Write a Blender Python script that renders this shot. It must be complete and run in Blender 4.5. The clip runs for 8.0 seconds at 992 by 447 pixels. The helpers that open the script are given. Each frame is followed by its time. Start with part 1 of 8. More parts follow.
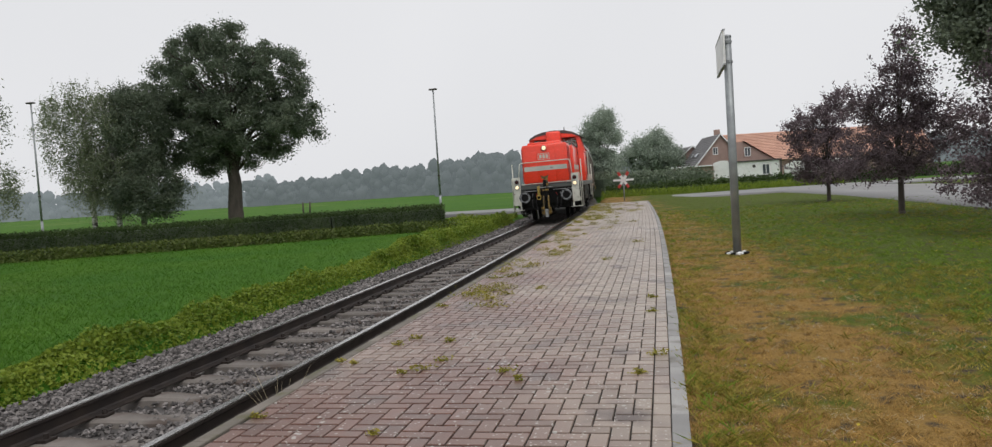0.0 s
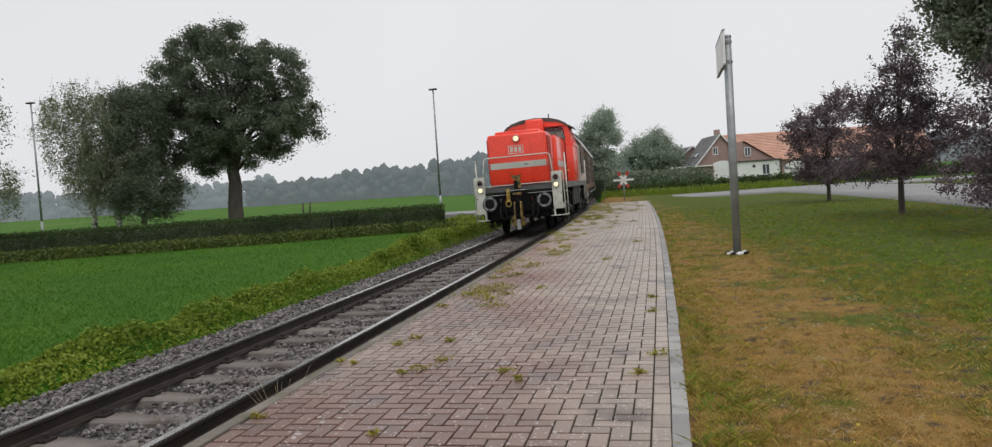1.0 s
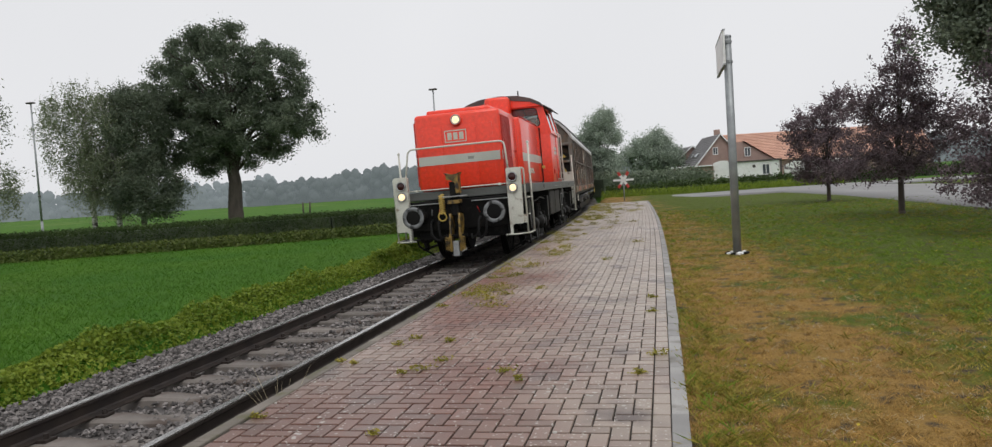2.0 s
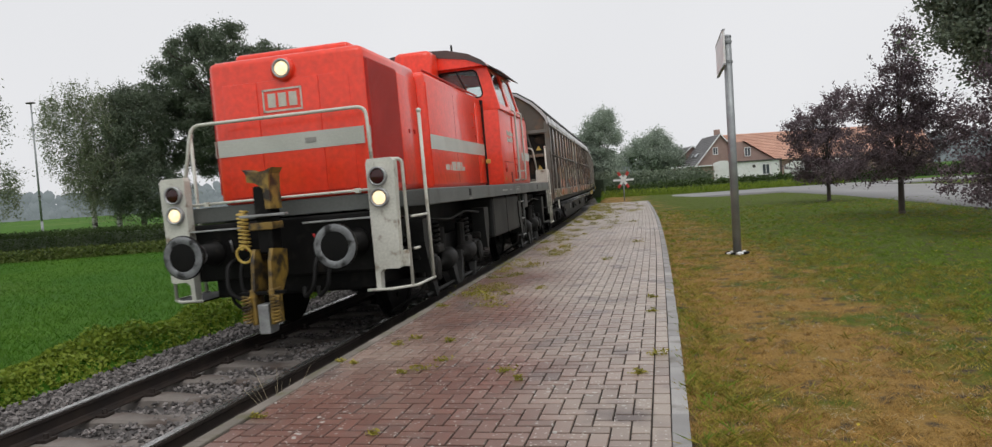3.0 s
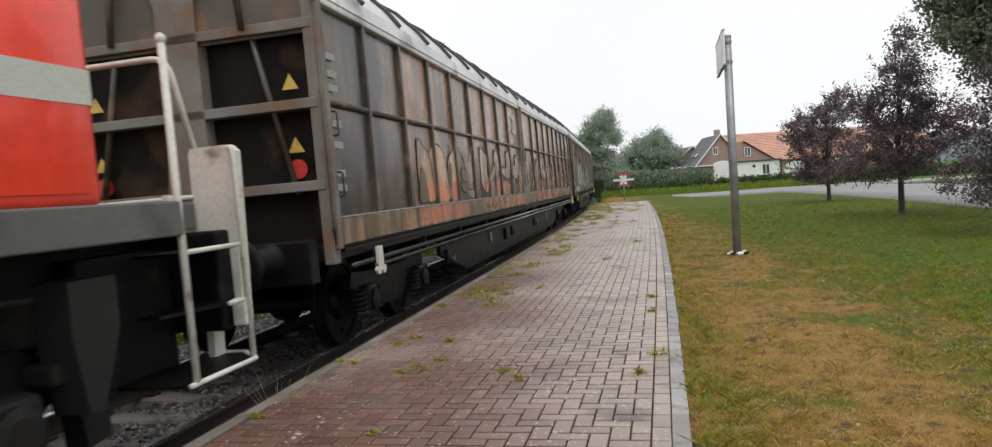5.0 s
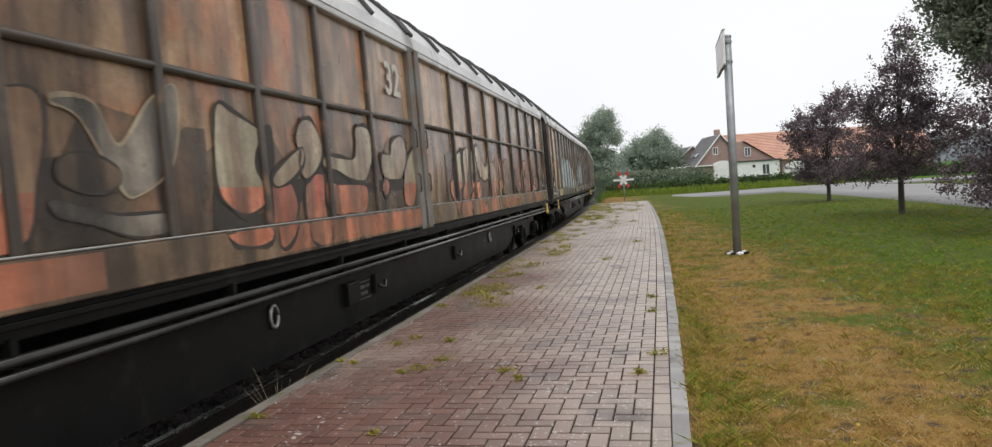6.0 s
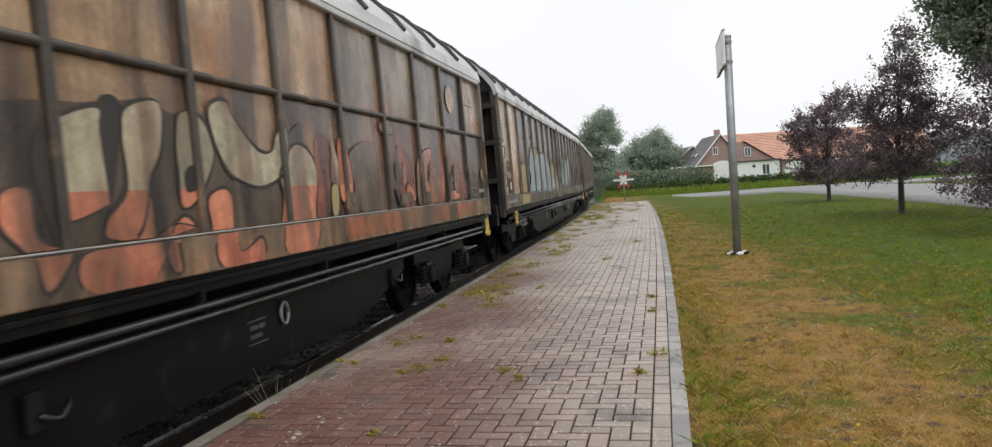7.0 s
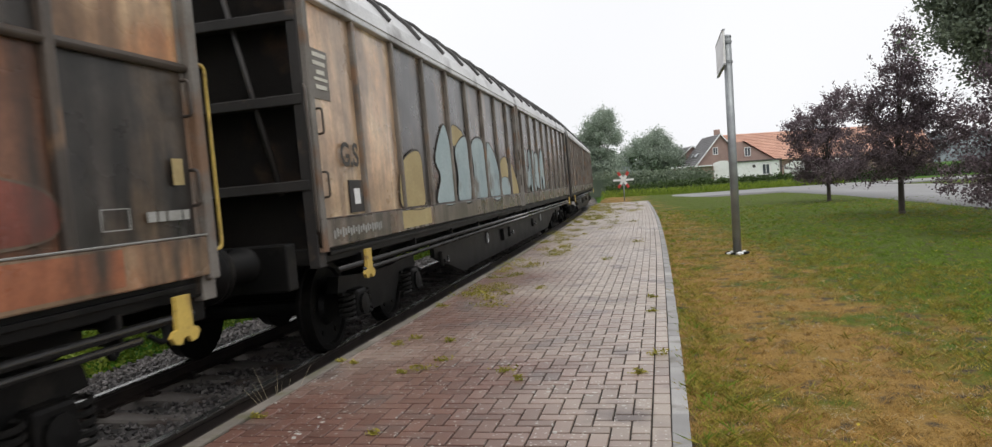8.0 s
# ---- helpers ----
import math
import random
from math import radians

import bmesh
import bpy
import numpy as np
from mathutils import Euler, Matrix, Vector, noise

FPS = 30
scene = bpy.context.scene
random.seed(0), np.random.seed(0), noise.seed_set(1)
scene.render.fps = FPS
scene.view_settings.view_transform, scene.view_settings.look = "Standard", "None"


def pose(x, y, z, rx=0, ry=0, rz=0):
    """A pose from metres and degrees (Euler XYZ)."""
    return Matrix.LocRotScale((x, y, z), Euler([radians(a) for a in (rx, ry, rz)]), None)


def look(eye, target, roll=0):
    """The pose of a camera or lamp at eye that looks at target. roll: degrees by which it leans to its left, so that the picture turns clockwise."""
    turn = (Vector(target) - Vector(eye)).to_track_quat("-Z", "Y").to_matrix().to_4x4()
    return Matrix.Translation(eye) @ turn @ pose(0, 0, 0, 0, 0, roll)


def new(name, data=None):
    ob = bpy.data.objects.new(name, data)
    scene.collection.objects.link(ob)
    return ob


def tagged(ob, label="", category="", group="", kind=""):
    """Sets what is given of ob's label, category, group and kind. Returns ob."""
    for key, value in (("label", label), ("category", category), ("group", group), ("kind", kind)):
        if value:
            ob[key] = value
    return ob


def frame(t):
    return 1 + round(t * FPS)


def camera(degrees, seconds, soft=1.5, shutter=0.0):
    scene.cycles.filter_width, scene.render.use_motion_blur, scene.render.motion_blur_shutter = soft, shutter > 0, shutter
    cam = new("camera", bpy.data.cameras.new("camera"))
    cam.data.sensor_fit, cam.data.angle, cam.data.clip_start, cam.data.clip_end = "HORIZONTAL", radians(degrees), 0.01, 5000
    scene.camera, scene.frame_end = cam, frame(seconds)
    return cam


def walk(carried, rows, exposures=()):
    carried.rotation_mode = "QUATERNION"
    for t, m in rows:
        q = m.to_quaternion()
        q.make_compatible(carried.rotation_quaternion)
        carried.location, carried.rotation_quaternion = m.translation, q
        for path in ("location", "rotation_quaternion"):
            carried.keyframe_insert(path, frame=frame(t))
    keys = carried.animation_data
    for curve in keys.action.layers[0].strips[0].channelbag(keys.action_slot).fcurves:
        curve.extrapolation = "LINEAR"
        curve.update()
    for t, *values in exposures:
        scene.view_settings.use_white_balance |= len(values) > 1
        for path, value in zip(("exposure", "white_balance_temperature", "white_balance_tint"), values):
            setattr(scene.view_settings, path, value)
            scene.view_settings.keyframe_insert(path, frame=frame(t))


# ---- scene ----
# The camera stands on the platform at chest height and does not move.
cam = camera(66.69, 8.0, 1.25, 0.12)
EYE = Vector((0.0, 0.0, 1.2542))
AIM = EYE + Vector((-0.22361, 0.97348, -0.04828))
walk(cam, [(0.0, look(EYE, AIM, -3.738)), (8.0, look(EYE, AIM, -3.738))],
     exposures=[(0.0, 0.04), (2.8, 0.07), (3.4, 0.13), (4.0, 0.34), (5.0, 0.37), (8.0, 0.36)])

# ---- world and light: a bright overcast sky ----
world = bpy.data.worlds.new("overcast_sky")
scene.world = world
world.use_nodes = True
wn, wl = world.node_tree.nodes, world.node_tree.links
wn.clear()
sky = wn.new("ShaderNodeTexSky")
sky.sky_type, sky.sun_disc = "NISHITA", False
sky.sun_elevation, sky.sun_rotation = radians(52), radians(150)
sky.air_density, sky.dust_density, sky.ozone_density = 1.0, 4.0, 1.0
grey = wn.new("ShaderNodeHueSaturation")
grey.inputs["Saturation"].default_value = 0.12
wl.new(sky.outputs[0], grey.inputs["Color"])
clear_bg = wn.new("ShaderNodeBackground")
clear_bg.inputs["Strength"].default_value = 0.05
wl.new(grey.outputs[0], clear_bg.inputs["Color"])
cloud_bg = wn.new("ShaderNodeBackground")
cloud_bg.inputs["Strength"].default_value = 0.91
wtc = wn.new("ShaderNodeTexCoord")
wno = wn.new("ShaderNodeTexNoise")
wno.inputs["Scale"].default_value, wno.inputs["Detail"].default_value = 1.3, 3.0
wl.new(wtc.outputs["Generated"], wno.inputs["Vector"])
wra = wn.new("ShaderNodeValToRGB")
wra.color_ramp.elements[0].position, wra.color_ramp.elements[0].color = 0.3, (0.86, 0.87, 0.90, 1)
wra.color_ramp.elements[1].position, wra.color_ramp.elements[1].color = 0.7, (0.95, 0.955, 0.98, 1)
wl.new(wno.outputs["Fac"], wra.inputs[0])
wl.new(wra.outputs[0], cloud_bg.inputs["Color"])
wmix = wn.new("ShaderNodeMixShader")
wmix.inputs[0].default_value = 0.88
wl.new(clear_bg.outputs[0], wmix.inputs[1])
wl.new(cloud_bg.outputs[0], wmix.inputs[2])
wout = wn.new("ShaderNodeOutputWorld")
wl.new(wmix.outputs[0], wout.inputs[0])

sun_data = bpy.data.lights.new("sun", "SUN")
sun_data.energy, sun_data.angle, sun_data.color = 1.1, radians(40), (1.0, 0.97, 0.93)
sun = new("sun", sun_data)
sun.matrix_world = look((8, -10, 30), (0, 4, 0))

# ---- materials ----
def mat(name, c1, c2=None, rough=0.7, metal=0.0, scale=3.0, fine=60.0, bump=0.15, depth=0.01, c3=None, stain=0.0,
        stain_scale=1.0, vary=0.0, by="object", space="object", stretch=(1, 1, 1), rough_vary=0.12, coat=0.0, glow=0.0):
    """Principled surface: two tones by broad noise, a fine grain, optional stains, and a random tone by object or island."""
    m = bpy.data.materials.new(name)
    m.use_nodes = True
    n, l = m.node_tree.nodes, m.node_tree.links
    b = n["Principled BSDF"]
    c2 = c2 or tuple(x * 0.75 for x in c1)
    geo = n.new("ShaderNodeNewGeometry")
    if space == "object":
        vec = n.new("ShaderNodeTexCoord").outputs["Object"]
    else:
        vec = geo.outputs["Position"]
    mp = n.new("ShaderNodeMapping")
    mp.inputs["Scale"].default_value = stretch
    l.new(vec, mp.inputs[0])
    big, small = n.new("ShaderNodeTexNoise"), n.new("ShaderNodeTexNoise")
    big.inputs["Scale"].default_value, big.inputs["Detail"].default_value = scale, 5
    small.inputs["Scale"].default_value, small.inputs["Detail"].default_value = fine, 3
    for t in (big, small):
        l.new(mp.outputs[0], t.inputs["Vector"])
    ramp = n.new("ShaderNodeValToRGB")
    ramp.color_ramp.elements[0].position, ramp.color_ramp.elements[0].color = 0.35, (*c1, 1)
    ramp.color_ramp.elements[1].position, ramp.color_ramp.elements[1].color = 0.65, (*c2, 1)
    l.new(big.outputs["Fac"], ramp.inputs[0])
    col = ramp.outputs[0]
    if c3:
        st = n.new("ShaderNodeTexNoise")
        st.inputs["Scale"].default_value, st.inputs["Detail"].default_value = stain_scale, 6
        l.new(mp.outputs[0], st.inputs["Vector"])
        sr = n.new("ShaderNodeMapRange")
        sr.inputs["From Min"].default_value, sr.inputs["From Max"].default_value = 0.62 - 0.3 * stain, 0.72 - 0.2 * stain
        l.new(st.outputs["Fac"], sr.inputs[0])
        mx = n.new("ShaderNodeMix")
        mx.data_type = "RGBA"
        l.new(sr.outputs[0], mx.inputs["Factor"])
        l.new(col, mx.inputs["A"])
        mx.inputs["B"].default_value = (*c3, 1)
        col = mx.outputs["Result"]
    hs = n.new("ShaderNodeHueSaturation")
    l.new(col, hs.inputs["Color"])
    val = n.new("ShaderNodeMath")
    val.operation = "MULTIPLY_ADD"
    l.new(small.outputs["Fac"], val.inputs[0])
    val.inputs[1].default_value, val.inputs[2].default_value = 0.5, 0.75
    out = val.outputs[0]
    if vary:
        rnd = n.new("ShaderNodeObjectInfo").outputs["Random"] if by == "object" else geo.outputs["Random Per Island"]
        v2 = n.new("ShaderNodeMapRange")
        v2.inputs["To Min"].default_value, v2.inputs["To Max"].default_value = 1 - vary, 1 + vary
        l.new(rnd, v2.inputs[0])
        mu = n.new("ShaderNodeMath")
        mu.operation = "MULTIPLY"
        l.new(out, mu.inputs[0])
        l.new(v2.outputs[0], mu.inputs[1])
        out = mu.outputs[0]
    l.new(out, hs.inputs["Value"])
    l.new(hs.outputs[0], b.inputs["Base Color"])
    rr = n.new("ShaderNodeMapRange")
    rr.inputs["To Min"].default_value, rr.inputs["To Max"].default_value = max(0.02, rough - rough_vary), min(1, rough + rough_vary)
    l.new(big.outputs["Fac"], rr.inputs[0])
    l.new(rr.outputs[0], b.inputs["Roughness"])
    b.inputs["Metallic"].default_value = metal
    b.inputs["Coat Weight"].default_value = coat
    if bump:
        bp = n.new("ShaderNodeBump")
        bp.inputs["Strength"].default_value, bp.inputs["Distance"].default_value = bump, depth
        l.new(small.outputs["Fac"], bp.inputs["Height"])
        l.new(bp.outputs[0], b.inputs["Normal"])
    if glow:
        b.inputs["Emission Color"].default_value = (*c1, 1)
        b.inputs["Emission Strength"].default_value = glow
    return m


def leaf_mat(name, c1, c2, rough=0.55, trans=0.3, patch=0.7):
    """Leaves: a tone for each leaf, a little light through it."""
    m = bpy.data.materials.new(name)
    m.use_nodes = True
    n, l = m.node_tree.nodes, m.node_tree.links
    b, out = n["Principled BSDF"], n["Material Output"]
    geo = n.new("ShaderNodeNewGeometry")
    ramp = n.new("ShaderNodeValToRGB")
    ramp.color_ramp.elements[0].color, ramp.color_ramp.elements[1].color = (*c1, 1), (*c2, 1)
    nz = n.new("ShaderNodeTexNoise")
    nz.inputs["Scale"].default_value, nz.inputs["Detail"].default_value = patch, 4
    l.new(geo.outputs["Position"], nz.inputs["Vector"])
    ad = n.new("ShaderNodeMath")
    ad.operation = "MULTIPLY_ADD"
    l.new(geo.outputs["Random Per Island"], ad.inputs[0])
    ad.inputs[1].default_value = 0.6
    sb = n.new("ShaderNodeMath")
    sb.operation = "MULTIPLY_ADD"
    l.new(nz.outputs["Fac"], sb.inputs[0])
    sb.inputs[1].default_value, sb.inputs[2].default_value = 1.4, -0.5
    l.new(sb.outputs[0], ad.inputs[2])
    l.new(ad.outputs[0], ramp.inputs[0])
    l.new(ramp.outputs[0], b.inputs["Base Color"])
    b.inputs["Roughness"].default_value = rough
    b.inputs["Specular IOR Level"].default_value = 0.22
    tr = n.new("ShaderNodeBsdfTranslucent")
    l.new(ramp.outputs[0], tr.inputs["Color"])
    mx = n.new("ShaderNodeMixShader")
    mx.inputs[0].default_value = trans
    l.new(b.outputs[0], mx.inputs[1])
    l.new(tr.outputs[0], mx.inputs[2])
    l.new(mx.outputs[0], out.inputs["Surface"])
    return m


# ---- mesh helpers ----
def link_mesh(name, bm, material, parent=None, label="", smooth=False):
    me = bpy.data.meshes.new(name)
    bmesh.ops.recalc_face_normals(bm, faces=bm.faces)
    if smooth:
        for fc in bm.faces:
            fc.smooth = True
    bm.to_mesh(me)
    bm.free()
    mats = material if isinstance(material, (list, tuple)) else [material]
    for m in mats:
        me.materials.append(m)
    ob = new(name, me)
    if parent:
        ob.parent = parent
    if label:
        ob["label"] = label
    return ob


def part(name, bm, material, parent, label="", smooth=False):
    return link_mesh(name, bm, material, parent, label, smooth)


def raw(name, verts, faces, material, parent=None, label="", mat_ids=None):
    me = bpy.data.meshes.new(name)
    me.from_pydata(verts, [], faces)
    for m in (material if isinstance(material, (list, tuple)) else [material]):
        me.materials.append(m)
    if mat_ids is not None:
        me.polygons.foreach_set("material_index", mat_ids)
    me.update()
    ob = new(name, me)
    if parent:
        ob.parent = parent
    if label:
        ob["label"] = label
    return ob


def box(bm, x0, x1, y0, y1, z0, z1, bevel=0.0, m=None):
    vs = [bm.verts.new((x, y, z)) for z in (z0, z1) for x, y in ((x0, y0), (x1, y0), (x1, y1), (x0, y1))]
    fs = [bm.faces.new([vs[i] for i in q]) for q in ((3, 2, 1, 0), (4, 5, 6, 7), (0, 1, 5, 4), (1, 2, 6, 5), (2, 3, 7, 6), (3, 0, 4, 7))]
    if bevel:
        edges = list({e for fc in fs for e in fc.edges})
        got = bmesh.ops.bevel(bm, geom=edges, offset=bevel, segments=2, affect="EDGES", profile=0.5)
        vs = list({v for fc in got["faces"] for v in fc.verts} | {v for v in vs if v.is_valid})
    if m is not None:
        bmesh.ops.transform(bm, matrix=m, verts=vs)
    return vs


def tube(bm, pts, r, n=8, r1=None, closed=True):
    """A round bar along points, tapering from r to r1."""
    pts = [Vector(p) for p in pts]
    r1 = r if r1 is None else r1
    rings, prev = [], None
    for i, p in enumerate(pts):
        d = (pts[min(i + 1, len(pts) - 1)] - pts[max(i - 1, 0)]).normalized()
        ref = Vector((0, 0, 1)) if abs(d.z) < 0.9 else Vector((1, 0, 0))
        if prev is not None:
            ref = prev
        s = d.cross(ref).normalized()
        u = s.cross(d).normalized()
        prev = u
        rad = r + (r1 - r) * i / max(1, len(pts) - 1)
        rings.append([bm.verts.new(p + rad * (math.cos(a) * s + math.sin(a) * u)) for a in (2 * math.pi * k / n for k in range(n))])
    for a, b in zip(rings, rings[1:]):
        for k in range(n):
            bm.faces.new((a[k], a[(k + 1) % n], b[(k + 1) % n], b[k]))
    if closed:
        bm.faces.new(rings[0][::-1])
        bm.faces.new(rings[-1])
    return rings


def lathe(bm, profile, axis_p, axis_d, n=20):
    """A turned shape: profile rows (distance along the axis, radius)."""
    d = Vector(axis_d).normalized()
    s = d.orthogonal().normalized()
    u = d.cross(s)
    o = Vector(axis_p)
    rings = []
    for t, r in profile:
        if r <= 1e-6:
            rings.append([bm.verts.new(o + d * t)])
        else:
            rings.append([bm.verts.new(o + d * t + r * (math.cos(a) * s + math.sin(a) * u)) for a in (2 * math.pi * k / n for k in range(n))])
    for a, b in zip(rings, rings[1:]):
        for k in range(n):
            k2 = (k + 1) % n
            if len(a) == 1 and len(b) == 1:
                continue
            if len(a) == 1:
                bm.faces.new((a[0], b[k2], b[k]))
            elif len(b) == 1:
                bm.faces.new((a[k], a[k2], b[0]))
            else:
                bm.faces.new((a[k], a[k2], b[k2], b[k]))


def slab(bm, outline, axis, a, b):
    """A flat outline (list of 2D points) pushed out from a to b along the axis 'x', 'y' or 'z'."""
    def at(p, w):
        return {"x": (w, p[0], p[1]), "y": (p[0], w, p[1]), "z": (p[0], p[1], w)}[axis]
    lo, hi = [bm.verts.new(at(p, a)) for p in outline], [bm.verts.new(at(p, b)) for p in outline]
    n = len(outline)
    bm.faces.new(lo[::-1])
    bm.faces.new(hi)
    for k in range(n):
        bm.faces.new((lo[k], lo[(k + 1) % n], hi[(k + 1) % n], hi[k]))


def bow(pts, r, n=5):
    """Rounds the inner corners of a polyline."""
    pts = [Vector(p) for p in pts]
    out = [pts[0]]
    for a, p, b in zip(pts, pts[1:], pts[2:]):
        da, db = (a - p), (b - p)
        q = min(r, da.length * 0.49, db.length * 0.49)
        s, e = p + da.normalized() * q, p + db.normalized() * q
        for k in range(n + 1):
            t = k / n
            out.append((1 - t) ** 2 * s + 2 * t * (1 - t) * p + t * t * e)
    out.append(pts[-1])
    return out


def empty(name, m=None):
    ob = new(name)
    if m is not None:
        ob.matrix_basis = m
    return ob


def lettering(name, text, size, material, parent, m, label=""):
    cu = bpy.data.curves.new(name, "FONT")
    cu.body, cu.size, cu.extrude, cu.align_x, cu.align_y = text, size, 0.002, "CENTER", "CENTER"
    cu.offset = size * 0.02
    cu.materials.append(material)
    ob = new(name, cu)
    ob.parent = parent
    ob.matrix_basis = m
    if label:
        ob["label"] = label
    return ob


# ---- the line of the track: a wide curve, slightly canted ----
RAIL_Z, CANT = -0.3216, 0.0244


def track_x(y):
    return -4.1689 - 0.0042 * y - 0.0007 * y * y


def track_pose(y):
    """Pose on the track: x towards the platform, y back along the track, z up, at the top of the rails."""
    s = -0.0042 - 0.0014 * y
    t = Vector((s, 1, 0)).normalized()
    nrm = Vector((t.y, -t.x, 0))
    up = Vector((0, 0, 1))
    n2 = math.cos(CANT) * nrm + math.sin(CANT) * up
    u2 = -math.sin(CANT) * nrm + math.cos(CANT) * up
    m = Matrix.Identity(4)
    for i, v in enumerate((n2, t, u2, Vector((track_x(y), y, RAIL_Z)))):
        for k in range(3):
            m[k][i] = v[k]
    return m


def edge_left(y):
    return track_x(y) + 1.64


def edge_right(y):
    return 0.06 - 0.00066 * y * y

# ---- the materials of the place ----
M_FIELD = mat("field_grass", (0.034, 0.112, 0.007), (0.064, 0.145, 0.010), 0.9, scale=0.25, fine=25, bump=0.3, depth=0.05, space="world",
              c3=(0.12, 0.17, 0.04), stain=0.2, stain_scale=0.05)
M_DRY = mat("dry_lawn", (0.31, 0.19, 0.058), (0.088, 0.125, 0.015), 0.95, scale=1.3, fine=45, bump=1.0, depth=0.05, space="world",
            c3=(0.085, 0.066, 0.045), stain=0.26, stain_scale=6.0)
M_SOIL = mat("track_bed_soil", (0.075, 0.065, 0.055), (0.045, 0.04, 0.036), 0.95, scale=1.5, fine=60, bump=0.6, depth=0.02, space="world")
M_ROAD = mat("wet_asphalt_road", (0.115, 0.113, 0.112), (0.15, 0.148, 0.146), 0.42, scale=0.4, fine=120, bump=0.15, depth=0.004, space="world", rough_vary=0.15)
M_BALLAST = mat("ballast_stone", (0.17, 0.155, 0.15), (0.10, 0.09, 0.085), 0.75, scale=4, fine=90, bump=0.3, depth=0.004, vary=0.8, by="island", space="world")
M_SLEEPER = mat("concrete_sleeper", (0.17, 0.15, 0.135), (0.11, 0.097, 0.086), 0.8, scale=3, fine=110, bump=0.3, depth=0.004, c3=(0.08, 0.06, 0.05),
                stain=0.4, stain_scale=2.2, vary=0.2)
M_RAIL = mat("rail_steel", (0.045, 0.033, 0.027), (0.028, 0.022, 0.02), 0.6, 0.3, scale=4, fine=80, bump=0.2, depth=0.003)
M_RAILTOP = mat("polished_rail_head", (0.42, 0.41, 0.40), (0.34, 0.33, 0.32), 0.25, 0.9, scale=6, fine=40, bump=0.03)
M_KERB = mat("concrete_kerb", (0.33, 0.32, 0.31), (0.25, 0.245, 0.24), 0.8, scale=2.0, fine=150, bump=0.25, depth=0.003, c3=(0.16, 0.15, 0.13),
             stain=0.25, stain_scale=3, vary=0.12, space="world")
M_EDGE = mat("mossy_edge_stone", (0.20, 0.175, 0.15), (0.13, 0.115, 0.095), 0.8, scale=2.5, fine=120, bump=0.35, depth=0.004, c3=(0.10, 0.095, 0.05),
             stain=0.35, stain_scale=4, vary=0.15, space="world")
M_CONCRETE = mat("platform_concrete", (0.042, 0.034, 0.026), (0.026, 0.022, 0.017), 0.9, scale=1.5, fine=60, bump=0.3, space="world")
M_GALV = mat("galvanised_steel", (0.33, 0.35, 0.36), (0.26, 0.275, 0.285), 0.5, 0.55, scale=5, fine=70, bump=0.05)
M_WHITE = mat("white_paint", (0.80, 0.80, 0.80), (0.72, 0.72, 0.71), 0.45, scale=3, fine=50, bump=0.03)
M_SIGNRED = mat("sign_red", (0.55, 0.05, 0.04), (0.45, 0.04, 0.035), 0.45, scale=3, bump=0.02)
M_BARK = mat("bark", (0.085, 0.07, 0.058), (0.05, 0.042, 0.036), 0.95, scale=4, fine=30, bump=0.8, depth=0.03, space="world", stretch=(1, 1, 0.3))
M_BIRCH = mat("birch_bark", (0.5, 0.49, 0.46), (0.32, 0.31, 0.29), 0.8, scale=3, fine=30, bump=0.3, c3=(0.06, 0.05, 0.05), stain=0.35, stain_scale=2.5,
              space="world", stretch=(1, 1, 2.5))
# Oak, birch and purple leaf tones are paled to carry some haze.
L_OAK = leaf_mat("oak_leaves", (0.085, 0.112, 0.082), (0.170, 0.205, 0.135))
L_BIRCH = leaf_mat("birch_leaves", (0.125, 0.155, 0.10), (0.23, 0.265, 0.155))
L_PURPLE = leaf_mat("purple_leaves", (0.095, 0.072, 0.084), (0.22, 0.17, 0.185))
# Paler copy of the tree leaves: distance haze put into the colour.
L_HAZED = leaf_mat("haze_paled_leaves", (0.25, 0.30, 0.245), (0.37, 0.43, 0.345))
L_HEDGE = leaf_mat("hedge_leaves", (0.028, 0.052, 0.014), (0.075, 0.115, 0.034))
L_WEED = leaf_mat("weed_leaves", (0.075, 0.15, 0.012), (0.27, 0.33, 0.045))
L_GRASS = leaf_mat("lawn_blades", (0.034, 0.110, 0.006), (0.080, 0.175, 0.012), patch=1.6)
L_STRAW = leaf_mat("straw_blades", (0.68, 0.44, 0.15), (0.15, 0.09, 0.025), patch=7.0)
L_PALESTRAW = leaf_mat("bleached_straw", (0.62, 0.55, 0.40), (0.45, 0.38, 0.25))
# Lifted beyond plain leaf green, with haze mixed into the colour.
L_FAR = leaf_mat("hazed_garden_leaves", (0.125, 0.155, 0.115), (0.21, 0.25, 0.17))
L_OLIVE = leaf_mat("olive_turf", (0.075, 0.080, 0.010), (0.50, 0.42, 0.08), patch=7.0)
L_LAWN = leaf_mat("fresh_turf", (0.075, 0.145, 0.012), (0.25, 0.35, 0.040), patch=5.0)
L_FOOT = leaf_mat("unmown_grass_leaves", (0.05, 0.085, 0.015), (0.14, 0.17, 0.045))
L_FLOWER = leaf_mat("yellow_flowers", (0.55, 0.42, 0.03), (0.7, 0.6, 0.12))


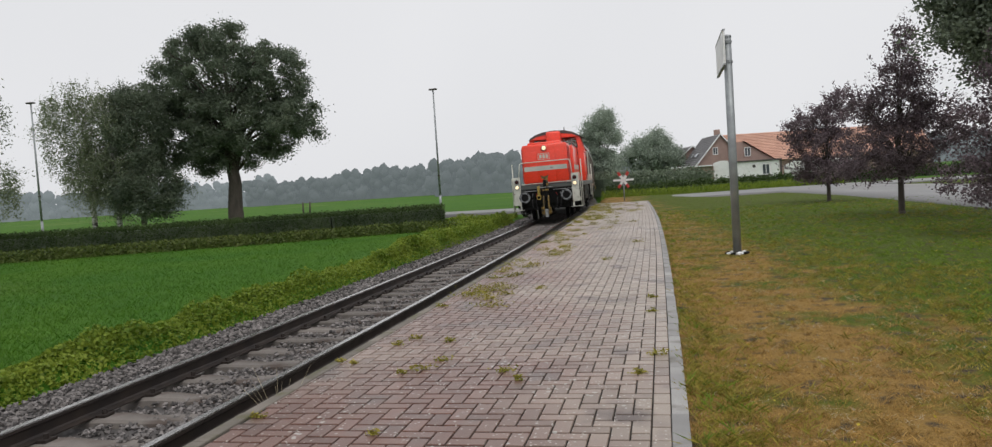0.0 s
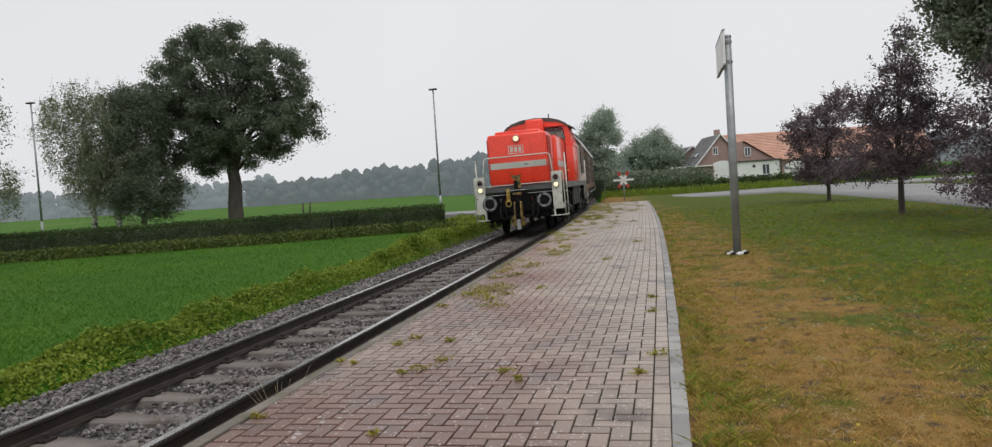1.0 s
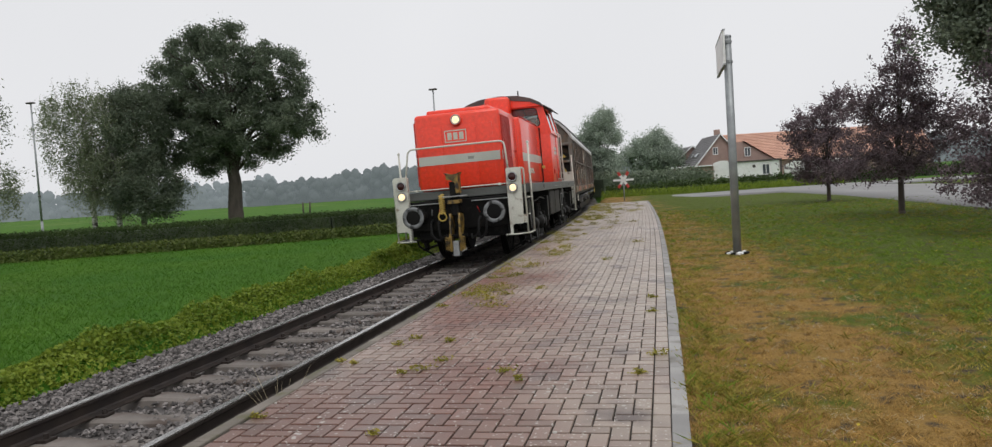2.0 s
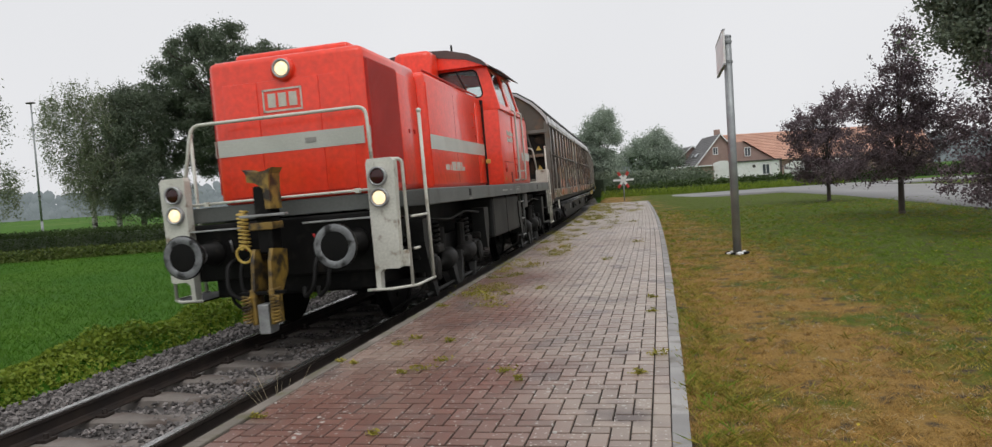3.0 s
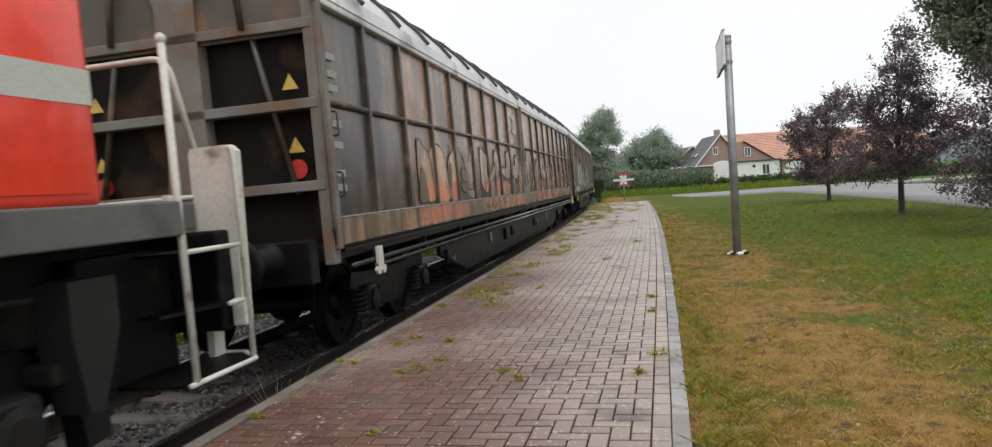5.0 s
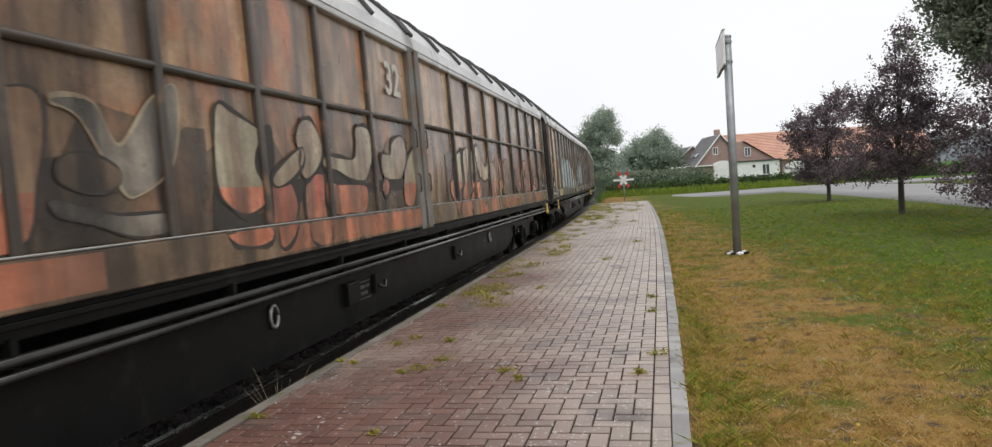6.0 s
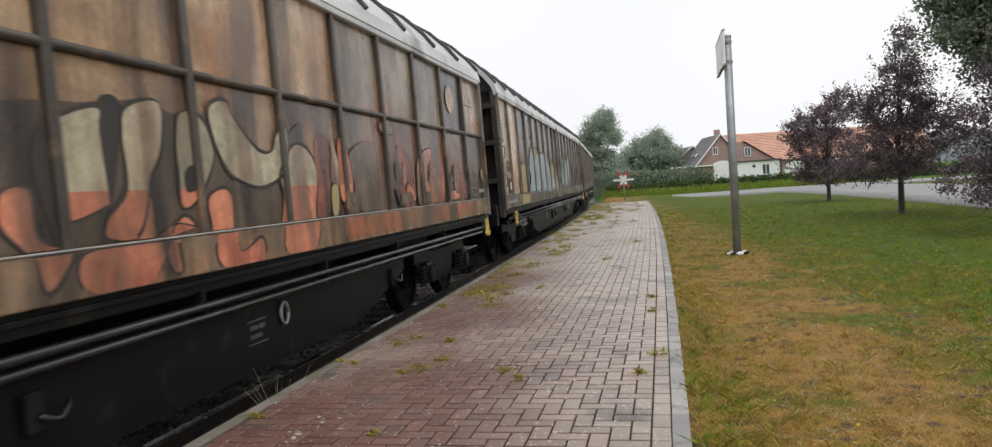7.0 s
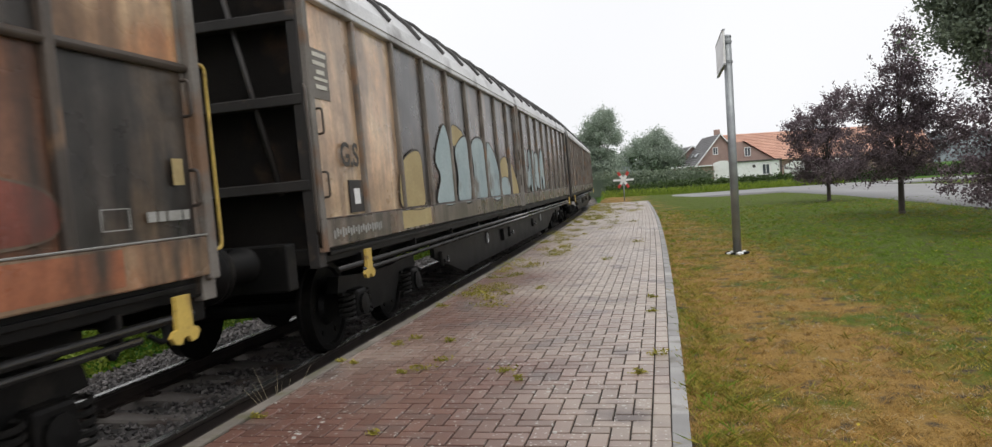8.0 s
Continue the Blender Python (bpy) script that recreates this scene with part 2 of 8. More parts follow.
def shift_tone(m, per_metre, offset, along=0.0):
    """Moves a material's two tones across the place: dry to green turf, red to paler grey pavers."""
    n, l = m.node_tree.nodes, m.node_tree.links
    ramp = next(x for x in n if x.type == "VALTORGB")
    src = ramp.inputs[0].links[0].from_socket
    geo, sep = n.new("ShaderNodeNewGeometry"), n.new("ShaderNodeSeparateXYZ")
    l.new(geo.outputs["Position"], sep.inputs[0])
    k = n.new("ShaderNodeMath")
    k.operation = "MULTIPLY_ADD"
    l.new(sep.outputs["X"], k.inputs[0])
    k.inputs[1].default_value, k.inputs[2].default_value = per_metre, offset
    ky = n.new("ShaderNodeMath")
    ky.operation = "MULTIPLY_ADD"
    l.new(sep.outputs["Y"], ky.inputs[0])
    ky.inputs[1].default_value = along
    l.new(k.outputs[0], ky.inputs[2])
    c = n.new("ShaderNodeClamp")
    l.new(ky.outputs[0], c.inputs[0])
    c.inputs["Min"].default_value, c.inputs["Max"].default_value = -0.12, 0.3
    ad = n.new("ShaderNodeMath")
    l.new(src, ad.inputs[0])
    l.new(c.outputs[0], ad.inputs[1])
    l.new(ad.outputs[0], ramp.inputs[0])


shift_tone(M_DRY, 0.13, -0.26, 0.011)
for e, at_ in zip(next(x for x in M_DRY.node_tree.nodes if x.type == "VALTORGB").color_ramp.elements, (0.42, 0.58)):
    e.position = at_
for m in (M_DRY, M_FIELD):
    m.node_tree.nodes["Principled BSDF"].inputs["Specular IOR Level"].default_value = 0.15
M_RED = mat("red_loco_paint", (0.86, 0.052, 0.020), (0.83, 0.049, 0.019), 0.30, scale=1.2, fine=14, bump=0.02, depth=0.004, coat=0.3, rough_vary=0.05,
            c3=(0.70, 0.040, 0.016), stain=0.06, stain_scale=0.8)
M_REDDARK = mat("red_grille_paint", (0.50, 0.02, 0.010), (0.40, 0.018, 0.010), 0.5, scale=2, bump=0.02)
M_STRIPE = mat("light_grey_stripe", (0.50, 0.52, 0.47), (0.44, 0.46, 0.41), 0.4, scale=2, bump=0.02)
M_RAILING = mat("cream_railing_paint", (0.62, 0.62, 0.55), (0.52, 0.52, 0.46), 0.45, scale=3, fine=40, bump=0.05, c3=(0.25, 0.2, 0.15), stain=0.05, stain_scale=6)
M_FRAME = mat("grey_frame_paint", (0.105, 0.112, 0.105), (0.085, 0.09, 0.084), 0.5, scale=1.2, fine=30, bump=0.03, c3=(0.06, 0.06, 0.055), stain=0.15, stain_scale=2)
M_BLACK = mat("black_running_gear", (0.005, 0.005, 0.005), (0.009, 0.0085, 0.008), 0.5, scale=3, fine=30, bump=0.2, c3=(0.02, 0.018, 0.015), stain=0.12, stain_scale=4)
M_GEAR = mat("dusty_grey_running_gear", (0.020, 0.019, 0.018), (0.010, 0.010, 0.009), 0.6, scale=3, fine=30, bump=0.2, c3=(0.02, 0.018, 0.016), stain=0.25, stain_scale=5)
M_YELLOW = mat("worn_yellow_coupler", (0.30, 0.19, 0.035), (0.18, 0.115, 0.03), 0.55, scale=5, fine=40, bump=0.2, c3=(0.03, 0.022, 0.015), stain=0.55, stain_scale=7)
M_HOOK = mat("yellow_paint", (0.60, 0.43, 0.10), (0.5, 0.35, 0.08), 0.5, scale=4, bump=0.05, c3=(0.2, 0.12, 0.05), stain=0.1, stain_scale=8)
M_STEEL = mat("worn_bright_steel", (0.42, 0.43, 0.43), (0.28, 0.28, 0.28), 0.45, 0.6, scale=8, bump=0.1)
M_RUBBER = mat("black_rubber", (0.015, 0.015, 0.015), (0.022, 0.022, 0.022), 0.6, bump=0.05)
M_LAMP = mat("lit_lamp", (1.0, 0.86, 0.58), (0.9, 0.60, 0.28), 0.2, scale=11, bump=0, glow=0.72)
M_BOX = mat("grimy_grey_box_paint", (0.040, 0.041, 0.039), (0.024, 0.024, 0.023), 0.55, scale=2, fine=30, bump=0.05, c3=(0.015, 0.014, 0.013), stain=0.3, stain_scale=2.5)
M_WORN = mat("greasy_worn_steel", (0.24, 0.25, 0.255), (0.13, 0.135, 0.14), 0.5, 0.3, scale=6, fine=40, bump=0.1, c3=(0.02, 0.02, 0.02), stain=0.45, stain_scale=7)
M_LAMPWARM = mat("lamp_rim_reflector", (0.9, 0.8, 0.6), (0.8, 0.65, 0.4), 0.2, 0.5, bump=0)
M_LAMPOFF = mat("dark_red_lens", (0.045, 0.008, 0.008), (0.03, 0.006, 0.006), 0.12, bump=0)
M_REDBIT = mat("red_tap_handle", (0.5, 0.02, 0.02), bump=0)
M_ROOFDARK = mat("dark_cab_roof", (0.06, 0.05, 0.05), (0.09, 0.075, 0.07), 0.6, scale=2, bump=0.1)
M_CABIN = mat("cab_inside", (0.10, 0.11, 0.10), (0.07, 0.075, 0.07), 0.8, bump=0.05)
M_LETTER = mat("cream_marking", (0.62, 0.60, 0.52), (0.5, 0.48, 0.42), 0.6, scale=6, bump=0)
M_GIRDERMARK = mat("faded_marking", (0.10, 0.10, 0.095), (0.06, 0.06, 0.057), 0.7, scale=6, bump=0)
M_DULLMARK = mat("grey_marking", (0.33, 0.33, 0.31), (0.27, 0.27, 0.25), 0.7, scale=6, bump=0)


def glass_mat(name, tint):
    m = bpy.data.materials.new(name)
    m.use_nodes = True
    b = m.node_tree.nodes["Principled BSDF"]
    b.inputs["Base Color"].default_value = (*tint, 1)
    b.inputs["Roughness"].default_value, b.inputs["Transmission Weight"].default_value, b.inputs["IOR"].default_value = 0.03, 1.0, 1.45
    return m


M_GLASS = glass_mat("cab_glass", (0.8, 0.86, 0.85))


def panel_mat(name, base, base2, rust, streak):
    """Dirty sheet metal of a goods wagon: blotches, rust and long vertical streaks, a tone for each panel."""
    m = mat(name, base, base2, 0.28, scale=1.4, fine=30, bump=0.16, depth=0.008, c3=rust, stain=0.35, stain_scale=1.1, vary=0.22, by="island")
    n, l = m.node_tree.nodes, m.node_tree.links
    b = n["Principled BSDF"]
    src = b.inputs["Base Color"].links[0].from_socket
    tc = n.new("ShaderNodeTexCoord")
    mp = n.new("ShaderNodeMapping")
    mp.inputs["Scale"].default_value = (3.2, 3.2, 0.5)
    l.new(tc.outputs["Object"], mp.inputs[0])
    nz = n.new("ShaderNodeTexNoise")
    nz.inputs["Scale"].default_value, nz.inputs["Detail"].default_value = 1.0, 6
    l.new(mp.outputs[0], nz.inputs["Vector"])
    mr = n.new("ShaderNodeMapRange")
    mr.inputs["From Min"].default_value, mr.inputs["From Max"].default_value = 0.44, 0.60
    l.new(nz.outputs["Fac"], mr.inputs[0])
    mx = n.new("ShaderNodeMix")
    mx.data_type = "RGBA"
    l.new(mr.outputs[0], mx.inputs["Factor"])
    l.new(src, mx.inputs["A"])
    mx.inputs["B"].default_value = (*streak, 1)
    # thin runs of dirt from top to bottom, and scuffs
    m2, n2 = n.new("ShaderNodeMapping"), n.new("ShaderNodeTexNoise")
    m2.inputs["Scale"].default_value = (9.0, 9.0, 0.9)
    n2.inputs["Scale"].default_value, n2.inputs["Detail"].default_value = 1.0, 5
    l.new(tc.outputs["Object"], m2.inputs[0])
    l.new(m2.outputs[0], n2.inputs["Vector"])
    r2 = n.new("ShaderNodeMapRange")
    r2.inputs["From Min"].default_value, r2.inputs["From Max"].default_value = 0.36, 0.66
    r2.inputs["To Min"].default_value, r2.inputs["To Max"].default_value = 1.14, 0.86
    l.new(n2.outputs["Fac"], r2.inputs[0])
    n3 = n.new("ShaderNodeTexNoise")
    n3.inputs["Scale"].default_value, n3.inputs["Detail"].default_value, n3.inputs["Roughness"].default_value = 2.6, 8, 0.7
    l.new(tc.outputs["Object"], n3.inputs["Vector"])
    r3 = n.new("ShaderNodeMapRange")
    r3.inputs["From Min"].default_value, r3.inputs["From Max"].default_value = 0.35, 0.65
    r3.inputs["To Min"].default_value, r3.inputs["To Max"].default_value = 0.74, 1.34
    l.new(n3.outputs["Fac"], r3.inputs[0])
    mm = n.new("ShaderNodeMath")
    mm.operation = "MULTIPLY"
    l.new(r2.outputs[0], mm.inputs[0])
    l.new(r3.outputs[0], mm.inputs[1])
    sc = n.new("ShaderNodeVectorMath")
    sc.operation = "SCALE"
    l.new(mx.outputs["Result"], sc.inputs[0])
    l.new(mm.outputs[0], sc.inputs["Scale"])
    l.new(sc.outputs[0], b.inputs["Base Color"])
    return m


M_PANEL = panel_mat("brown_wagon_panel", (0.56, 0.40, 0.25), (0.37, 0.21, 0.115), (0.46, 0.19, 0.08), (0.18, 0.11, 0.068))
M_PANELLOW = panel_mat("grimy_lower_wagon_panel", (0.38, 0.25, 0.15), (0.22, 0.135, 0.08), (0.42, 0.16, 0.075), (0.085, 0.055, 0.038))
M_PANELRUST = panel_mat("dark_rusty_wagon_panel", (0.21, 0.135, 0.09), (0.11, 0.078, 0.056), (0.27, 0.12, 0.06), (0.05, 0.036, 0.028))
M_PANELRED = panel_mat("red_brown_wagon_panel", (0.21, 0.092, 0.05), (0.115, 0.056, 0.036), (0.36, 0.11, 0.05), (0.04, 0.03, 0.024))
M_PANELGREY = panel_mat("grey_streaked_wagon_panel", (0.34, 0.27, 0.19), (0.21, 0.155, 0.11), (0.33, 0.15, 0.08), (0.10, 0.072, 0.055))
M_PANEL2 = panel_mat("dark_wagon_panel", (0.085, 0.07, 0.06), (0.045, 0.04, 0.036), (0.16, 0.11, 0.07), (0.025, 0.022, 0.02))
M_PANELTAN = panel_mat("tan_wagon_panel", (0.60, 0.47, 0.31), (0.52, 0.33, 0.20), (0.55, 0.36, 0.22), (0.30, 0.21, 0.14))
M_SILL = panel_mat("olive_brown_sill", (0.26, 0.165, 0.10), (0.17, 0.12, 0.08), (0.33, 0.15, 0.075), (0.075, 0.055, 0.042))
M_RUSTSILL = panel_mat("orange_primer_sill", (0.40, 0.13, 0.065), (0.28, 0.12, 0.065), (0.16, 0.085, 0.05), (0.07, 0.05, 0.04))
M_SILL2 = panel_mat("grey_brown_sill", (0.17, 0.14, 0.115), (0.12, 0.10, 0.085), (0.20, 0.12, 0.08), (0.06, 0.05, 0.042))
M_POST = mat("wagon_post", (0.085, 0.066, 0.052), (0.045, 0.036, 0.030), 0.38, scale=2, fine=40, bump=0.15, c3=(0.2, 0.12, 0.07), stain=0.12, stain_scale=3)
# Darker copy of the post tone, for the wagon ends.
M_POSTDARK = mat("dark_end_post", (0.026, 0.023, 0.021), (0.015, 0.013, 0.012), 0.6, scale=2, fine=40, bump=0.15, c3=(0.09, 0.06, 0.04), stain=0.15, stain_scale=3)
# Lighter copy of the post: light on its front face put into the colour.
M_POSTPALE = mat("lit_face_wagon_post", (0.19, 0.165, 0.14), (0.10, 0.085, 0.07), 0.5, scale=2, fine=40, bump=0.15, c3=(0.2, 0.12, 0.07), stain=0.2, stain_scale=3)
M_ROOF = mat("pale_wagon_roof", (0.60, 0.60, 0.60), (0.48, 0.48, 0.48), 0.36, 0.2, scale=0.8, fine=30, bump=0.06, c3=(0.2, 0.19, 0.18), stain=0.15, stain_scale=1.2)
M_ROOFRIB = mat("roof_rib", (0.05, 0.047, 0.045), (0.03, 0.028, 0.027), 0.6, bump=0.05)
M_END = mat("dirty_end_wall", (0.032, 0.027, 0.023), (0.016, 0.014, 0.013), 0.7, scale=1.5, fine=30, bump=0.2, c3=(0.13, 0.075, 0.045), stain=0.2, stain_scale=1.5)
M_GABLE = mat("rusty_gable_plate", (0.12, 0.10, 0.082), (0.07, 0.06, 0.05), 0.7, scale=1.2, bump=0.15, c3=(0.20, 0.11, 0.06), stain=0.35, stain_scale=1.4)
M_ENDPOST = mat("grey_end_post", (0.19, 0.175, 0.155), (0.125, 0.11, 0.095), 0.65, scale=2, bump=0.15, c3=(0.17, 0.10, 0.06), stain=0.3, stain_scale=2)
M_GUIDE = mat("wet_black_steel", (0.045, 0.044, 0.042), (0.025, 0.024, 0.023), 0.22, 0.5, scale=3, fine=30, bump=0.1)
G_CREAM = panel_mat("cream_spray_paint", (0.44, 0.39, 0.27), (0.36, 0.31, 0.21), (0.28, 0.20, 0.125), (0.23, 0.165, 0.11))
G_SALMON = panel_mat("salmon_spray_paint", (0.56, 0.205, 0.115), (0.46, 0.165, 0.095), (0.42, 0.11, 0.075), (0.22, 0.105, 0.07))
G_GREY = panel_mat("grey_spray_paint", (0.20, 0.18, 0.145), (0.12, 0.105, 0.085), (0.26, 0.22, 0.18), (0.06, 0.052, 0.045))
G_BROWN = panel_mat("dark_brown_spray_paint", (0.15, 0.105, 0.07), (0.08, 0.058, 0.042), (0.24, 0.13, 0.075), (0.04, 0.03, 0.024))
G_MAROON = panel_mat("maroon_spray_paint", (0.17, 0.045, 0.028), (0.085, 0.028, 0.022), (0.36, 0.10, 0.045), (0.05, 0.03, 0.024))
G_DARK = mat("dark_spray_paint", (0.026, 0.022, 0.019), (0.05, 0.040, 0.033), 0.6, scale=1.5, fine=25, bump=0.03)
G_BLUE = mat("pale_blue_spray_paint", (0.36, 0.44, 0.45), (0.28, 0.36, 0.38), 0.6, scale=1.5, fine=25, bump=0.03, c3=(0.16, 0.15, 0.13), stain=0.25, stain_scale=1.6)
G_OCHRE = mat("ochre_spray_paint", (0.42, 0.34, 0.16), (0.34, 0.26, 0.12), 0.6, scale=1.5, fine=25, bump=0.03)
M_TANK = mat("dark_tank_paint", (0.022, 0.023, 0.022), (0.014, 0.014, 0.014), 0.5, scale=1.2, fine=30, bump=0.05)
# Darker copy of the loco red, for shade painted at the foot holds.
M_RECESS = mat("shadowed_red_recess", (0.30, 0.014, 0.008), (0.24, 0.012, 0.008), 0.6, scale=2, bump=0.02)

for m in (M_BLACK, M_GEAR, M_TANK, M_RUBBER):
    m.node_tree.nodes["Principled BSDF"].inputs["Specular IOR Level"].default_value = 0.14

# ---- the land ----
def smooth(a, b, t):
    t = min(1.0, max(0.0, (t - a) / (b - a)))
    return t * t * (3 - 2 * t)


def ground_z(x, y):
    """Height of the ground: a shallow cutting for the track, a lawn level with the platform, a lower meadow beyond."""
    d = x - track_x(y)
    lawn = -0.03 + 0.02 * noise.noise((x * 0.3, y * 0.3, 0))
    meadow = -0.47 + 0.05 * noise.noise((x * 0.15, y * 0.15, 5)) + 0.06 * smooth(-30, -120, d)
    bed = -0.74
    if d > 0:
        # under the platform and the lawn
        far = smooth(41.5, 43.5, y)
        return bed + (lawn - bed) * max(smooth(edge_right(y) - 0.14, edge_right(y) - 0.1, x), far * smooth(1.3, 2.2, d))
    return bed + (meadow - bed) * smooth(-2.05, -2.7, d)


def make_ground():
    near_x = [-14 + 0.25 * i for i in range(76)]
    xs = sorted(set([-3000, -1500, -700, -400, -250, -160, -110, -80, -60, -48, -40, -34, -30, -26, -23, -20, -18, -16] + near_x
                    + [5.5, 6.5, 8, 10, 13, 17, 22, 30, 40, 55, 80, 120, 200, 400, 900, 3000]))
    ys = sorted(set([-60, -30, -15] + [-8 + 0.8 * i for i in range(80)] + [58, 62, 68, 75, 85, 100, 120, 150, 200, 280, 400, 700, 1500, 3000]))
    verts, faces, ids = [], [], []
    for y in ys:
        for x in xs:
            xx = x + (track_x(y) - track_x(0)) * max(0.0, 1 - abs(x + 4) / 25.0) if 0 < y < 120 else x
            verts.append((xx, y, ground_z(xx, y)))
    w = len(xs)
    for j in range(len(ys) - 1):
        for i in range(w - 1):
            faces.append((j * w + i, j * w + i + 1, (j + 1) * w + i + 1, (j + 1) * w + i))
            cx, cy = (verts[j * w + i][0] + verts[j * w + i + 1][0]) / 2, (ys[j] + ys[j + 1]) / 2
            d = cx - track_x(cy)
            ids.append(2 if -2.4 < d < 1.6 else (1 if d > 0 and -100 < cy < 60 and cx < 120 else 0))
    ob = raw("ground", verts, faces, [M_FIELD, M_DRY, M_SOIL], mat_ids=ids)
    ob.data.shade_smooth()
    return tagged(ob, "green meadow and patchy dry lawn beside the railway", "ground", kind="structure")


make_ground()


def road_strip(name, pts, widths, z, label):
    """A road along a centre line, 6 cm thick."""
    bm = bmesh.new()
    rows = []
    for i, p in enumerate(pts):
        a, b = Vector(pts[max(0, i - 1)]), Vector(pts[min(len(pts) - 1, i + 1)])
        d = (b - a).normalized()
        nn = Vector((-d.y, d.x))
        q = Vector(p)
        zz = z(p) if callable(z) else z
        rows.append([bm.verts.new((*(q + nn * widths[i] * s), zz + o)) for s, o in ((1, -0.3), (1, 0), (0.5, 0.03), (-0.5, 0.03), (-1, 0), (-1, -0.3))])
    for a, b in zip(rows, rows[1:]):
        for k in range(5):
            bm.faces.new((a[k], a[k + 1], b[k + 1], b[k]))
    return tagged(link_mesh(name, bm, M_ROAD, smooth=True), label, "road", kind="structure")


def road_z(p):
    return -0.30 + 0.29 * smooth(-3.5, 1.0, p[0])


cross_pts = [(-150, 66), (-90, 58), (-55, 54), (-32, 51), (-20, 49.2), (-12, 48.2), (-8, 47.2), (-4.5, 46.0), (-2, 45.8), (1.5, 46.4), (5, 47.4), (9, 49.2), (13, 51), (20, 52), (60, 54)]
road_strip("road", cross_pts, [3.2] * 7 + [2.4, 4.0, 4.6, 4.8, 4.6, 4.2, 3.6, 3.2], road_z, "wet grey asphalt road that crosses the track")
side_pts = [(11.3, -60), (11.2, -10), (11.0, 10), (10.8, 24), (10.5, 34), (9.6, 42), (8.2, 48), (6.5, 52)]
road_strip("road", side_pts, [3.4] * 6 + [3.0, 2.6], lambda p: 0.0, "wet grey asphalt side road past the lawn")

# ---- the track ----
track = tagged(empty("railway_track"), "single canted railway track with steel rails on concrete sleepers", "railway track", kind="structure")


def make_rail(side):
    prof = [(-0.0335, 0.0), (0.0335, 0.0), (0.036, -0.012), (0.036, -0.035), (0.012, -0.05), (0.009, -0.12), (0.02, -0.138), (0.07, -0.15), (0.07, -0.162),
            (-0.07, -0.162), (-0.07, -0.15), (-0.02, -0.138), (-0.009, -0.12), (-0.012, -0.05), (-0.036, -0.035), (-0.036, -0.012)]
    verts, faces, ids = [], [], []
    ys = [-60 + 1.5 * i for i in range(150)]
    n = len(prof)
    for y in ys:
        m = track_pose(y)
        verts += [tuple(m @ Vector((side * 0.7525 + px, 0, pz))) for px, pz in prof]
    for j in range(len(ys) - 1):
        for k in range(n):
            faces.append((j * n + k, j * n + (k + 1) % n, (j + 1) * n + (k + 1) % n, (j + 1) * n + k))
            ids.append(1 if k in (0, 1, n - 1) else 0)
    return raw("rail", verts, faces, [M_RAIL, M_RAILTOP], track, "rust-brown steel rail with a polished running surface", ids)


make_rail(-1)
make_rail(1)


def sleeper_mesh():
    bm = bmesh.new()
    # waisted concrete sleeper, 2.5 m long
    prof = [(-1.25, 0.12, 0.0), (-0.95, 0.13, 0.0), (-0.5, 0.13, 0.0), (-0.2, 0.11, -0.025), (0.2, 0.11, -0.025), (0.5, 0.13, 0.0), (0.95, 0.13, 0.0), (1.25, 0.12, 0.0)]
    rings = [[bm.verts.new(v) for v in ((x, -w - 0.03, -0.2), (x, -w, dz - 0.02), (x, -w + 0.03, dz), (x, w - 0.03, dz), (x, w, dz - 0.02), (x, w + 0.03, -0.2))] for x, w, dz in prof]
    for a, b in zip(rings, rings[1:]):
        for k in range(5):
            bm.faces.new((a[k], a[k + 1], b[k + 1], b[k]))
    bm.faces.new(rings[0])
    bm.faces.new(rings[-1][::-1])
    bmesh.ops.recalc_face_normals(bm, faces=bm.faces)
    me = bpy.data.meshes.new("sleeper")
    bm.to_mesh(me)
    bm.free()
    me.materials.append(M_SLEEPER)
    return me


def fastening_mesh():
    bm = bmesh.new()
    for s in (-1, 1):
        box(bm, s * 0.115 - 0.045, s * 0.115 + 0.045, -0.06, 0.06, -0.175, -0.145)
        tube(bm, [(s * 0.115, 0, -0.15), (s * 0.115, 0, -0.105)], 0.022, 6)
    bmesh.ops.recalc_face_normals(bm, faces=bm.faces)
    me = bpy.data.meshes.new("rail_fastening")
    bm.to_mesh(me)
    bm.free()
    me.materials.append(M_RAIL)
    return me


SLEEPER, FASTENING = sleeper_mesh(), fastening_mesh()
rng = random.Random(4)
for i in range(150):
    y = -22 + 0.64 * i
    m = track_pose(y)
    ob = new("sleeper", SLEEPER)
    ob.parent = track
    ob.matrix_basis = m @ pose(rng.uniform(-0.02, 0.02), 0, -0.168, 0, 0, rng.uniform(-0.7, 0.7))
    if -2 < y < 28:
        for s in (-1, 1):
            fo = new("rail_fastening", FASTENING)
            fo.parent = track
            fo.matrix_basis = m @ pose(s * 0.7525, 0, 0)


def stones(verts, faces, place, size, rg):
    """One broken stone: a crooked octahedron."""
    o = len(verts)
    q = Euler((rg.uniform(0, 6), rg.uniform(0, 6), rg.uniform(0, 6))).to_matrix()
    for v in ((1, 0, 0), (-1, 0, 0), (0, 1, 0), (0, -1, 0), (0, 0, 1), (0, 0, -1)):
        w = q @ (Vector(v) * size * rg.uniform(0.55, 1.15))
        verts.append((place[0] + w.x, place[1] + w.y, place[2] + w.z * 0.8))
    for t in ((0, 2, 4), (2, 1, 4), (1, 3, 4), (3, 0, 4), (2, 0, 5), (1, 2, 5), (3, 1, 5), (0, 3, 5)):
        faces.append(tuple(o + k for k in t))


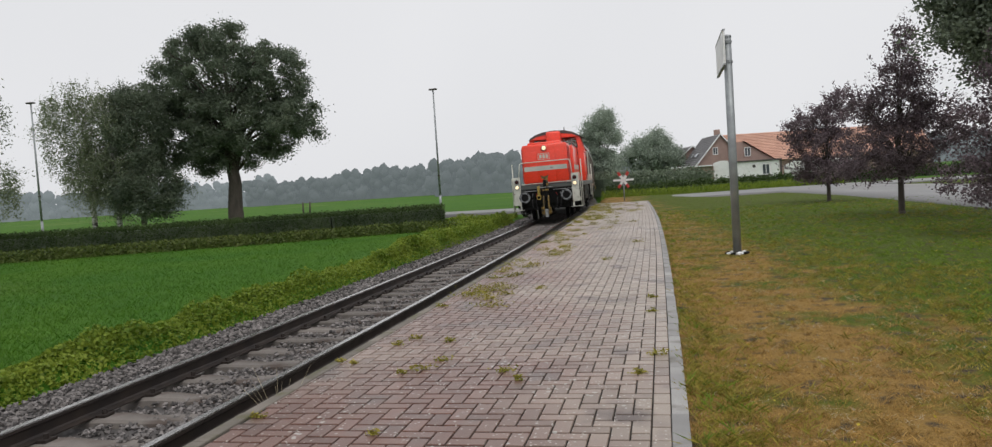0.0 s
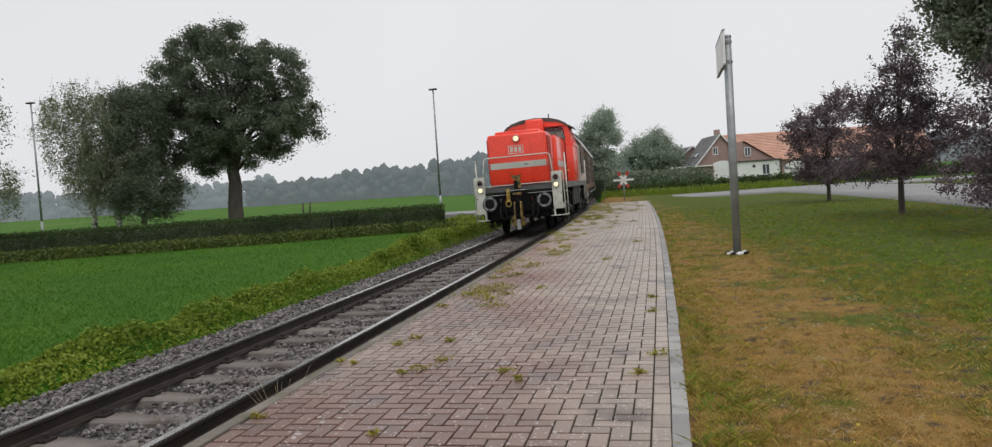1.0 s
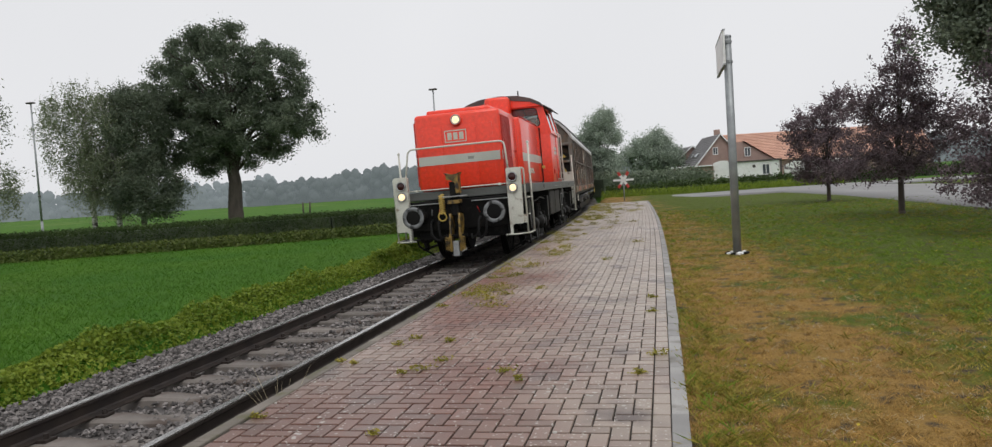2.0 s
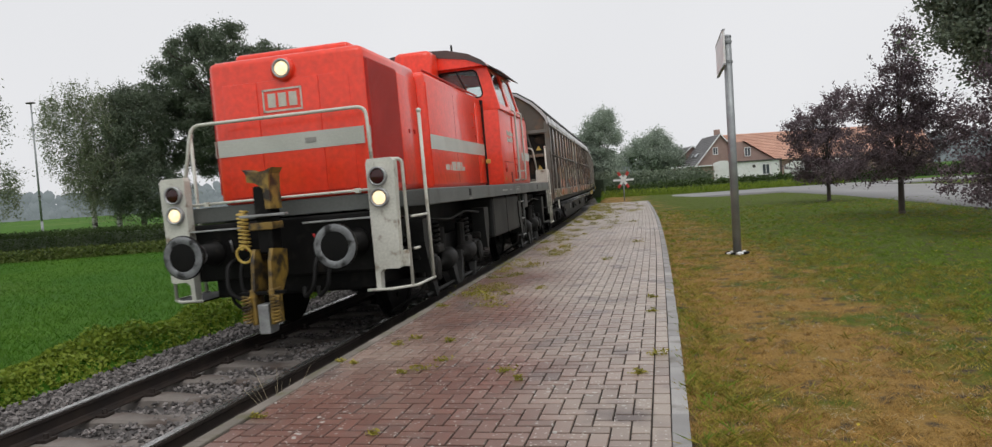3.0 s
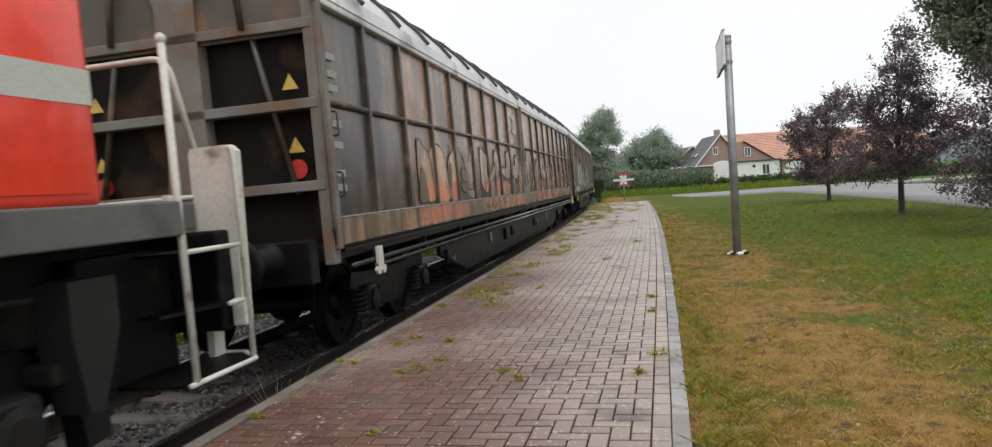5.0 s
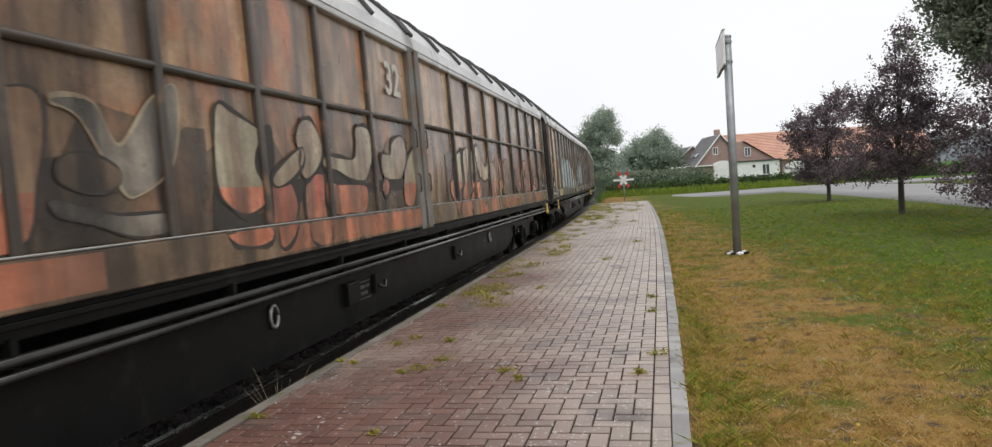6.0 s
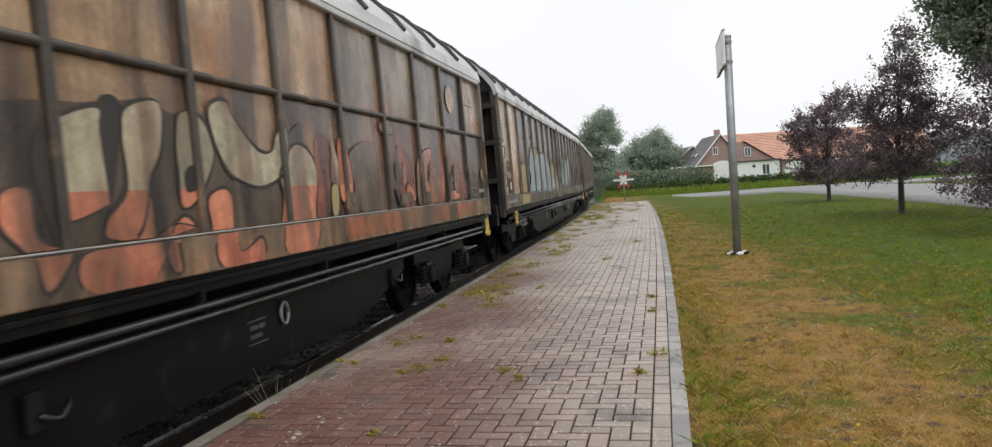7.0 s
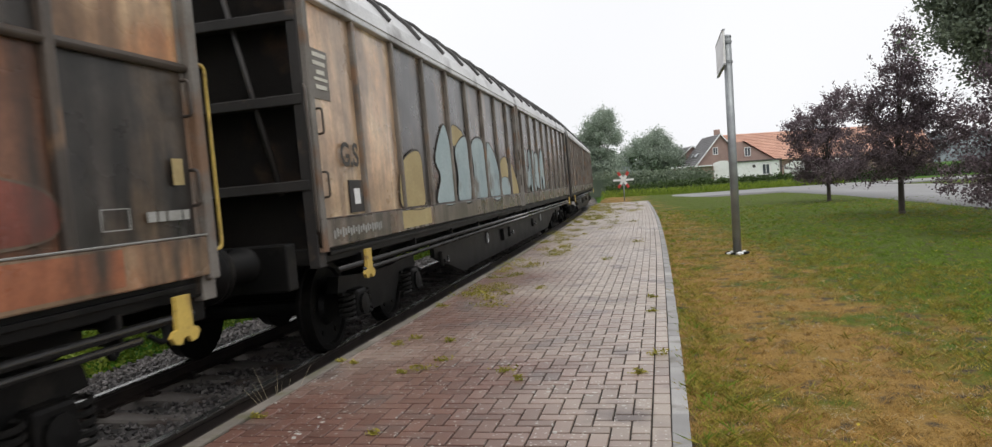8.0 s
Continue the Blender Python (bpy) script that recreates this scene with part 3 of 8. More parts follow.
def bed_z(l, y):
    """Top of the ballast below the rail top, across the track."""
    if l < -1.35:
        return -0.185 - 0.05 * smooth(-1.35, -2.2, l)
    if l > 1.2:
        return -0.20 - 0.12 * smooth(1.2, 1.5, l)
    ph = ((y + 22) / 0.64) % 1.0
    sag = 0.5 - 0.5 * math.cos(2 * math.pi * ph)
    low = -0.206 + 0.045 * noise.noise((l * 1.7, y * 1.3, 3))
    return low - 0.02 * sag


def make_ballast():
    rg = random.Random(9)
    verts, faces = [], []
    # the bed under the loose stones
    ls = [-2.3 + 0.15 * i for i in range(27)]
    ys = [-25 + 0.5 * i for i in range(230)]
    for y in ys:
        m = track_pose(y)
        for l in ls:
            verts.append(tuple(m @ Vector((l, 0, bed_z(l, y) - 0.03))))
    w = len(ls)
    for j in range(len(ys) - 1):
        for i in range(w - 1):
            faces.append((j * w + i, j * w + i + 1, (j + 1) * w + i + 1, (j + 1) * w + i))
    for y0, y1, per, size in ((1.5, 9, 460, 0.031), (9, 16, 300, 0.036), (16, 30, 140, 0.042), (30, 60, 50, 0.06)):
        for _ in range(int((y1 - y0) * 3.5 * per)):
            y, l = rg.uniform(y0, y1), rg.uniform(-2.3, 1.55)
            if abs(abs(l) - 0.7525) < 0.085:
                continue
            z = bed_z(l, y) + rg.uniform(-0.012, 0.012)
            stones(verts, faces, track_pose(y) @ Vector((l, 0, z)), size * rg.uniform(0.6, 1.25), rg)
    return tagged(raw("ballast", verts, faces, M_BALLAST, track, "bed of grey broken ballast stones"), kind="stuff")


make_ballast()

# ---- the platform: its body, edge stones and kerb (the pavers follow last) ----
platform = tagged(empty("platform"), "low railway platform paved with reddish herringbone block pavers", "platform", kind="structure")
PLAT_Y0, PLAT_Y1 = -7.0, 41.0


def make_platform_body():
    bm = bmesh.new()
    ys = [PLAT_Y0 + (PLAT_Y1 - PLAT_Y0) * i / 48 for i in range(49)]
    rows = []
    for y in ys:
        a, b = edge_left(y) + 0.03, edge_right(y) - 0.02
        rows.append([bm.verts.new(v) for v in ((a, y, -0.8), (a, y, -0.011), (b, y, -0.011), (b, y, -0.3))])
    for p, q in zip(rows, rows[1:]):
        for k in range(3):
            bm.faces.new((p[k], p[k + 1], q[k + 1], q[k]))
    bm.faces.new(rows[0])
    bm.faces.new(rows[-1][::-1])
    part("platform_body", bm, M_CONCRETE, platform, "dark sanded bed of the pavers")


make_platform_body()


def stone_row(name, x_of, w, step, z0, z1, bev, y0, y1, label, stone):
    """Edge stones one by one along the platform."""
    bm = bmesh.new()
    box(bm, -w / 2, w / 2, -step / 2 + 0.003, step / 2 - 0.003, z0, z1, bev)
    bmesh.ops.recalc_face_normals(bm, faces=bm.faces)
    me = bpy.data.meshes.new(name)
    bm.to_mesh(me)
    bm.free()
    me.materials.append(stone)
    rg = random.Random(len(name))
    n = int((y1 - y0) / step)
    for i in range(n):
        y = y0 + (i + 0.5) * step
        s = (x_of(y + 0.2) - x_of(y - 0.2)) / 0.4
        ob = new(name, me)
        ob.parent = platform
        ob.matrix_basis = pose(x_of(y) + rg.uniform(-0.003, 0.003), y, rg.uniform(-0.003, 0.003), rg.uniform(-0.2, 0.2), rg.uniform(-0.4, 0.4), -math.degrees(math.atan(s)))
        if label:
            ob["label"] = label


stone_row("kerb_stone", lambda y: edge_right(y) - 0.045, 0.088, 0.5, -0.3, 0.006, 0.006, PLAT_Y0, PLAT_Y1, "pale grey concrete kerb stone", M_KERB)
stone_row("edge_stone", lambda y: edge_left(y) + 0.045, 0.09, 0.5, -0.75, 0.004, 0.008, PLAT_Y0, PLAT_Y1, "mossy grey-brown platform edge stone", M_EDGE)

# ---- the locomotive: x ahead, y towards the platform, z up from the rails; its front buffers lie at x = 0 ----
def bx(bm, s0, s1, l0, l1, z0, z1, bevel=0.0):
    """A box from s0 to s1 behind the front buffers."""
    return box(bm, -s1, -s0, l0, l1, z0, z1, bevel)


def one(name, parent, material, s0, s1, l0, l1, z0, z1, bevel=0.0, label="", smooth=False):
    bm = bmesh.new()
    bx(bm, s0, s1, l0, l1, z0, z1, bevel)
    return part(name, bm, material, parent, label, smooth)


def rod(name, parent, material, pts, r, n=8, label=""):
    bm = bmesh.new()
    tube(bm, [(-s, l, z) for s, l, z in pts], r, n)
    return part(name, bm, material, parent, label, True)


def holed(bm, c, u0, u1, v0, v1, r, thick, n=4):
    """A wall quad c (four corners, counter-clockwise from outside) with a round-cornered opening. Returns the opening's rim."""
    c = [Vector(p) for p in c]
    nrm = (c[1] - c[0]).cross(c[3] - c[0]).normalized()

    def at(u, v):
        return (c[0] * (1 - u) + c[1] * u) * (1 - v) + (c[3] * (1 - u) + c[2] * u) * v
    w, h = (c[1] - c[0]).length, (c[3] - c[0]).length
    ru, rv = r / w, r / h
    rim, outer = [], []
    for cu, cv, a0, o in ((u1 - ru, v1 - rv, 0, (1, 1)), (u0 + ru, v1 - rv, 90, (0, 1)), (u0 + ru, v0 + rv, 180, (0, 0)), (u1 - ru, v0 + rv, 270, (1, 0))):
        for k in range(n + 1):
            a = radians(a0 + 90 * k / n)
            rim.append(at(cu + ru * math.cos(a), cv + rv * math.sin(a)))
            outer.append(o)
    layers = []
    for d in (0, -thick):
        cor = {o: bm.verts.new(at(*o) + nrm * d) for o in ((0, 0), (1, 0), (1, 1), (0, 1))}
        rv_ = [bm.verts.new(p + nrm * d) for p in rim]
        k = len(rim)
        for i in range(k):
            j = (i + 1) % k
            if outer[i] == outer[j]:
                bm.faces.new((rv_[i], cor[outer[i]], rv_[j]))
            else:
                bm.faces.new((rv_[i], cor[outer[i]], cor[outer[j]], rv_[j]))
        layers.append((cor, rv_))
    (ca, ra), (cb, rb) = layers
    for i in range(len(ra)):
        j = (i + 1) % len(ra)
        bm.faces.new((ra[i], ra[j], rb[j], rb[i]))
    ks = [(0, 0), (1, 0), (1, 1), (0, 1)]
    for i in range(4):
        bm.faces.new((ca[ks[i]], ca[ks[(i + 1) % 4]], cb[ks[(i + 1) % 4]], cb[ks[i]]))
    return rim, nrm


def pane(name, parent, rim, nrm, depth, thick=0.008):
    bm = bmesh.new()
    a = [bm.verts.new(p - nrm * depth) for p in rim]
    b = [bm.verts.new(p - nrm * (depth + thick)) for p in rim]
    bm.faces.new(a)
    bm.faces.new(b[::-1])
    for i in range(len(a)):
        j = (i + 1) % len(a)
        bm.faces.new((a[i], b[i], b[j], a[j]))
    ob = part(name, bm, M_GLASS, parent, "clear cab window glass")
    ob.visible_shadow = False
    return ob


def gasket(name, parent, rim, r=0.014):
    bm = bmesh.new()
    tube(bm, [*rim, rim[0]], r, 6, closed=False)
    return part(name, bm, M_RUBBER, parent, "black rubber window seal")


def wheelset(parent, s, r, name="wheelset"):
    """Two wheels on an axle that turns about y; its origin is the axle's middle."""
    bm = bmesh.new()
    for sg in (-1, 1):
        lathe(bm, [(0.68 * sg, 0.0), (0.68 * sg, r + 0.028), (0.715 * sg, r + 0.024), (0.725 * sg, r), (0.82 * sg, r - 0.004), (0.82 * sg, r - 0.06), (0.79 * sg, r - 0.075),
                   (0.78 * sg, 0.2), (0.83 * sg, 0.17), (0.83 * sg, 0.0)], (0, 0, 0), (0, 1, 0), 28)
        for k in range(6):
            a = k * math.pi / 3
            tube(bm, [(0.3 * math.cos(a), 0.775 * sg, 0.3 * math.sin(a)), (0.3 * math.cos(a), 0.80 * sg, 0.3 * math.sin(a))], 0.03, 6)
    tube(bm, [(0, -0.7, 0), (0, 0.7, 0)], 0.085, 10)
    # Black in place of gear grey puts the shade under the cars into colour.
    ob = part(name, bm, M_BLACK, parent, "steel wheels on an axle, blackened for shade")
    ob.location = (-s, 0, r)
    WHEELS.append((ob, -s, r))
    return ob


WHEELS = []


def coil(bm, p, r, h, turns, wire, n=7):
    tube(bm, [(p[0] + r * math.cos(a), p[1] + r * math.sin(a), p[2] + h * k / (turns * 10)) for k in range(turns * 10 + 1) for a in (2 * math.pi * k / 10,)], wire, n)


def loco_bogie(loco, sc):
    """A four-wheel bogie of the locomotive about sc."""
    bm = bmesh.new()
    for sg in (-1, 1):
        y0, y1 = sorted((sg * 0.98, sg * 1.12))
        slab(bm, [(-sc - 1.9, 0.72), (-sc - 1.55, 0.55), (-sc - 0.7, 0.52), (-sc - 0.45, 0.36), (-sc + 0.45, 0.36), (-sc + 0.7, 0.52), (-sc + 1.55, 0.55), (-sc + 1.9, 0.72),
                  (-sc + 1.5, 0.92), (-sc - 1.5, 0.92)], "y", y0, y1)
    bx(bm, sc - 0.35, sc + 0.35, -1.0, 1.0, 0.5, 0.9, 0.03)
    b = part("bogie", bm, M_BLACK, loco, "black bogie frame")
    for da in (-1.25, 1.25):
        wheelset(b, sc + da, 0.55)
        for sg in (-1, 1):
            bm = bmesh.new()
            y0, y1 = sorted((sg * 1.1, sg * 1.32))
            bx(bm, sc + da - 0.2, sc + da + 0.2, y0, y1, 0.38, 0.74, 0.05)
            lathe(bm, [(0, 0.15), (0.05, 0.15), (0.07, 0.1), (0.07, 0)], (-(sc + da), sg * 1.31, 0.56), (0, sg, 0), 14)
            part("axle_box", bm, M_GEAR, b, "dusty grey axle box")
            for dd in (-0.42, 0.42):
                bm = bmesh.new()
                coil(bm, (-(sc + da + dd), sg * 1.2, 0.82), 0.085, 0.32, 5, 0.02, 5)
                part("spring", bm, M_GEAR, b, "coil spring")
                bm = bmesh.new()
                y0, y1 = sorted((sg * 1.08, sg * 1.31))
                bx(bm, sc + da + dd - 0.15, sc + da + dd + 0.15, y0, y1, 0.72, 0.83, 0.025)
                part("spring_seat", bm, M_GEAR, b, "dusty grey spring seat")
            bm = bmesh.new()
            tube(bm, [(-(sc + da * 0.45), sg * 1.22, 0.55), (-(sc + da * 0.45), sg * 1.22, 1.05)], 0.07, 10)
            part("damper", bm, M_GEAR, b)
            bm = bmesh.new()
            y0, y1 = sorted((sg * 1.06, sg * 1.2))
            slab(bm, [(-(sc + da) - 0.72, 0.35), (-(sc + da) - 0.55, 0.33), (-(sc + da) - 0.5, 0.78), (-(sc + da) - 0.72, 0.85)], "y", y0, y1)
            part("brake_hanger", bm, M_GEAR, b)
    for sg in (-1, 1):
        bm = bmesh.new()
        tube(bm, [(-(sc - 1.5), sg * 1.24, 0.24), (-(sc + 1.5), sg * 1.24, 0.24)], 0.03, 6)
        part("brake_rod", bm, M_GEAR, b)
        for dd in (-0.55, 0.62):
            bm = bmesh.new()
            lathe(bm, [(0, 0), (0, 0.13), (0.03, 0.15), (0.30, 0.15), (0.34, 0.12), (0.34, 0.05), (0.5, 0.04), (0.5, 0)], (-(sc + dd) - 0.2, sg * 1.26, 0.62), (1, 0, -0.12), 14)
            part("brake_cylinder", bm, M_GEAR, b, "dusty brake cylinder", True)
        for dd in (-1.3, -0.2, 0.35, 1.2):
            bm = bmesh.new()
            k = 0.16 if dd > 0 else -0.16
            slab(bm, [(-(sc + dd) - 0.07, 0.62), (-(sc + dd) + k - 0.09, 0.22), (-(sc + dd) + k + 0.03, 0.18), (-(sc + dd) + 0.09, 0.5), (-(sc + dd) + 0.1, 0.66)], "y", min(sg * 1.2, sg * 1.29), max(sg * 1.2, sg * 1.29))
            part("brake_lever", bm, M_BOX, b, "worn brake lever")
        rod("sand_pipe", b, M_GEAR, bow([(sc - 1.7, sg * 1.3, 0.6), (sc - 1.72, sg * 1.3, 0.35), (sc - 1.85, sg * 0.9, 0.12)], 0.1), 0.022, 6, "thin sand pipe")
        rod("air_pipe", b, M_GEAR, bow([(sc - 1.4, sg * 1.34, 1.2), (sc - 0.4, sg * 1.34, 1.14), (sc + 0.5, sg * 1.34, 1.22), (sc + 1.4, sg * 1.34, 1.16)], 0.2), 0.018, 6, "bent air pipe")
        for dd in (-1.72, 1.72):
            bm = bmesh.new()
            y0, y1 = sorted((sg * 1.18, sg * 1.4))
            k = 1 if dd > 0 else -1
            slab(bm, [(-(sc + dd) - 0.16, 1.22), (-(sc + dd) - 0.16, 0.95), (-(sc + dd) + 0.05 * k - 0.05, 0.56), (-(sc + dd) + 0.05 * k + 0.05, 0.56), (-(sc + dd) + 0.16, 0.95), (-(sc + dd) + 0.16, 1.22)], "y", y0, y1)
            part("sandbox", bm, M_TANK, b, "grey tapered sandbox")


def lamp(name, parent, s, l, z, r, lit, face=1):
    """A round lamp that looks ahead (face 1) or back (-1)."""
    bm = bmesh.new()
    lathe(bm, [(0.0, r + 0.02), (0.05, r + 0.02), (0.055, r + 0.012), (0.055, r), (0.03, r - 0.004)], (-s, l, z), (face, 0, 0), 24)
    rim = part(name, bm, M_STEEL, parent, "round steel lamp rim", True)
    bm = bmesh.new()
    lathe(bm, [(0.036, r), (0.046, r * 0.7), (0.05, 0)] if not lit else [(0.036, r), (0.042, r * 0.86)], (-s, l, z), (face, 0, 0), 24)
    part("lens", bm, M_LAMPWARM if lit else M_LAMPOFF, rim, "warm reflector" if lit else "dark red lens", True)
    if lit:
        bm = bmesh.new()
        lathe(bm, [(0.042, r * 0.86), (0.05, r * 0.5), (0.053, 0)], (-s, l, z), (face, 0, 0), 24)
        part("bulb", bm, M_LAMP, rim, "glowing white headlight", True)
    return rim


def buffer_part(parent, s, l, face, z=1.055, plate=0.24, length=0.62, ring=True):
    bm = bmesh.new()
    lathe(bm, [(0, 0.15), (0.06, 0.15), (0.06, 0.115), (length * 0.62, 0.115), (length * 0.62, 0.085), (length - 0.05, 0.085), (length - 0.035, plate), (length - 0.01, plate), (length, plate * 0.7), (length + 0.004, 0)],
          (-s, l, z), (face, 0, 0), 26)
    b = part("buffer", bm, M_BLACK, parent, "black round buffer", True)
    if ring:
        bm = bmesh.new()
        lathe(bm, [(length - 0.004, plate * 0.96), (length + 0.003, plate * 0.9), (length + 0.007, plate * 0.66), (length + 0.001, plate * 0.64)], (-s, l, z), (face, 0, 0), 26)
        part("worn_ring", bm, M_WORN, b, "bright worn ring on the buffer plate", True)
        bm = bmesh.new()
        lathe(bm, [(length * 0.55, 0.119), (length * 0.6, 0.119)], (-s, l, z), (face, 0, 0), 20)
        part("sleeve_band", bm, M_WORN, b, "pale band on the buffer sleeve", True)
    return b


def loco_end(loco, s, face):
    """Buffer beam, buffers, lamp casings, steps and rails of one end; face 1 looks ahead."""
    def S(d):
        return s + d if face > 0 else s - d
    def span(a, b):
        return tuple(sorted((S(a), S(b))))
    a, b = span(0.62, 0.78)
    beam = one("buffer_beam", loco, M_BLACK, a, b, -1.35, 1.35, 0.72, 1.38, 0.02, "black buffer beam")
    a, b = span(0.78, 1.6)
    one("end_plating", loco, M_BLACK, a, b, -1.0, 1.0, 0.5, 1.3, 0.03)
    for sg in (-1, 1):
        buffer_part(loco, S(0.62), sg * 0.875, face)
        # lamp casing with a cut-away foot
        bm = bmesh.new()
        w0, w1 = 1.10, 1.42
        slab(bm, [(sg * w0, 0.52), (sg * (w0 + 0.05), 0.52), (sg * (w0 + 0.055), 0.70), (sg * (w0 + 0.1), 0.74), (sg * (w1 - 0.05), 0.735), (sg * (w1 - 0.03), 0.75), (sg * w1, 1.90), (sg * (w1 - 0.04), 1.94),
                  (sg * (w0 + 0.02), 1.94), (sg * w0, 1.9)], "x", -S(0.62), -S(0.50))
        case = part("lamp_casing", bm, M_RAILING, loco, "cream sheet-metal lamp casing")
        lamp("red_lamp", loco, S(0.5), sg * 1.235, 1.745, 0.085, False, face)
        lamp("headlight", loco, S(0.5), sg * 1.235, 1.515, 0.085, face > 0, face)
        a, b = span(0.62, 0.70)
        one("casing_bracket", case, M_RAILING, a, b, min(sg * 1.36, sg * 1.46), max(sg * 1.36, sg * 1.46), 0.74, 0.92, 0.01)
        # grab rail bowed over the casing and the tall upright behind
        rod("grab_rail", loco, M_RAILING, bow([(S(0.56), sg * 1.36, 1.92), (S(0.66), sg * 1.46, 1.92), (S(0.66), sg * 1.46, 0.53)], 0.06), 0.02, 8, "cream grab rail")
        rod("upright_rail", loco, M_RAILING, [(S(1.34), sg * 1.5, 0.53), (S(1.34), sg * 1.5, 2.5)], 0.022, 8, "cream upright grab rail")
        bm = bmesh.new()
        bmesh.ops.create_uvsphere(bm, u_segments=10, v_segments=8, radius=0.032, matrix=Matrix.Translation((-S(1.34), sg * 1.5, 2.5)))
        part("rail_knob", bm, M_RAILING, loco, "", True)
        # steps: dark plates with pale edges
        for z, d0 in ((0.52, 0.48), (0.92, 0.75), (1.28, 0.75)):
            bm = bmesh.new()
            slab(bm, [(-S(d0), sg * 1.0), (-S(d0), sg * 1.28), (-S(d0 + 0.22), sg * 1.49), (-S(1.38), sg * 1.49), (-S(1.38), sg * 1.0)] if z < 0.6 else
                 [(-S(d0), sg * 1.15), (-S(d0), sg * 1.46), (-S(1.34), sg * (1.3 if z < 1 else 1.46)), (-S(1.34), sg * 1.15)], "z", z - 0.02, z)
            st = part("step", bm, M_BLACK, loco, "dark step plate")
            pts = [(S(d0), sg * 1.0, z), (S(d0), sg * 1.28, z), (S(d0 + 0.22), sg * 1.5, z), (S(1.40), sg * 1.5, z)] if z < 0.6 else [(S(d0), sg * 1.49, z), (S(0.92 if z < 1 else 1.34), sg * 1.49, z)]
            rod("step_edge", st, M_RAILING, pts, 0.017, 6, "cream step edging")
        # railing across the end: up from the casing, over the front
    pts = bow([(S(0.6), 1.14, 1.93), (S(0.72), 1.08, 2.54), (S(0.72), -1.08, 2.54), (S(0.6), -1.14, 1.93)], 0.12)
    rod("front_rail", loco, M_RAILING, pts, 0.021, 8, "cream handrail across the end")
    rod("front_rail", loco, M_RAILING, [(S(0.64), 1.12, 1.615), (S(0.64), -1.12, 1.615)], 0.016, 8, "cream lower handrail")
    for sg in (-1, 1):
        a, b = span(0.50, 0.60)
        one("shunter_step", loco, M_STEEL, a, b, min(sg * 0.3, sg * 1.1), max(sg * 0.3, sg * 1.1), 1.30, 1.32, 0.004, "worn bright metal edge")
        one("rail_bracket", loco, M_RAILING, *span(0.62, 0.67), min(sg * 0.9, sg * 0.96), max(sg * 0.9, sg * 0.96), 1.585, 1.64, 0.006)
        for q, (l0, red) in enumerate(((0.45, True), (0.62, False))):
            rod("brake_hose", loco, M_RUBBER, bow([(S(0.62), sg * l0, 0.95), (S(0.42), sg * l0, 0.9), (S(0.36), sg * (l0 - 0.02), 0.6), (S(0.45), sg * (l0 - 0.18), 0.48), (S(0.5), sg * (l0 - 0.2), 0.6)], 0.1), 0.024, 7, "black rubber brake hose")
            rod("hose_tap", loco, M_REDBIT if red else M_STEEL, [(S(0.58), sg * l0, 1.05), (S(0.5), sg * (l0 - 0.03), 1.18)], 0.012, 6, "red tap handle" if red else "steel tap handle")


def shunting_coupler(loco):
    """The tall yellow shunting coupler on the middle of the front."""
    c = one("coupler", loco, M_BLACK, 0.20, 0.42, -0.085, 0.085, 1.02, 1.5, 0.02, "worn yellow shunting coupler with a steel head")
    bm = bmesh.new()
    slab(bm, [(-0.13, 1.80), (-0.13, 1.88), (-0.17, 1.94), (-0.09, 1.91), (0, 1.90), (0.09, 1.91), (0.17, 1.94), (0.13, 1.88), (0.12, 1.74), (0.12, 1.5), (0.06, 1.5), (0.05, 1.72), (-0.03, 1.78)], "x", -0.42, -0.16)
    part("coupler_cup", bm, M_YELLOW, c, "worn yellow catch cup")
    one("coupler_core", c, M_BLACK, 0.18, 0.44, -0.085, 0.085, 1.38, 1.75, 0.02)
    one("coupler_pin", c, M_STEEL, 0.12, 0.2, -0.24, 0.3, 1.42, 1.45, 0.008)
    one("coupler_band", c, M_YELLOW, 0.14, 0.4, -0.15, 0.13, 1.28, 1.36, 0.01)
    for sg in (-1, 1):
        bm = bmesh.new()
        slab(bm, [(-0.44, 1.05), (-0.12, 1.08), (-0.06, 0.95), (-0.02, 0.62), (-0.1, 0.55), (-0.25, 0.6), (-0.42, 0.8)], "y", sg * 0.10 - 0.02, sg * 0.10 + 0.02)
        part("coupler_cheek", bm, M_YELLOW, c, "worn yellow cheek plate")
        one("coupler_leg", c, M_YELLOW, 0.0, 0.2, sg * 0.11 - 0.03, sg * 0.11 + 0.03, 0.28, 0.66, 0.015)
        bm = bmesh.new()
        coil(bm, (0.03, sg * 0.165, 0.32), 0.045, 0.28, 8, 0.011, 5)
        part("coupler_spring", bm, M_YELLOW, c, "yellow coil spring")
    one("coupler_crossbar", c, M_BLACK, 0.02, 0.08, -0.26, 0.26, 0.60, 0.635, 0.006)
    one("coupler_head", c, M_STEEL, 0.0, 0.2, -0.065, 0.065, 0.18, 0.5, 0.015, "bare steel coupler head")
    bm = bmesh.new()
    tube(bm, [(-0.3 + 0.05 * math.cos(a), -0.3 + 0.06 * math.sin(a), 1.5 - 0.42 * k / 90) for k in range(91) for a in (2 * math.pi * k / 9,)], 0.011, 5)
    tube(bm, [(-0.28 + 0.02 * math.sin(a), -0.31 + 0.09 * math.cos(a) + 0.0 * k, 1.02 + 0.09 * math.sin(a)) for k in range(25) for a in (2 * math.pi * k / 12,)], 0.016, 6)
    part("coiled_cable", bm, M_HOOK, c, "coiled yellow cable")


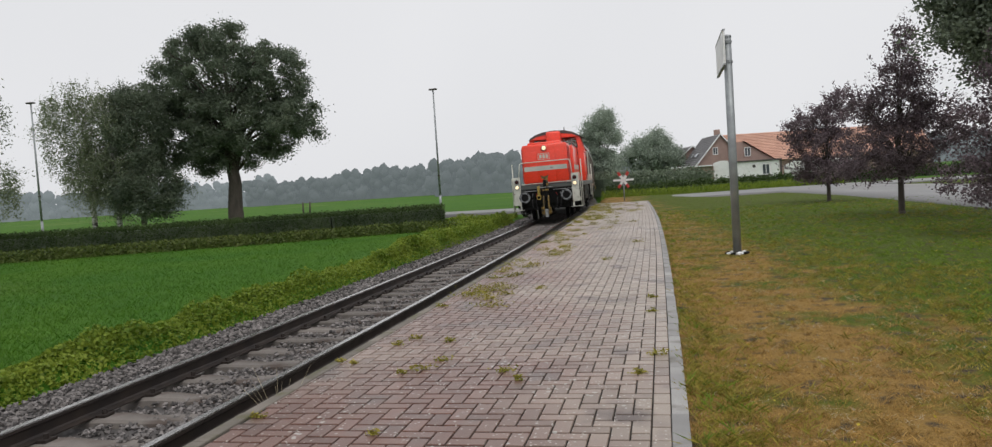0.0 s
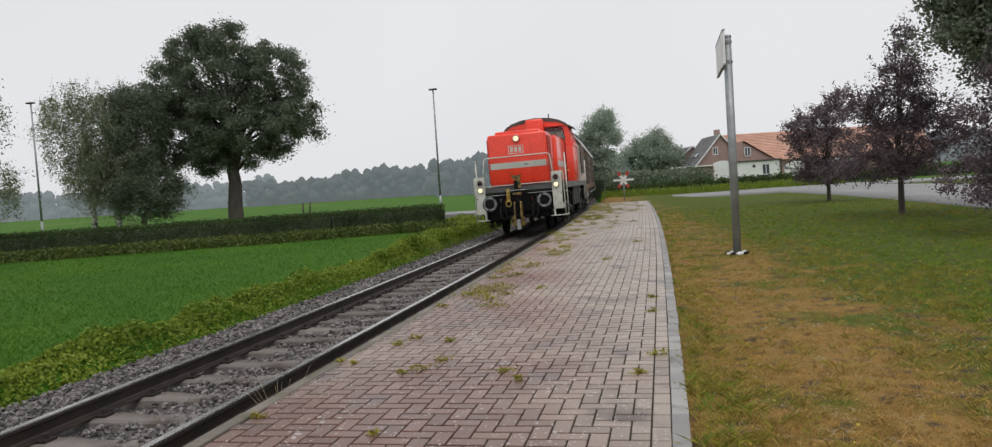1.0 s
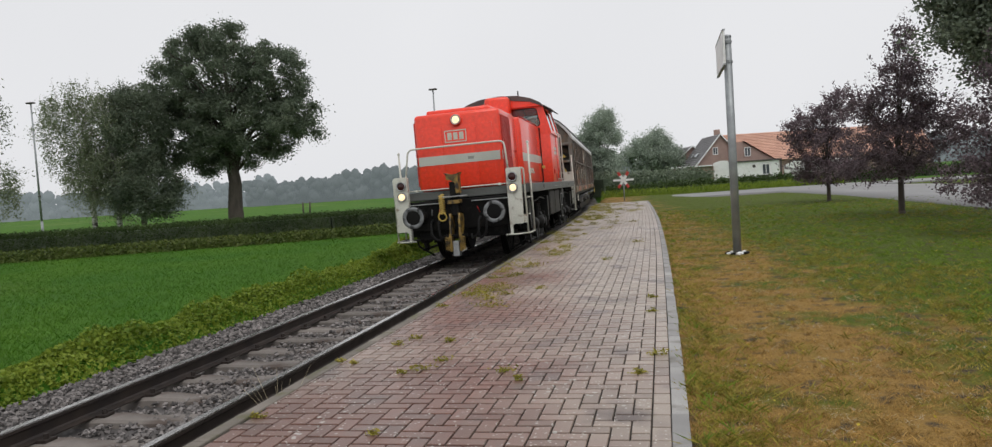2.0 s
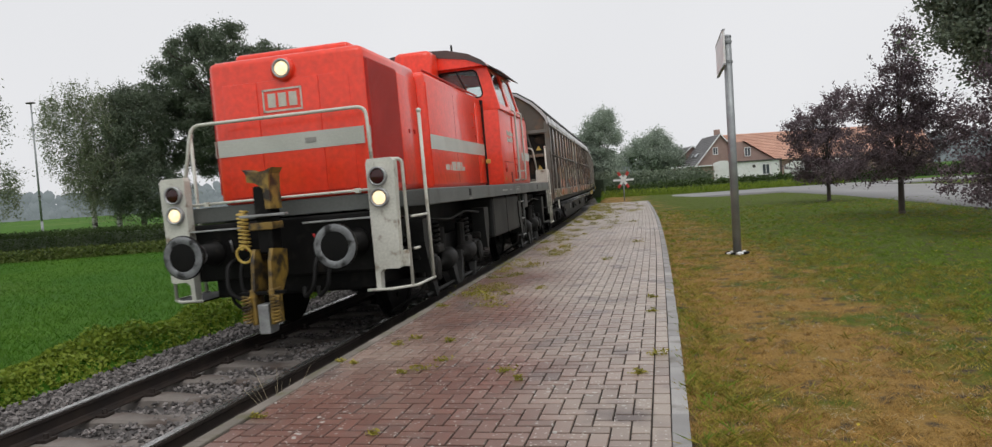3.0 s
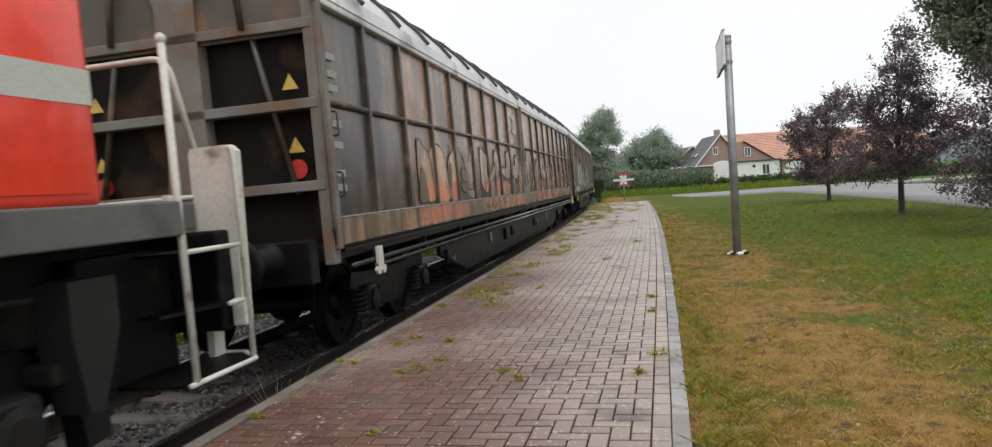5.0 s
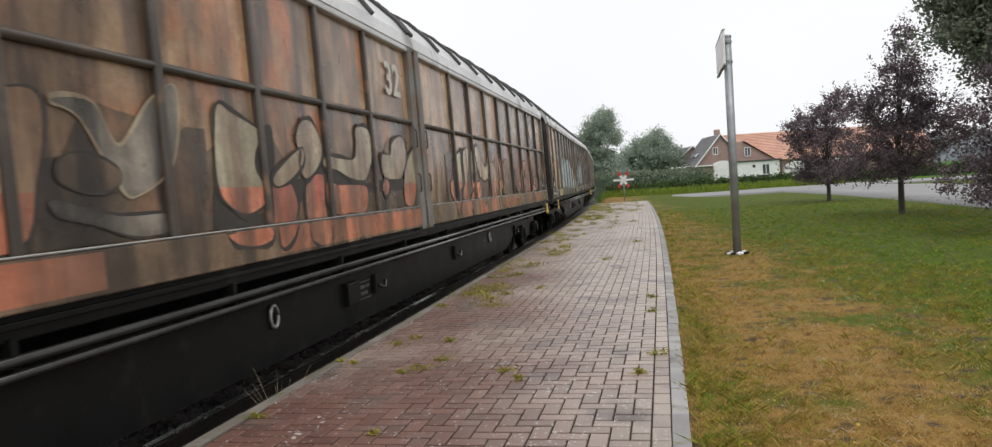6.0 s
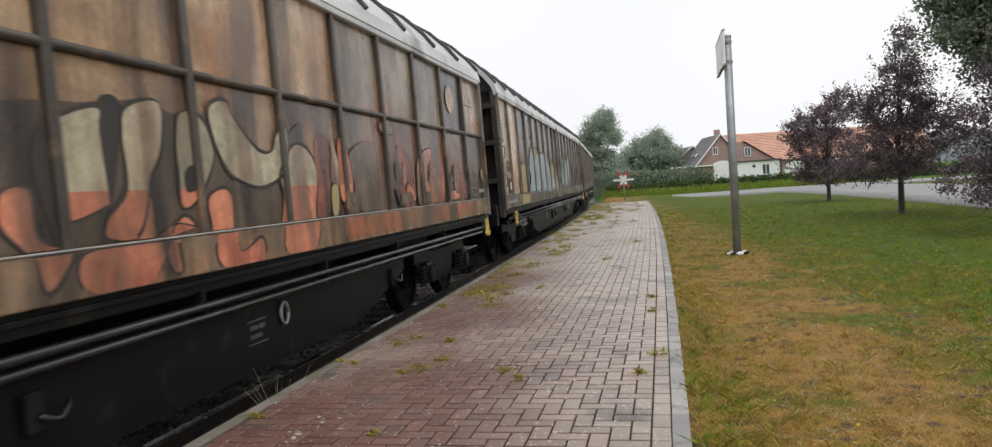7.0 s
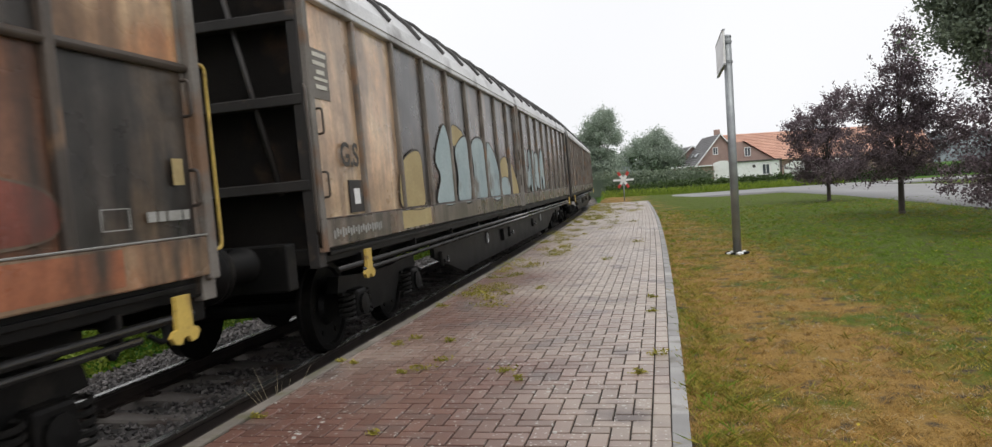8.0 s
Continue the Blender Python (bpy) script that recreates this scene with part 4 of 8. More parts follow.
def bars(name, parent, material, s0, s1, z0, z1, l, label, pattern, face="side"):
    """Lettering that is shown as plain bars: pattern rows of (from, to) shares of the length."""
    bm = bmesh.new()
    for a, b, c, d in pattern:
        if face == "side":
            bx(bm, s0 + (s1 - s0) * a, s0 + (s1 - s0) * b, l, l + 0.004, z0 + (z1 - z0) * c, z0 + (z1 - z0) * d)
        else:
            box(bm, -l, -l + 0.004, s0 + (s1 - s0) * a, s0 + (s1 - s0) * b, z0 + (z1 - z0) * c, z0 + (z1 - z0) * d)
    return part(name, bm, material, parent, label)


BADGE = [(0, 1, 0, 0.08), (0, 1, 0.92, 1), (0, 0.04, 0, 1), (0.96, 1, 0, 1)] + [(a, a + 0.2, 0.2, 0.8) for a in (0.13, 0.4, 0.67)]


def make_loco():
    loco = tagged(empty("diesel_locomotive"), "red diesel shunting locomotive with light grey stripe and cream railings", "locomotive")
    bm = bmesh.new()
    bx(bm, 1.40, 12.42, -1.52, 1.52, 1.38, 1.58, 0.012)
    part("frame", bm, M_FRAME, loco, "grey-green footplate frame")
    for s0, s1 in ((0.66, 1.395), (12.425, 13.10)):
        one("end_deck", loco, M_FRAME, s0, s1, -1.14, 1.14, 1.40, 1.575, 0.01, "narrow grey deck between the end steps")
    one("underframe", loco, M_BLACK, 0.8, 12.9, -0.85, 0.85, 0.85, 1.385, 0.02, "black underframe")
    for s in (3.45, 10.28):
        one("frame_slot", loco, M_BLACK, s, s + 0.12, 1.515, 1.524, 1.44, 1.54, 0.0, "dark lifting slot")
        one("slot_mark", loco, M_DULLMARK, s - 0.02, s + 0.14, 1.521, 1.525, 1.39, 1.41)
    # hoods
    fh = one("front_hood", loco, M_RED, 1.02, 3.05, -0.98, 0.98, 1.58, 3.30, 0.08, "red radiator hood", True)
    one("hood_cowl", fh, M_RED, 1.25, 2.75, -0.74, 0.74, 3.26, 3.40, 0.05, "red fan cowl", True)
    eh = one("engine_hood", loco, M_RED, 3.05, 6.74, -1.10, 1.10, 1.58, 3.24, 0.06, "red engine hood", True)
    rh = one("rear_hood", loco, M_RED, 9.14, 12.38, -1.06, 1.06, 1.58, 3.24, 0.06, "red rear hood", True)
    rod("roof_rail", eh, M_REDDARK, [(3.15, 1.06, 3.27), (6.6, 1.06, 3.27)], 0.016, 6)
    rod("roof_rail", rh, M_REDDARK, [(9.3, 1.02, 3.28), (12.3, 1.02, 3.28)], 0.016, 6)
    for k in range(6):
        rod("rail_stud", eh if k < 3 else rh, M_REDDARK, [((3.3, 4.9, 6.5, 9.5, 10.8, 12.2)[k], 1.04, 3.2), ((3.3, 4.9, 6.5, 9.5, 10.8, 12.2)[k], 1.04, 3.27)], 0.012, 5)
    # radiator grilles: upright ribs in a dark red recess
    for sg in (-1, 1):
        g = one("radiator_grille", loco, M_REDDARK, 1.09, 2.14, min(sg * 0.975, sg * 0.984), max(sg * 0.975, sg * 0.984), 1.7, 3.16, 0, "dark red ribbed radiator grille")
        for k in range(25):
            s = 1.10 + k * 0.0418
            one("grille_rib", g, M_REDDARK, s, s + 0.018, min(sg * 0.98, sg * 1.01), max(sg * 0.98, sg * 1.01), 1.72, 3.14)
        one("service_door", fh, M_RED, 2.2, 3.0, min(sg * 0.97, sg * 0.992), max(sg * 0.97, sg * 0.992), 1.66, 3.12, 0.006, "red service door", True)
        one("stripe", fh, M_STRIPE, 1.03, 1.085, min(sg * 0.978, sg * 0.984), max(sg * 0.978, sg * 0.984), 2.16, 2.36)
        # engine doors
        for s0, s1 in ((3.1, 6.12), (6.16, 6.68)):
            d = one("engine_door", loco, M_RED, s0, s1, min(sg * 1.09, sg * 1.112), max(sg * 1.09, sg * 1.112), 1.64, 3.10, 0.005, "red engine room door", True)
            one("door_handle", d, M_REDDARK, s1 - 0.14, s1 - 0.08, min(sg * 1.112, sg * 1.122), max(sg * 1.112, sg * 1.122), 2.44, 2.50, 0.004)
        for s0 in (5.80,):
            rod("grab_loop", eh, M_RED, bow([(s0, sg * 1.11, 2.62), (s0, sg * 1.16, 2.62), (s0, sg * 1.16, 2.86), (s0, sg * 1.11, 2.86)], 0.04, 3), 0.008, 6, "small red grab loop")
        for s0 in (2.72, 2.5):
            one("door_latch", fh, M_REDDARK, s0, s0 + 0.05, min(sg * 0.99, sg * 1.005), max(sg * 0.99, sg * 1.005), 2.35, 2.41, 0.006)
        one("hood_seam", eh, M_REDDARK, 4.58, 4.595, min(sg * 1.111, sg * 1.1135), max(sg * 1.111, sg * 1.1135), 1.66, 3.08)
        st = one("stripe", eh, M_STRIPE, 3.1, 6.68, min(sg * 1.11, sg * 1.117), max(sg * 1.11, sg * 1.117), 2.15, 2.36, 0, "light grey side stripe")
        for s0, s1 in ((9.2, 9.95), (9.98, 10.7), (10.73, 11.45), (11.48, 12.28)):
            d = one("hood_door", loco, M_RED, s0, s1, min(sg * 1.05, sg * 1.072), max(sg * 1.05, sg * 1.072), 1.66, 3.12, 0.005, "red rear hood door", True)
            one("door_handle", d, M_REDDARK, s0 + 0.3, s0 + 0.36, min(sg * 1.072, sg * 1.082), max(sg * 1.072, sg * 1.082), 2.75, 2.81, 0.004)
        one("stripe", rh, M_STRIPE, 9.2, 12.34, min(sg * 1.07, sg * 1.077), max(sg * 1.07, sg * 1.077), 2.16, 2.36, 0, "light grey side stripe")
        v = one("vent", loco, M_REDDARK, 10.05, 10.35, min(sg * 1.071, sg * 1.08), max(sg * 1.071, sg * 1.08), 1.82, 2.06, 0, "small louvred vent")
        for k in range(6):
            one("louvre", v, M_RED, 10.07 + k * 0.047, 10.09 + k * 0.047, min(sg * 1.08, sg * 1.09), max(sg * 1.08, sg * 1.09), 1.83, 2.05)
    # front face: two doors, stripe, badge, lamp
    for l0, l1 in ((-0.8, -0.36), (-0.35, 0.42), (0.43, 0.8)):
        one("front_door", fh, M_RED, 1.008, 1.03, l0, l1, 1.66, 3.0, 0.005, "red nose door", True)
    one("stripe", fh, M_STRIPE, 1.002, 1.012, -0.93, 0.93, 2.16, 2.36, 0, "light grey front stripe")
    bars("maker_plate", fh, M_DULLMARK, 0.2, 0.34, 2.23, 2.29, 1.0, "small oval plate", [(0, 1, 0, 1)], "front")
    bars("front_badge", fh, M_LETTER, -0.29, 0.21, 2.63, 2.90, 1.005, "cream framed company badge as plain bars", BADGE, "front")
    lamp("top_headlight", loco, 1.01, 0.0, 3.12, 0.095, True)
    bm = bmesh.new()
    lathe(bm, [(0, 0.14), (0.05, 0.14), (0.06, 0.11)], (-1.02, 0, 3.12), (1, 0, 0), 20)
    part("lamp_collar", bm, M_RED, fh, "", True)
    # the number and lettering, as bars
    bars("number_marking", eh, M_LETTER, 3.8, 4.98, 1.85, 1.99, 1.113, "cream running number as plain bars",
         [(a, a + 0.036, 0.05, 0.65) for a in (0.0, 0.052, 0.104, 0.156, 0.24)] + [(a, a + 0.055, 0, 1) for a in (0.32, 0.39, 0.46, 0.56, 0.63, 0.70, 0.81)] + [(0.765, 0.80, 0.42, 0.56)]
         + [(a, a + 0.028, 0, 0.45) for a in (0.885, 0.93, 0.97)])
    # cab
    bm = bmesh.new()
    bx(bm, 6.78, 9.12, -1.42, 1.42, 1.58, 3.02, 0.03)
    cab = part("cab", bm, M_RED, loco, "red driver's cab with sloping side windows", True)
    # A black strip is drawn in for the dark gap between hood and cab.
    bm = bmesh.new()
    bx(bm, 6.735, 6.79, -1.13, 1.13, 1.58, 3.2)
    part("cab_gap", bm, M_RUBBER, cab, "black strip at the gap before the cab")
    s0, s1, zb, zt = 6.78, 9.12, 3.0, 3.88
    wb, wt = 1.42, 1.20
    for sg in (-1, 1):
        cor = [(-s1, wb, zb), (-s0, wb, zb), (-s0 - 0.06, wt, zt), (-s1 + 0.06, wt, zt)]
        cor = [Vector((x, y * -sg, z)) for x, y, z in cor]
        if sg > 0:
            cor = [cor[1], cor[0], cor[3], cor[2]]
        for u0, u1 in ((0.06, 0.47), (0.53, 0.94)):
            cc = [cor[0].lerp(cor[1], 0 if u0 < 0.5 else 0.5), cor[0].lerp(cor[1], 0.5 if u0 < 0.5 else 1), cor[3].lerp(cor[2], 0.5 if u0 < 0.5 else 1), cor[3].lerp(cor[2], 0 if u0 < 0.5 else 0.5)]
            bm = bmesh.new()
            rim, nrm = holed(bm, cc, 0.1, 0.9, 0.12, 0.86, 0.09, 0.05)
            part("side_wall", bm, M_RED, cab, "red window surround")
            pane("side_window", cab, rim, nrm, 0.02)
            gasket("window_seal", cab, rim)
    for fs, fx in ((s0, 1), (s1, -1)):
        cor = [Vector((-fs, -wb, zb)), Vector((-fs, wb, zb)), Vector((-fs - 0.06 * fx, wt, zt)), Vector((-fs - 0.06 * fx, -wt, zt))]
        if fx < 0:
            cor = [cor[1], cor[0], cor[3], cor[2]]
        for a, b in ((0, 0.5), (0.5, 1)):
            cc = [cor[0].lerp(cor[1], a), cor[0].lerp(cor[1], b), cor[3].lerp(cor[2], b), cor[3].lerp(cor[2], a)]
            bm = bmesh.new()
            rim, nrm = holed(bm, cc, *((0.14, 0.76) if a == 0 else (0.24, 0.86)), 0.30, 0.9, 0.1, 0.05)
            part("end_wall", bm, M_RED, cab, "red windscreen surround")
            pane("windscreen", cab, rim, nrm, 0.02)
            gasket("window_seal", cab, rim)
            if fx > 0:
                mid = sum(rim, Vector()) / len(rim)
                bm = bmesh.new()
                tube(bm, [mid + Vector((0.03, -0.05, 0.28)), mid + Vector((0.03, 0.12, -0.1))], 0.011, 5)
                part("wiper", bm, M_RUBBER, cab, "black windscreen wiper")
    # arched roof
    bm = bmesh.new()
    prof = [(-1.30, 3.82), (-1.2, 3.94), (-0.95, 4.08), (-0.55, 4.19), (0, 4.23), (0.55, 4.19), (0.95, 4.08), (1.2, 3.94), (1.30, 3.82), (1.22, 3.84), (0.9, 3.98), (0, 4.12), (-0.9, 3.98), (-1.22, 3.84)]
    slab(bm, prof, "x", -9.24, -6.68)
    part("cab_roof", bm, M_ROOFDARK, cab, "dark arched cab roof")
    for s in (6.72, 9.18):
        bm = bmesh.new()
        slab(bm, [(-1.22, 3.84), (-0.9, 4.0), (0, 4.14), (0.9, 4.0), (1.22, 3.84)], "x", -s - 0.02, -s + 0.02)
        part("roof_gable", bm, M_RED, cab, "red arched gable over the windscreens")
    one("exhaust_housing", cab, M_RED, 6.2, 6.76, -0.36, 0.36, 3.2, 4.16, 0.1, "red exhaust housing before the cab", True)
    rod("aerial", cab, M_RUBBER, [(7.3, 0.5, 4.15), (7.3, 0.5, 4.4)], 0.02, 6)
    for s in (7.0, 8.05):
        bm = bmesh.new()
        slab(bm, [(1.26, 3.86), (1.50, 3.72), (1.50, 3.74), (1.26, 3.89)], "x", -s - 0.85, -s)
        part("sun_visor", bm, M_ROOFDARK, cab, "dark visor over the side window")
    rod("drip_rail", cab, M_REDDARK, [(6.85, 1.435, 3.04), (9.07, 1.435, 3.04)], 0.015, 6)
    bm = bmesh.new()
    box(bm, -9.07, -6.85, -1.36, 1.36, 3.02, 3.04)
    box(bm, -8.3, -7.9, -0.9, 0.9, 3.04, 3.35, 0.03)
    part("cab_desk", bm, M_CABIN, cab, "grey control desk")
    for s0_, s1_ in ((8.12, 8.72),):
        one("cab_door", cab, M_RED, s0_, s1_, 1.41, 1.436, 1.64, 2.96, 0.006, "red cab side door", True)
    # No hollow is cut: a dark red slab paints the shade of one.
    one("recess_shade", cab, M_RECESS, 8.30, 8.56, 1.43, 1.44, 1.66, 1.96, 0.0, "dark red slab for a shaded foot hold")
    one("foot_plate", cab, M_STRIPE, 8.26, 8.62, 1.43, 1.56, 1.83, 1.855, 0.004, "grey metal tread")
    rod("seam_strip", cab, M_REDDARK, [(7.0, 1.424, 2.02), (7.95, 1.424, 2.02)], 0.008, 5)
    for z in (2.1, 1.98):
        rod("tread_rail", cab, M_REDDARK, [(8.12, 1.438, z), (8.7, 1.438, z)], 0.009, 5)
    one("recess_shade", cab, M_RECESS, 7.62, 7.76, 1.42, 1.428, 1.62, 1.82, 0.0)
    for s in (8.03, 8.80):
        rod("hand_rail", cab, M_STRIPE, bow([(s, 1.42, 1.66), (s - 0.01, 1.52, 1.66), (s, 1.52, 3.06), (s, 1.42, 3.1)], 0.07), 0.02, 8, "pale grey vertical handrail")
    one("roof_edge_lamp", cab, M_HOOK, 6.70, 6.75, 1.12, 1.2, 2.0, 2.08, 0.01, "small amber marker")
    bm = bmesh.new()
    lathe(bm, [(0, 0.085), (0.012, 0.085), (0.03, 0.05), (0.032, 0)], (-7.12, 1.42, 1.9), (0, 1, 0), 18)
    horn = part("round_vent", bm, M_REDDARK, loco, "round red louvre", True)
    for z in (1.85, 1.88, 1.91, 1.94):
        one("vent_slat", horn, M_RED, 7.06, 7.18, 1.445, 1.455, z, z + 0.012)
    bars("lettering", cab, M_LETTER, 7.48, 8.12, 2.41, 2.66, 1.421, "cream lettering in two rows as plain bars",
         [(0, 0.12, 0.58, 0.95), (0.15, 0.42, 0.58, 0.85), (0.45, 0.7, 0.58, 0.95), (0.73, 1.0, 0.58, 0.85), (0, 0.14, 0.05, 0.42), (0.17, 0.45, 0.05, 0.32), (0.48, 0.76, 0.05, 0.42), (0.8, 1.02, 0.0, 0.06), (0.8, 1.02, 0.38, 0.44), (0.84, 0.98, 0.12, 0.32)])
    bars("warning_sign", cab, M_HOOK, 6.95, 7.05, 1.66, 1.76, 1.421, "small yellow warning sign", [(0.1, 0.9, 0, 0.3), (0.25, 0.75, 0.3, 0.6), (0.4, 0.6, 0.6, 0.9)])
    bars("frame_marking", loco, M_DULLMARK, 6.0, 6.5, 1.46, 1.49, 1.521, "pale frame marking as a plain bar", [(0, 1, 0, 1)])
    bars("frame_marking", loco, M_DULLMARK, 6.75, 6.95, 1.46, 1.485, 1.521, "pale frame marking as a plain bar", [(0, 1, 0, 1)])
    bars("frame_plate", loco, M_DULLMARK, 6.0, 7.88, 1.39, 1.52, 1.521, "outlined data field with plain bars",
         [(0.75, 1, 0.0, 0.05), (0.75, 1, 0.95, 1.0), (0.75, 0.76, 0, 1), (0.99, 1, 0, 1), (0.78, 0.95, 0.55, 0.75), (0.75, 1, 0.4, 0.44)])
    # below the frame
    tank = one("fuel_tank", loco, M_TANK, 5.65, 8.42, -1.38, 1.38, 0.66, 1.36, 0.04, "black-grey fuel tank")
    for s in (5.75, 7.0, 8.3):
        one("tank_strap", tank, M_BLACK, s - 0.02, s + 0.02, -1.385, 1.385, 0.675, 1.39)
    one("air_box", loco, M_BOX, 9.05, 9.5, 1.05, 1.4, 1.05, 1.36, 0.03, "grey air valve box")
    for sg in (-1, 1):
        lad = rod("ladder", loco, M_FRAME, [(8.54, sg * 1.38, 1.38), (8.54, sg * 1.38, 0.42)], 0.022, 6, "cab ladder with bright rungs")
        rod("ladder_rail", lad, M_FRAME, [(8.97, sg * 1.38, 1.38), (8.97, sg * 1.38, 0.42)], 0.022, 6)
        for z in (0.48, 0.83, 1.19):
            one("rung", lad, M_STEEL, 8.56, 8.95, min(sg * 1.28, sg * 1.4), max(sg * 1.28, sg * 1.4), z, z + 0.022, 0.004, "bright metal rung")
    loco_bogie(loco, 3.3)
    loco_bogie(loco, 10.1)
    loco_end(loco, 0.0, 1)
    loco_end(loco, 13.76, -1)
    shunting_coupler(loco)
    return loco


LOCO = make_loco()

# ---- the sliding-wall goods wagons ----
LETTERS = {
    "u": [(0.0, 0.95), (0.3, 1.0), (0.32, 0.6), (0.5, 0.45), (0.66, 0.6), (0.68, 0.98), (1.0, 0.95), (0.98, 0.4), (0.7, 0.1), (0.3, 0.08), (0.04, 0.4)],
    "h": [(0.02, 1.0), (0.3, 0.98), (0.3, 0.65), (0.66, 0.68), (0.7, 1.0), (0.98, 0.98), (1.0, 0.0), (0.68, 0.02), (0.66, 0.4), (0.32, 0.38), (0.3, 0.0), (0.0, 0.02)],
    "a": [(0.3, 1.0), (0.7, 0.98), (1.0, 0.05), (0.72, 0.0), (0.6, 0.3), (0.4, 0.3), (0.3, 0.0), (0.0, 0.04)],
    "o": [(0.25, 0.95), (0.7, 0.98), (1.0, 0.6), (0.9, 0.15), (0.5, 0.0), (0.1, 0.15), (0.0, 0.6)],
}


SPLIT_Z = 1.66


def cut(ring, z, above):
    """The part of a closed shape above or below a height."""
    out, k = [], 1 if above else -1
    for p, q in zip(ring, ring[1:] + ring[:1]):
        a, b = k * (p[1] - z), k * (q[1] - z)
        if a >= 0:
            out.append(p)
        if a * b < 0:
            t = a / (a - b)
            out.append((p[0] + (q[0] - p[0]) * t, z))
    return out


def spray(parent, pts, top, low, outline, line=0.035, sill=True, n=5, lift=0.0):
    """A paint shape from control points (s, z): one colour above, one below, and a dark contour; it runs on over the sill."""
    k, ring = len(pts), []
    for i in range(k):
        p0, p1, p2, p3 = (pts[(i + j - 1) % k] for j in range(4))
        for q in range(n):
            t = q / n
            ring.append(tuple(0.5 * (2 * p1[a] + (p2[a] - p0[a]) * t + (2 * p0[a] - 5 * p1[a] + 4 * p2[a] - p3[a]) * t * t + (3 * p1[a] - p0[a] - 3 * p2[a] + p3[a]) * t ** 3) for a in (0, 1)))
    wall = cut(ring, 1.378, True)
    for name, shape, material, l in (("spray_fill", cut(wall, SPLIT_Z, True), top, WALL_L + 0.0035 + lift), ("spray_lower_fill", cut(wall, SPLIT_Z, False), low, WALL_L + 0.0035 + lift),
                                     ("spray_sill_fill", cut(cut(ring, 1.348, False), 1.12, True) if sill else [], low, 1.3615 + lift * 0.3)):
        if len(shape) > 2:
            bm = bmesh.new()
            bm.faces.new([bm.verts.new((-p[0], l, p[1])) for p in shape])
            bmesh.ops.remove_doubles(bm, verts=bm.verts, dist=0.0005)
            bmesh.ops.triangulate(bm, faces=bm.faces)
            part(name, bm, material, parent)
    area = sum(p[0] * q[1] - q[0] * p[1] for p, q in zip(ring, ring[1:] + ring[:1]))
    sign = -1 if area > 0 else 1
    m = len(ring)
    rim = []
    for i in range(m):
        d = Vector((ring[(i + 1) % m][0] - ring[i - 1][0], ring[(i + 1) % m][1] - ring[i - 1][1]))
        d = d.normalized() if d.length else Vector((1, 0))
        w = line * (1.0 + 0.5 * math.sin(i * 0.55 + ring[0][0] * 5))
        rim.append((ring[i][0] - sign * d.y * w, ring[i][1] + sign * d.x * w))
    def level(i):
        zs = [p[1] for p in (ring[i % m], ring[(i + 1) % m], rim[(i + 1) % m], rim[i % m])]
        return WALL_L + 0.0045 + lift if min(zs) > 1.372 else (1.3621 + lift * 0.3 if max(zs) < 1.352 and min(zs) > 1.115 and sill else 0.0)

    levels = [level(i) for i in range(m)]
    start = next((i for i in range(m) if levels[i] != levels[i - 1]), 0)
    i = 0
    while i < m:
        l, n_run = levels[(start + i) % m], 1
        while i + n_run < m and levels[(start + i + n_run) % m] == l:
            n_run += 1
        if l:
            bm = bmesh.new()
            rows = [[bm.verts.new((-q[k % m][0], l, q[k % m][1])) for q in (ring, rim)] for k in range(start + i, start + i + n_run + 1)]
            for a, b in zip(rows, rows[1:]):
                bm.faces.new((a[0], b[0], b[1], a[1]))
            part("spray_outline", bm, outline, parent)
        i += n_run


def graffiti(parent, s0, z0, shapes, width, height, fill, lower, outline, sill=False):
    """A row of bubble letters, each leaning and swelling in its own way."""
    rg = random.Random(int(s0 * 10))
    for i, ch in enumerate(shapes):
        a, wd, ht, ln = s0 + i * width * 0.84, width * rg.uniform(0.85, 1.1), height * rg.uniform(0.85, 1.1), rg.uniform(-0.15, 0.25)
        pts = [(a + (p[0] + ln * (p[1] - 0.5) + rg.uniform(-0.04, 0.04)) * wd, z0 + (p[1] + rg.uniform(-0.03, 0.03)) * ht) for p in LETTERS[ch]]
        spray(parent, pts, fill, lower or fill, outline, 0.03, sill)


def wagon_bogie(w, sc):
    bm = bmesh.new()
    for sg in (-1, 1):
        slab(bm, [(-sc - 1.25, 0.62), (-sc - 0.6, 0.55), (-sc - 0.35, 0.32), (-sc + 0.35, 0.32), (-sc + 0.6, 0.55), (-sc + 1.25, 0.62), (-sc + 1.2, 0.78), (-sc + 0.4, 0.72), (-sc - 0.4, 0.72), (-sc - 1.2, 0.78)], "y",
             min(sg * 0.95, sg * 1.07), max(sg * 0.95, sg * 1.07))
    bx(bm, sc - 0.2, sc + 0.2, -1.0, 1.0, 0.4, 0.8, 0.02)
    b = part("bogie", bm, M_BLACK, w, "black wagon bogie")
    for da in (-0.9, 0.9):
        wheelset(b, sc + da, 0.46)
        for sg in (-1, 1):
            bm = bmesh.new()
            bx(bm, sc + da - 0.14, sc + da + 0.14, min(sg * 1.02, sg * 1.18), max(sg * 1.02, sg * 1.18), 0.34, 0.62, 0.03)
            lathe(bm, [(0, 0.11), (0.04, 0.11), (0.05, 0.0)], (-(sc + da), sg * 1.17, 0.46), (0, sg, 0), 12)
            part("axle_box", bm, M_BLACK, b)
            for dd in (-0.22, 0.22):
                bm = bmesh.new()
                coil(bm, (-(sc + da + dd), sg * 1.1, 0.34), 0.07, 0.26, 5, 0.018, 5)
                part("spring", bm, M_GEAR, b)


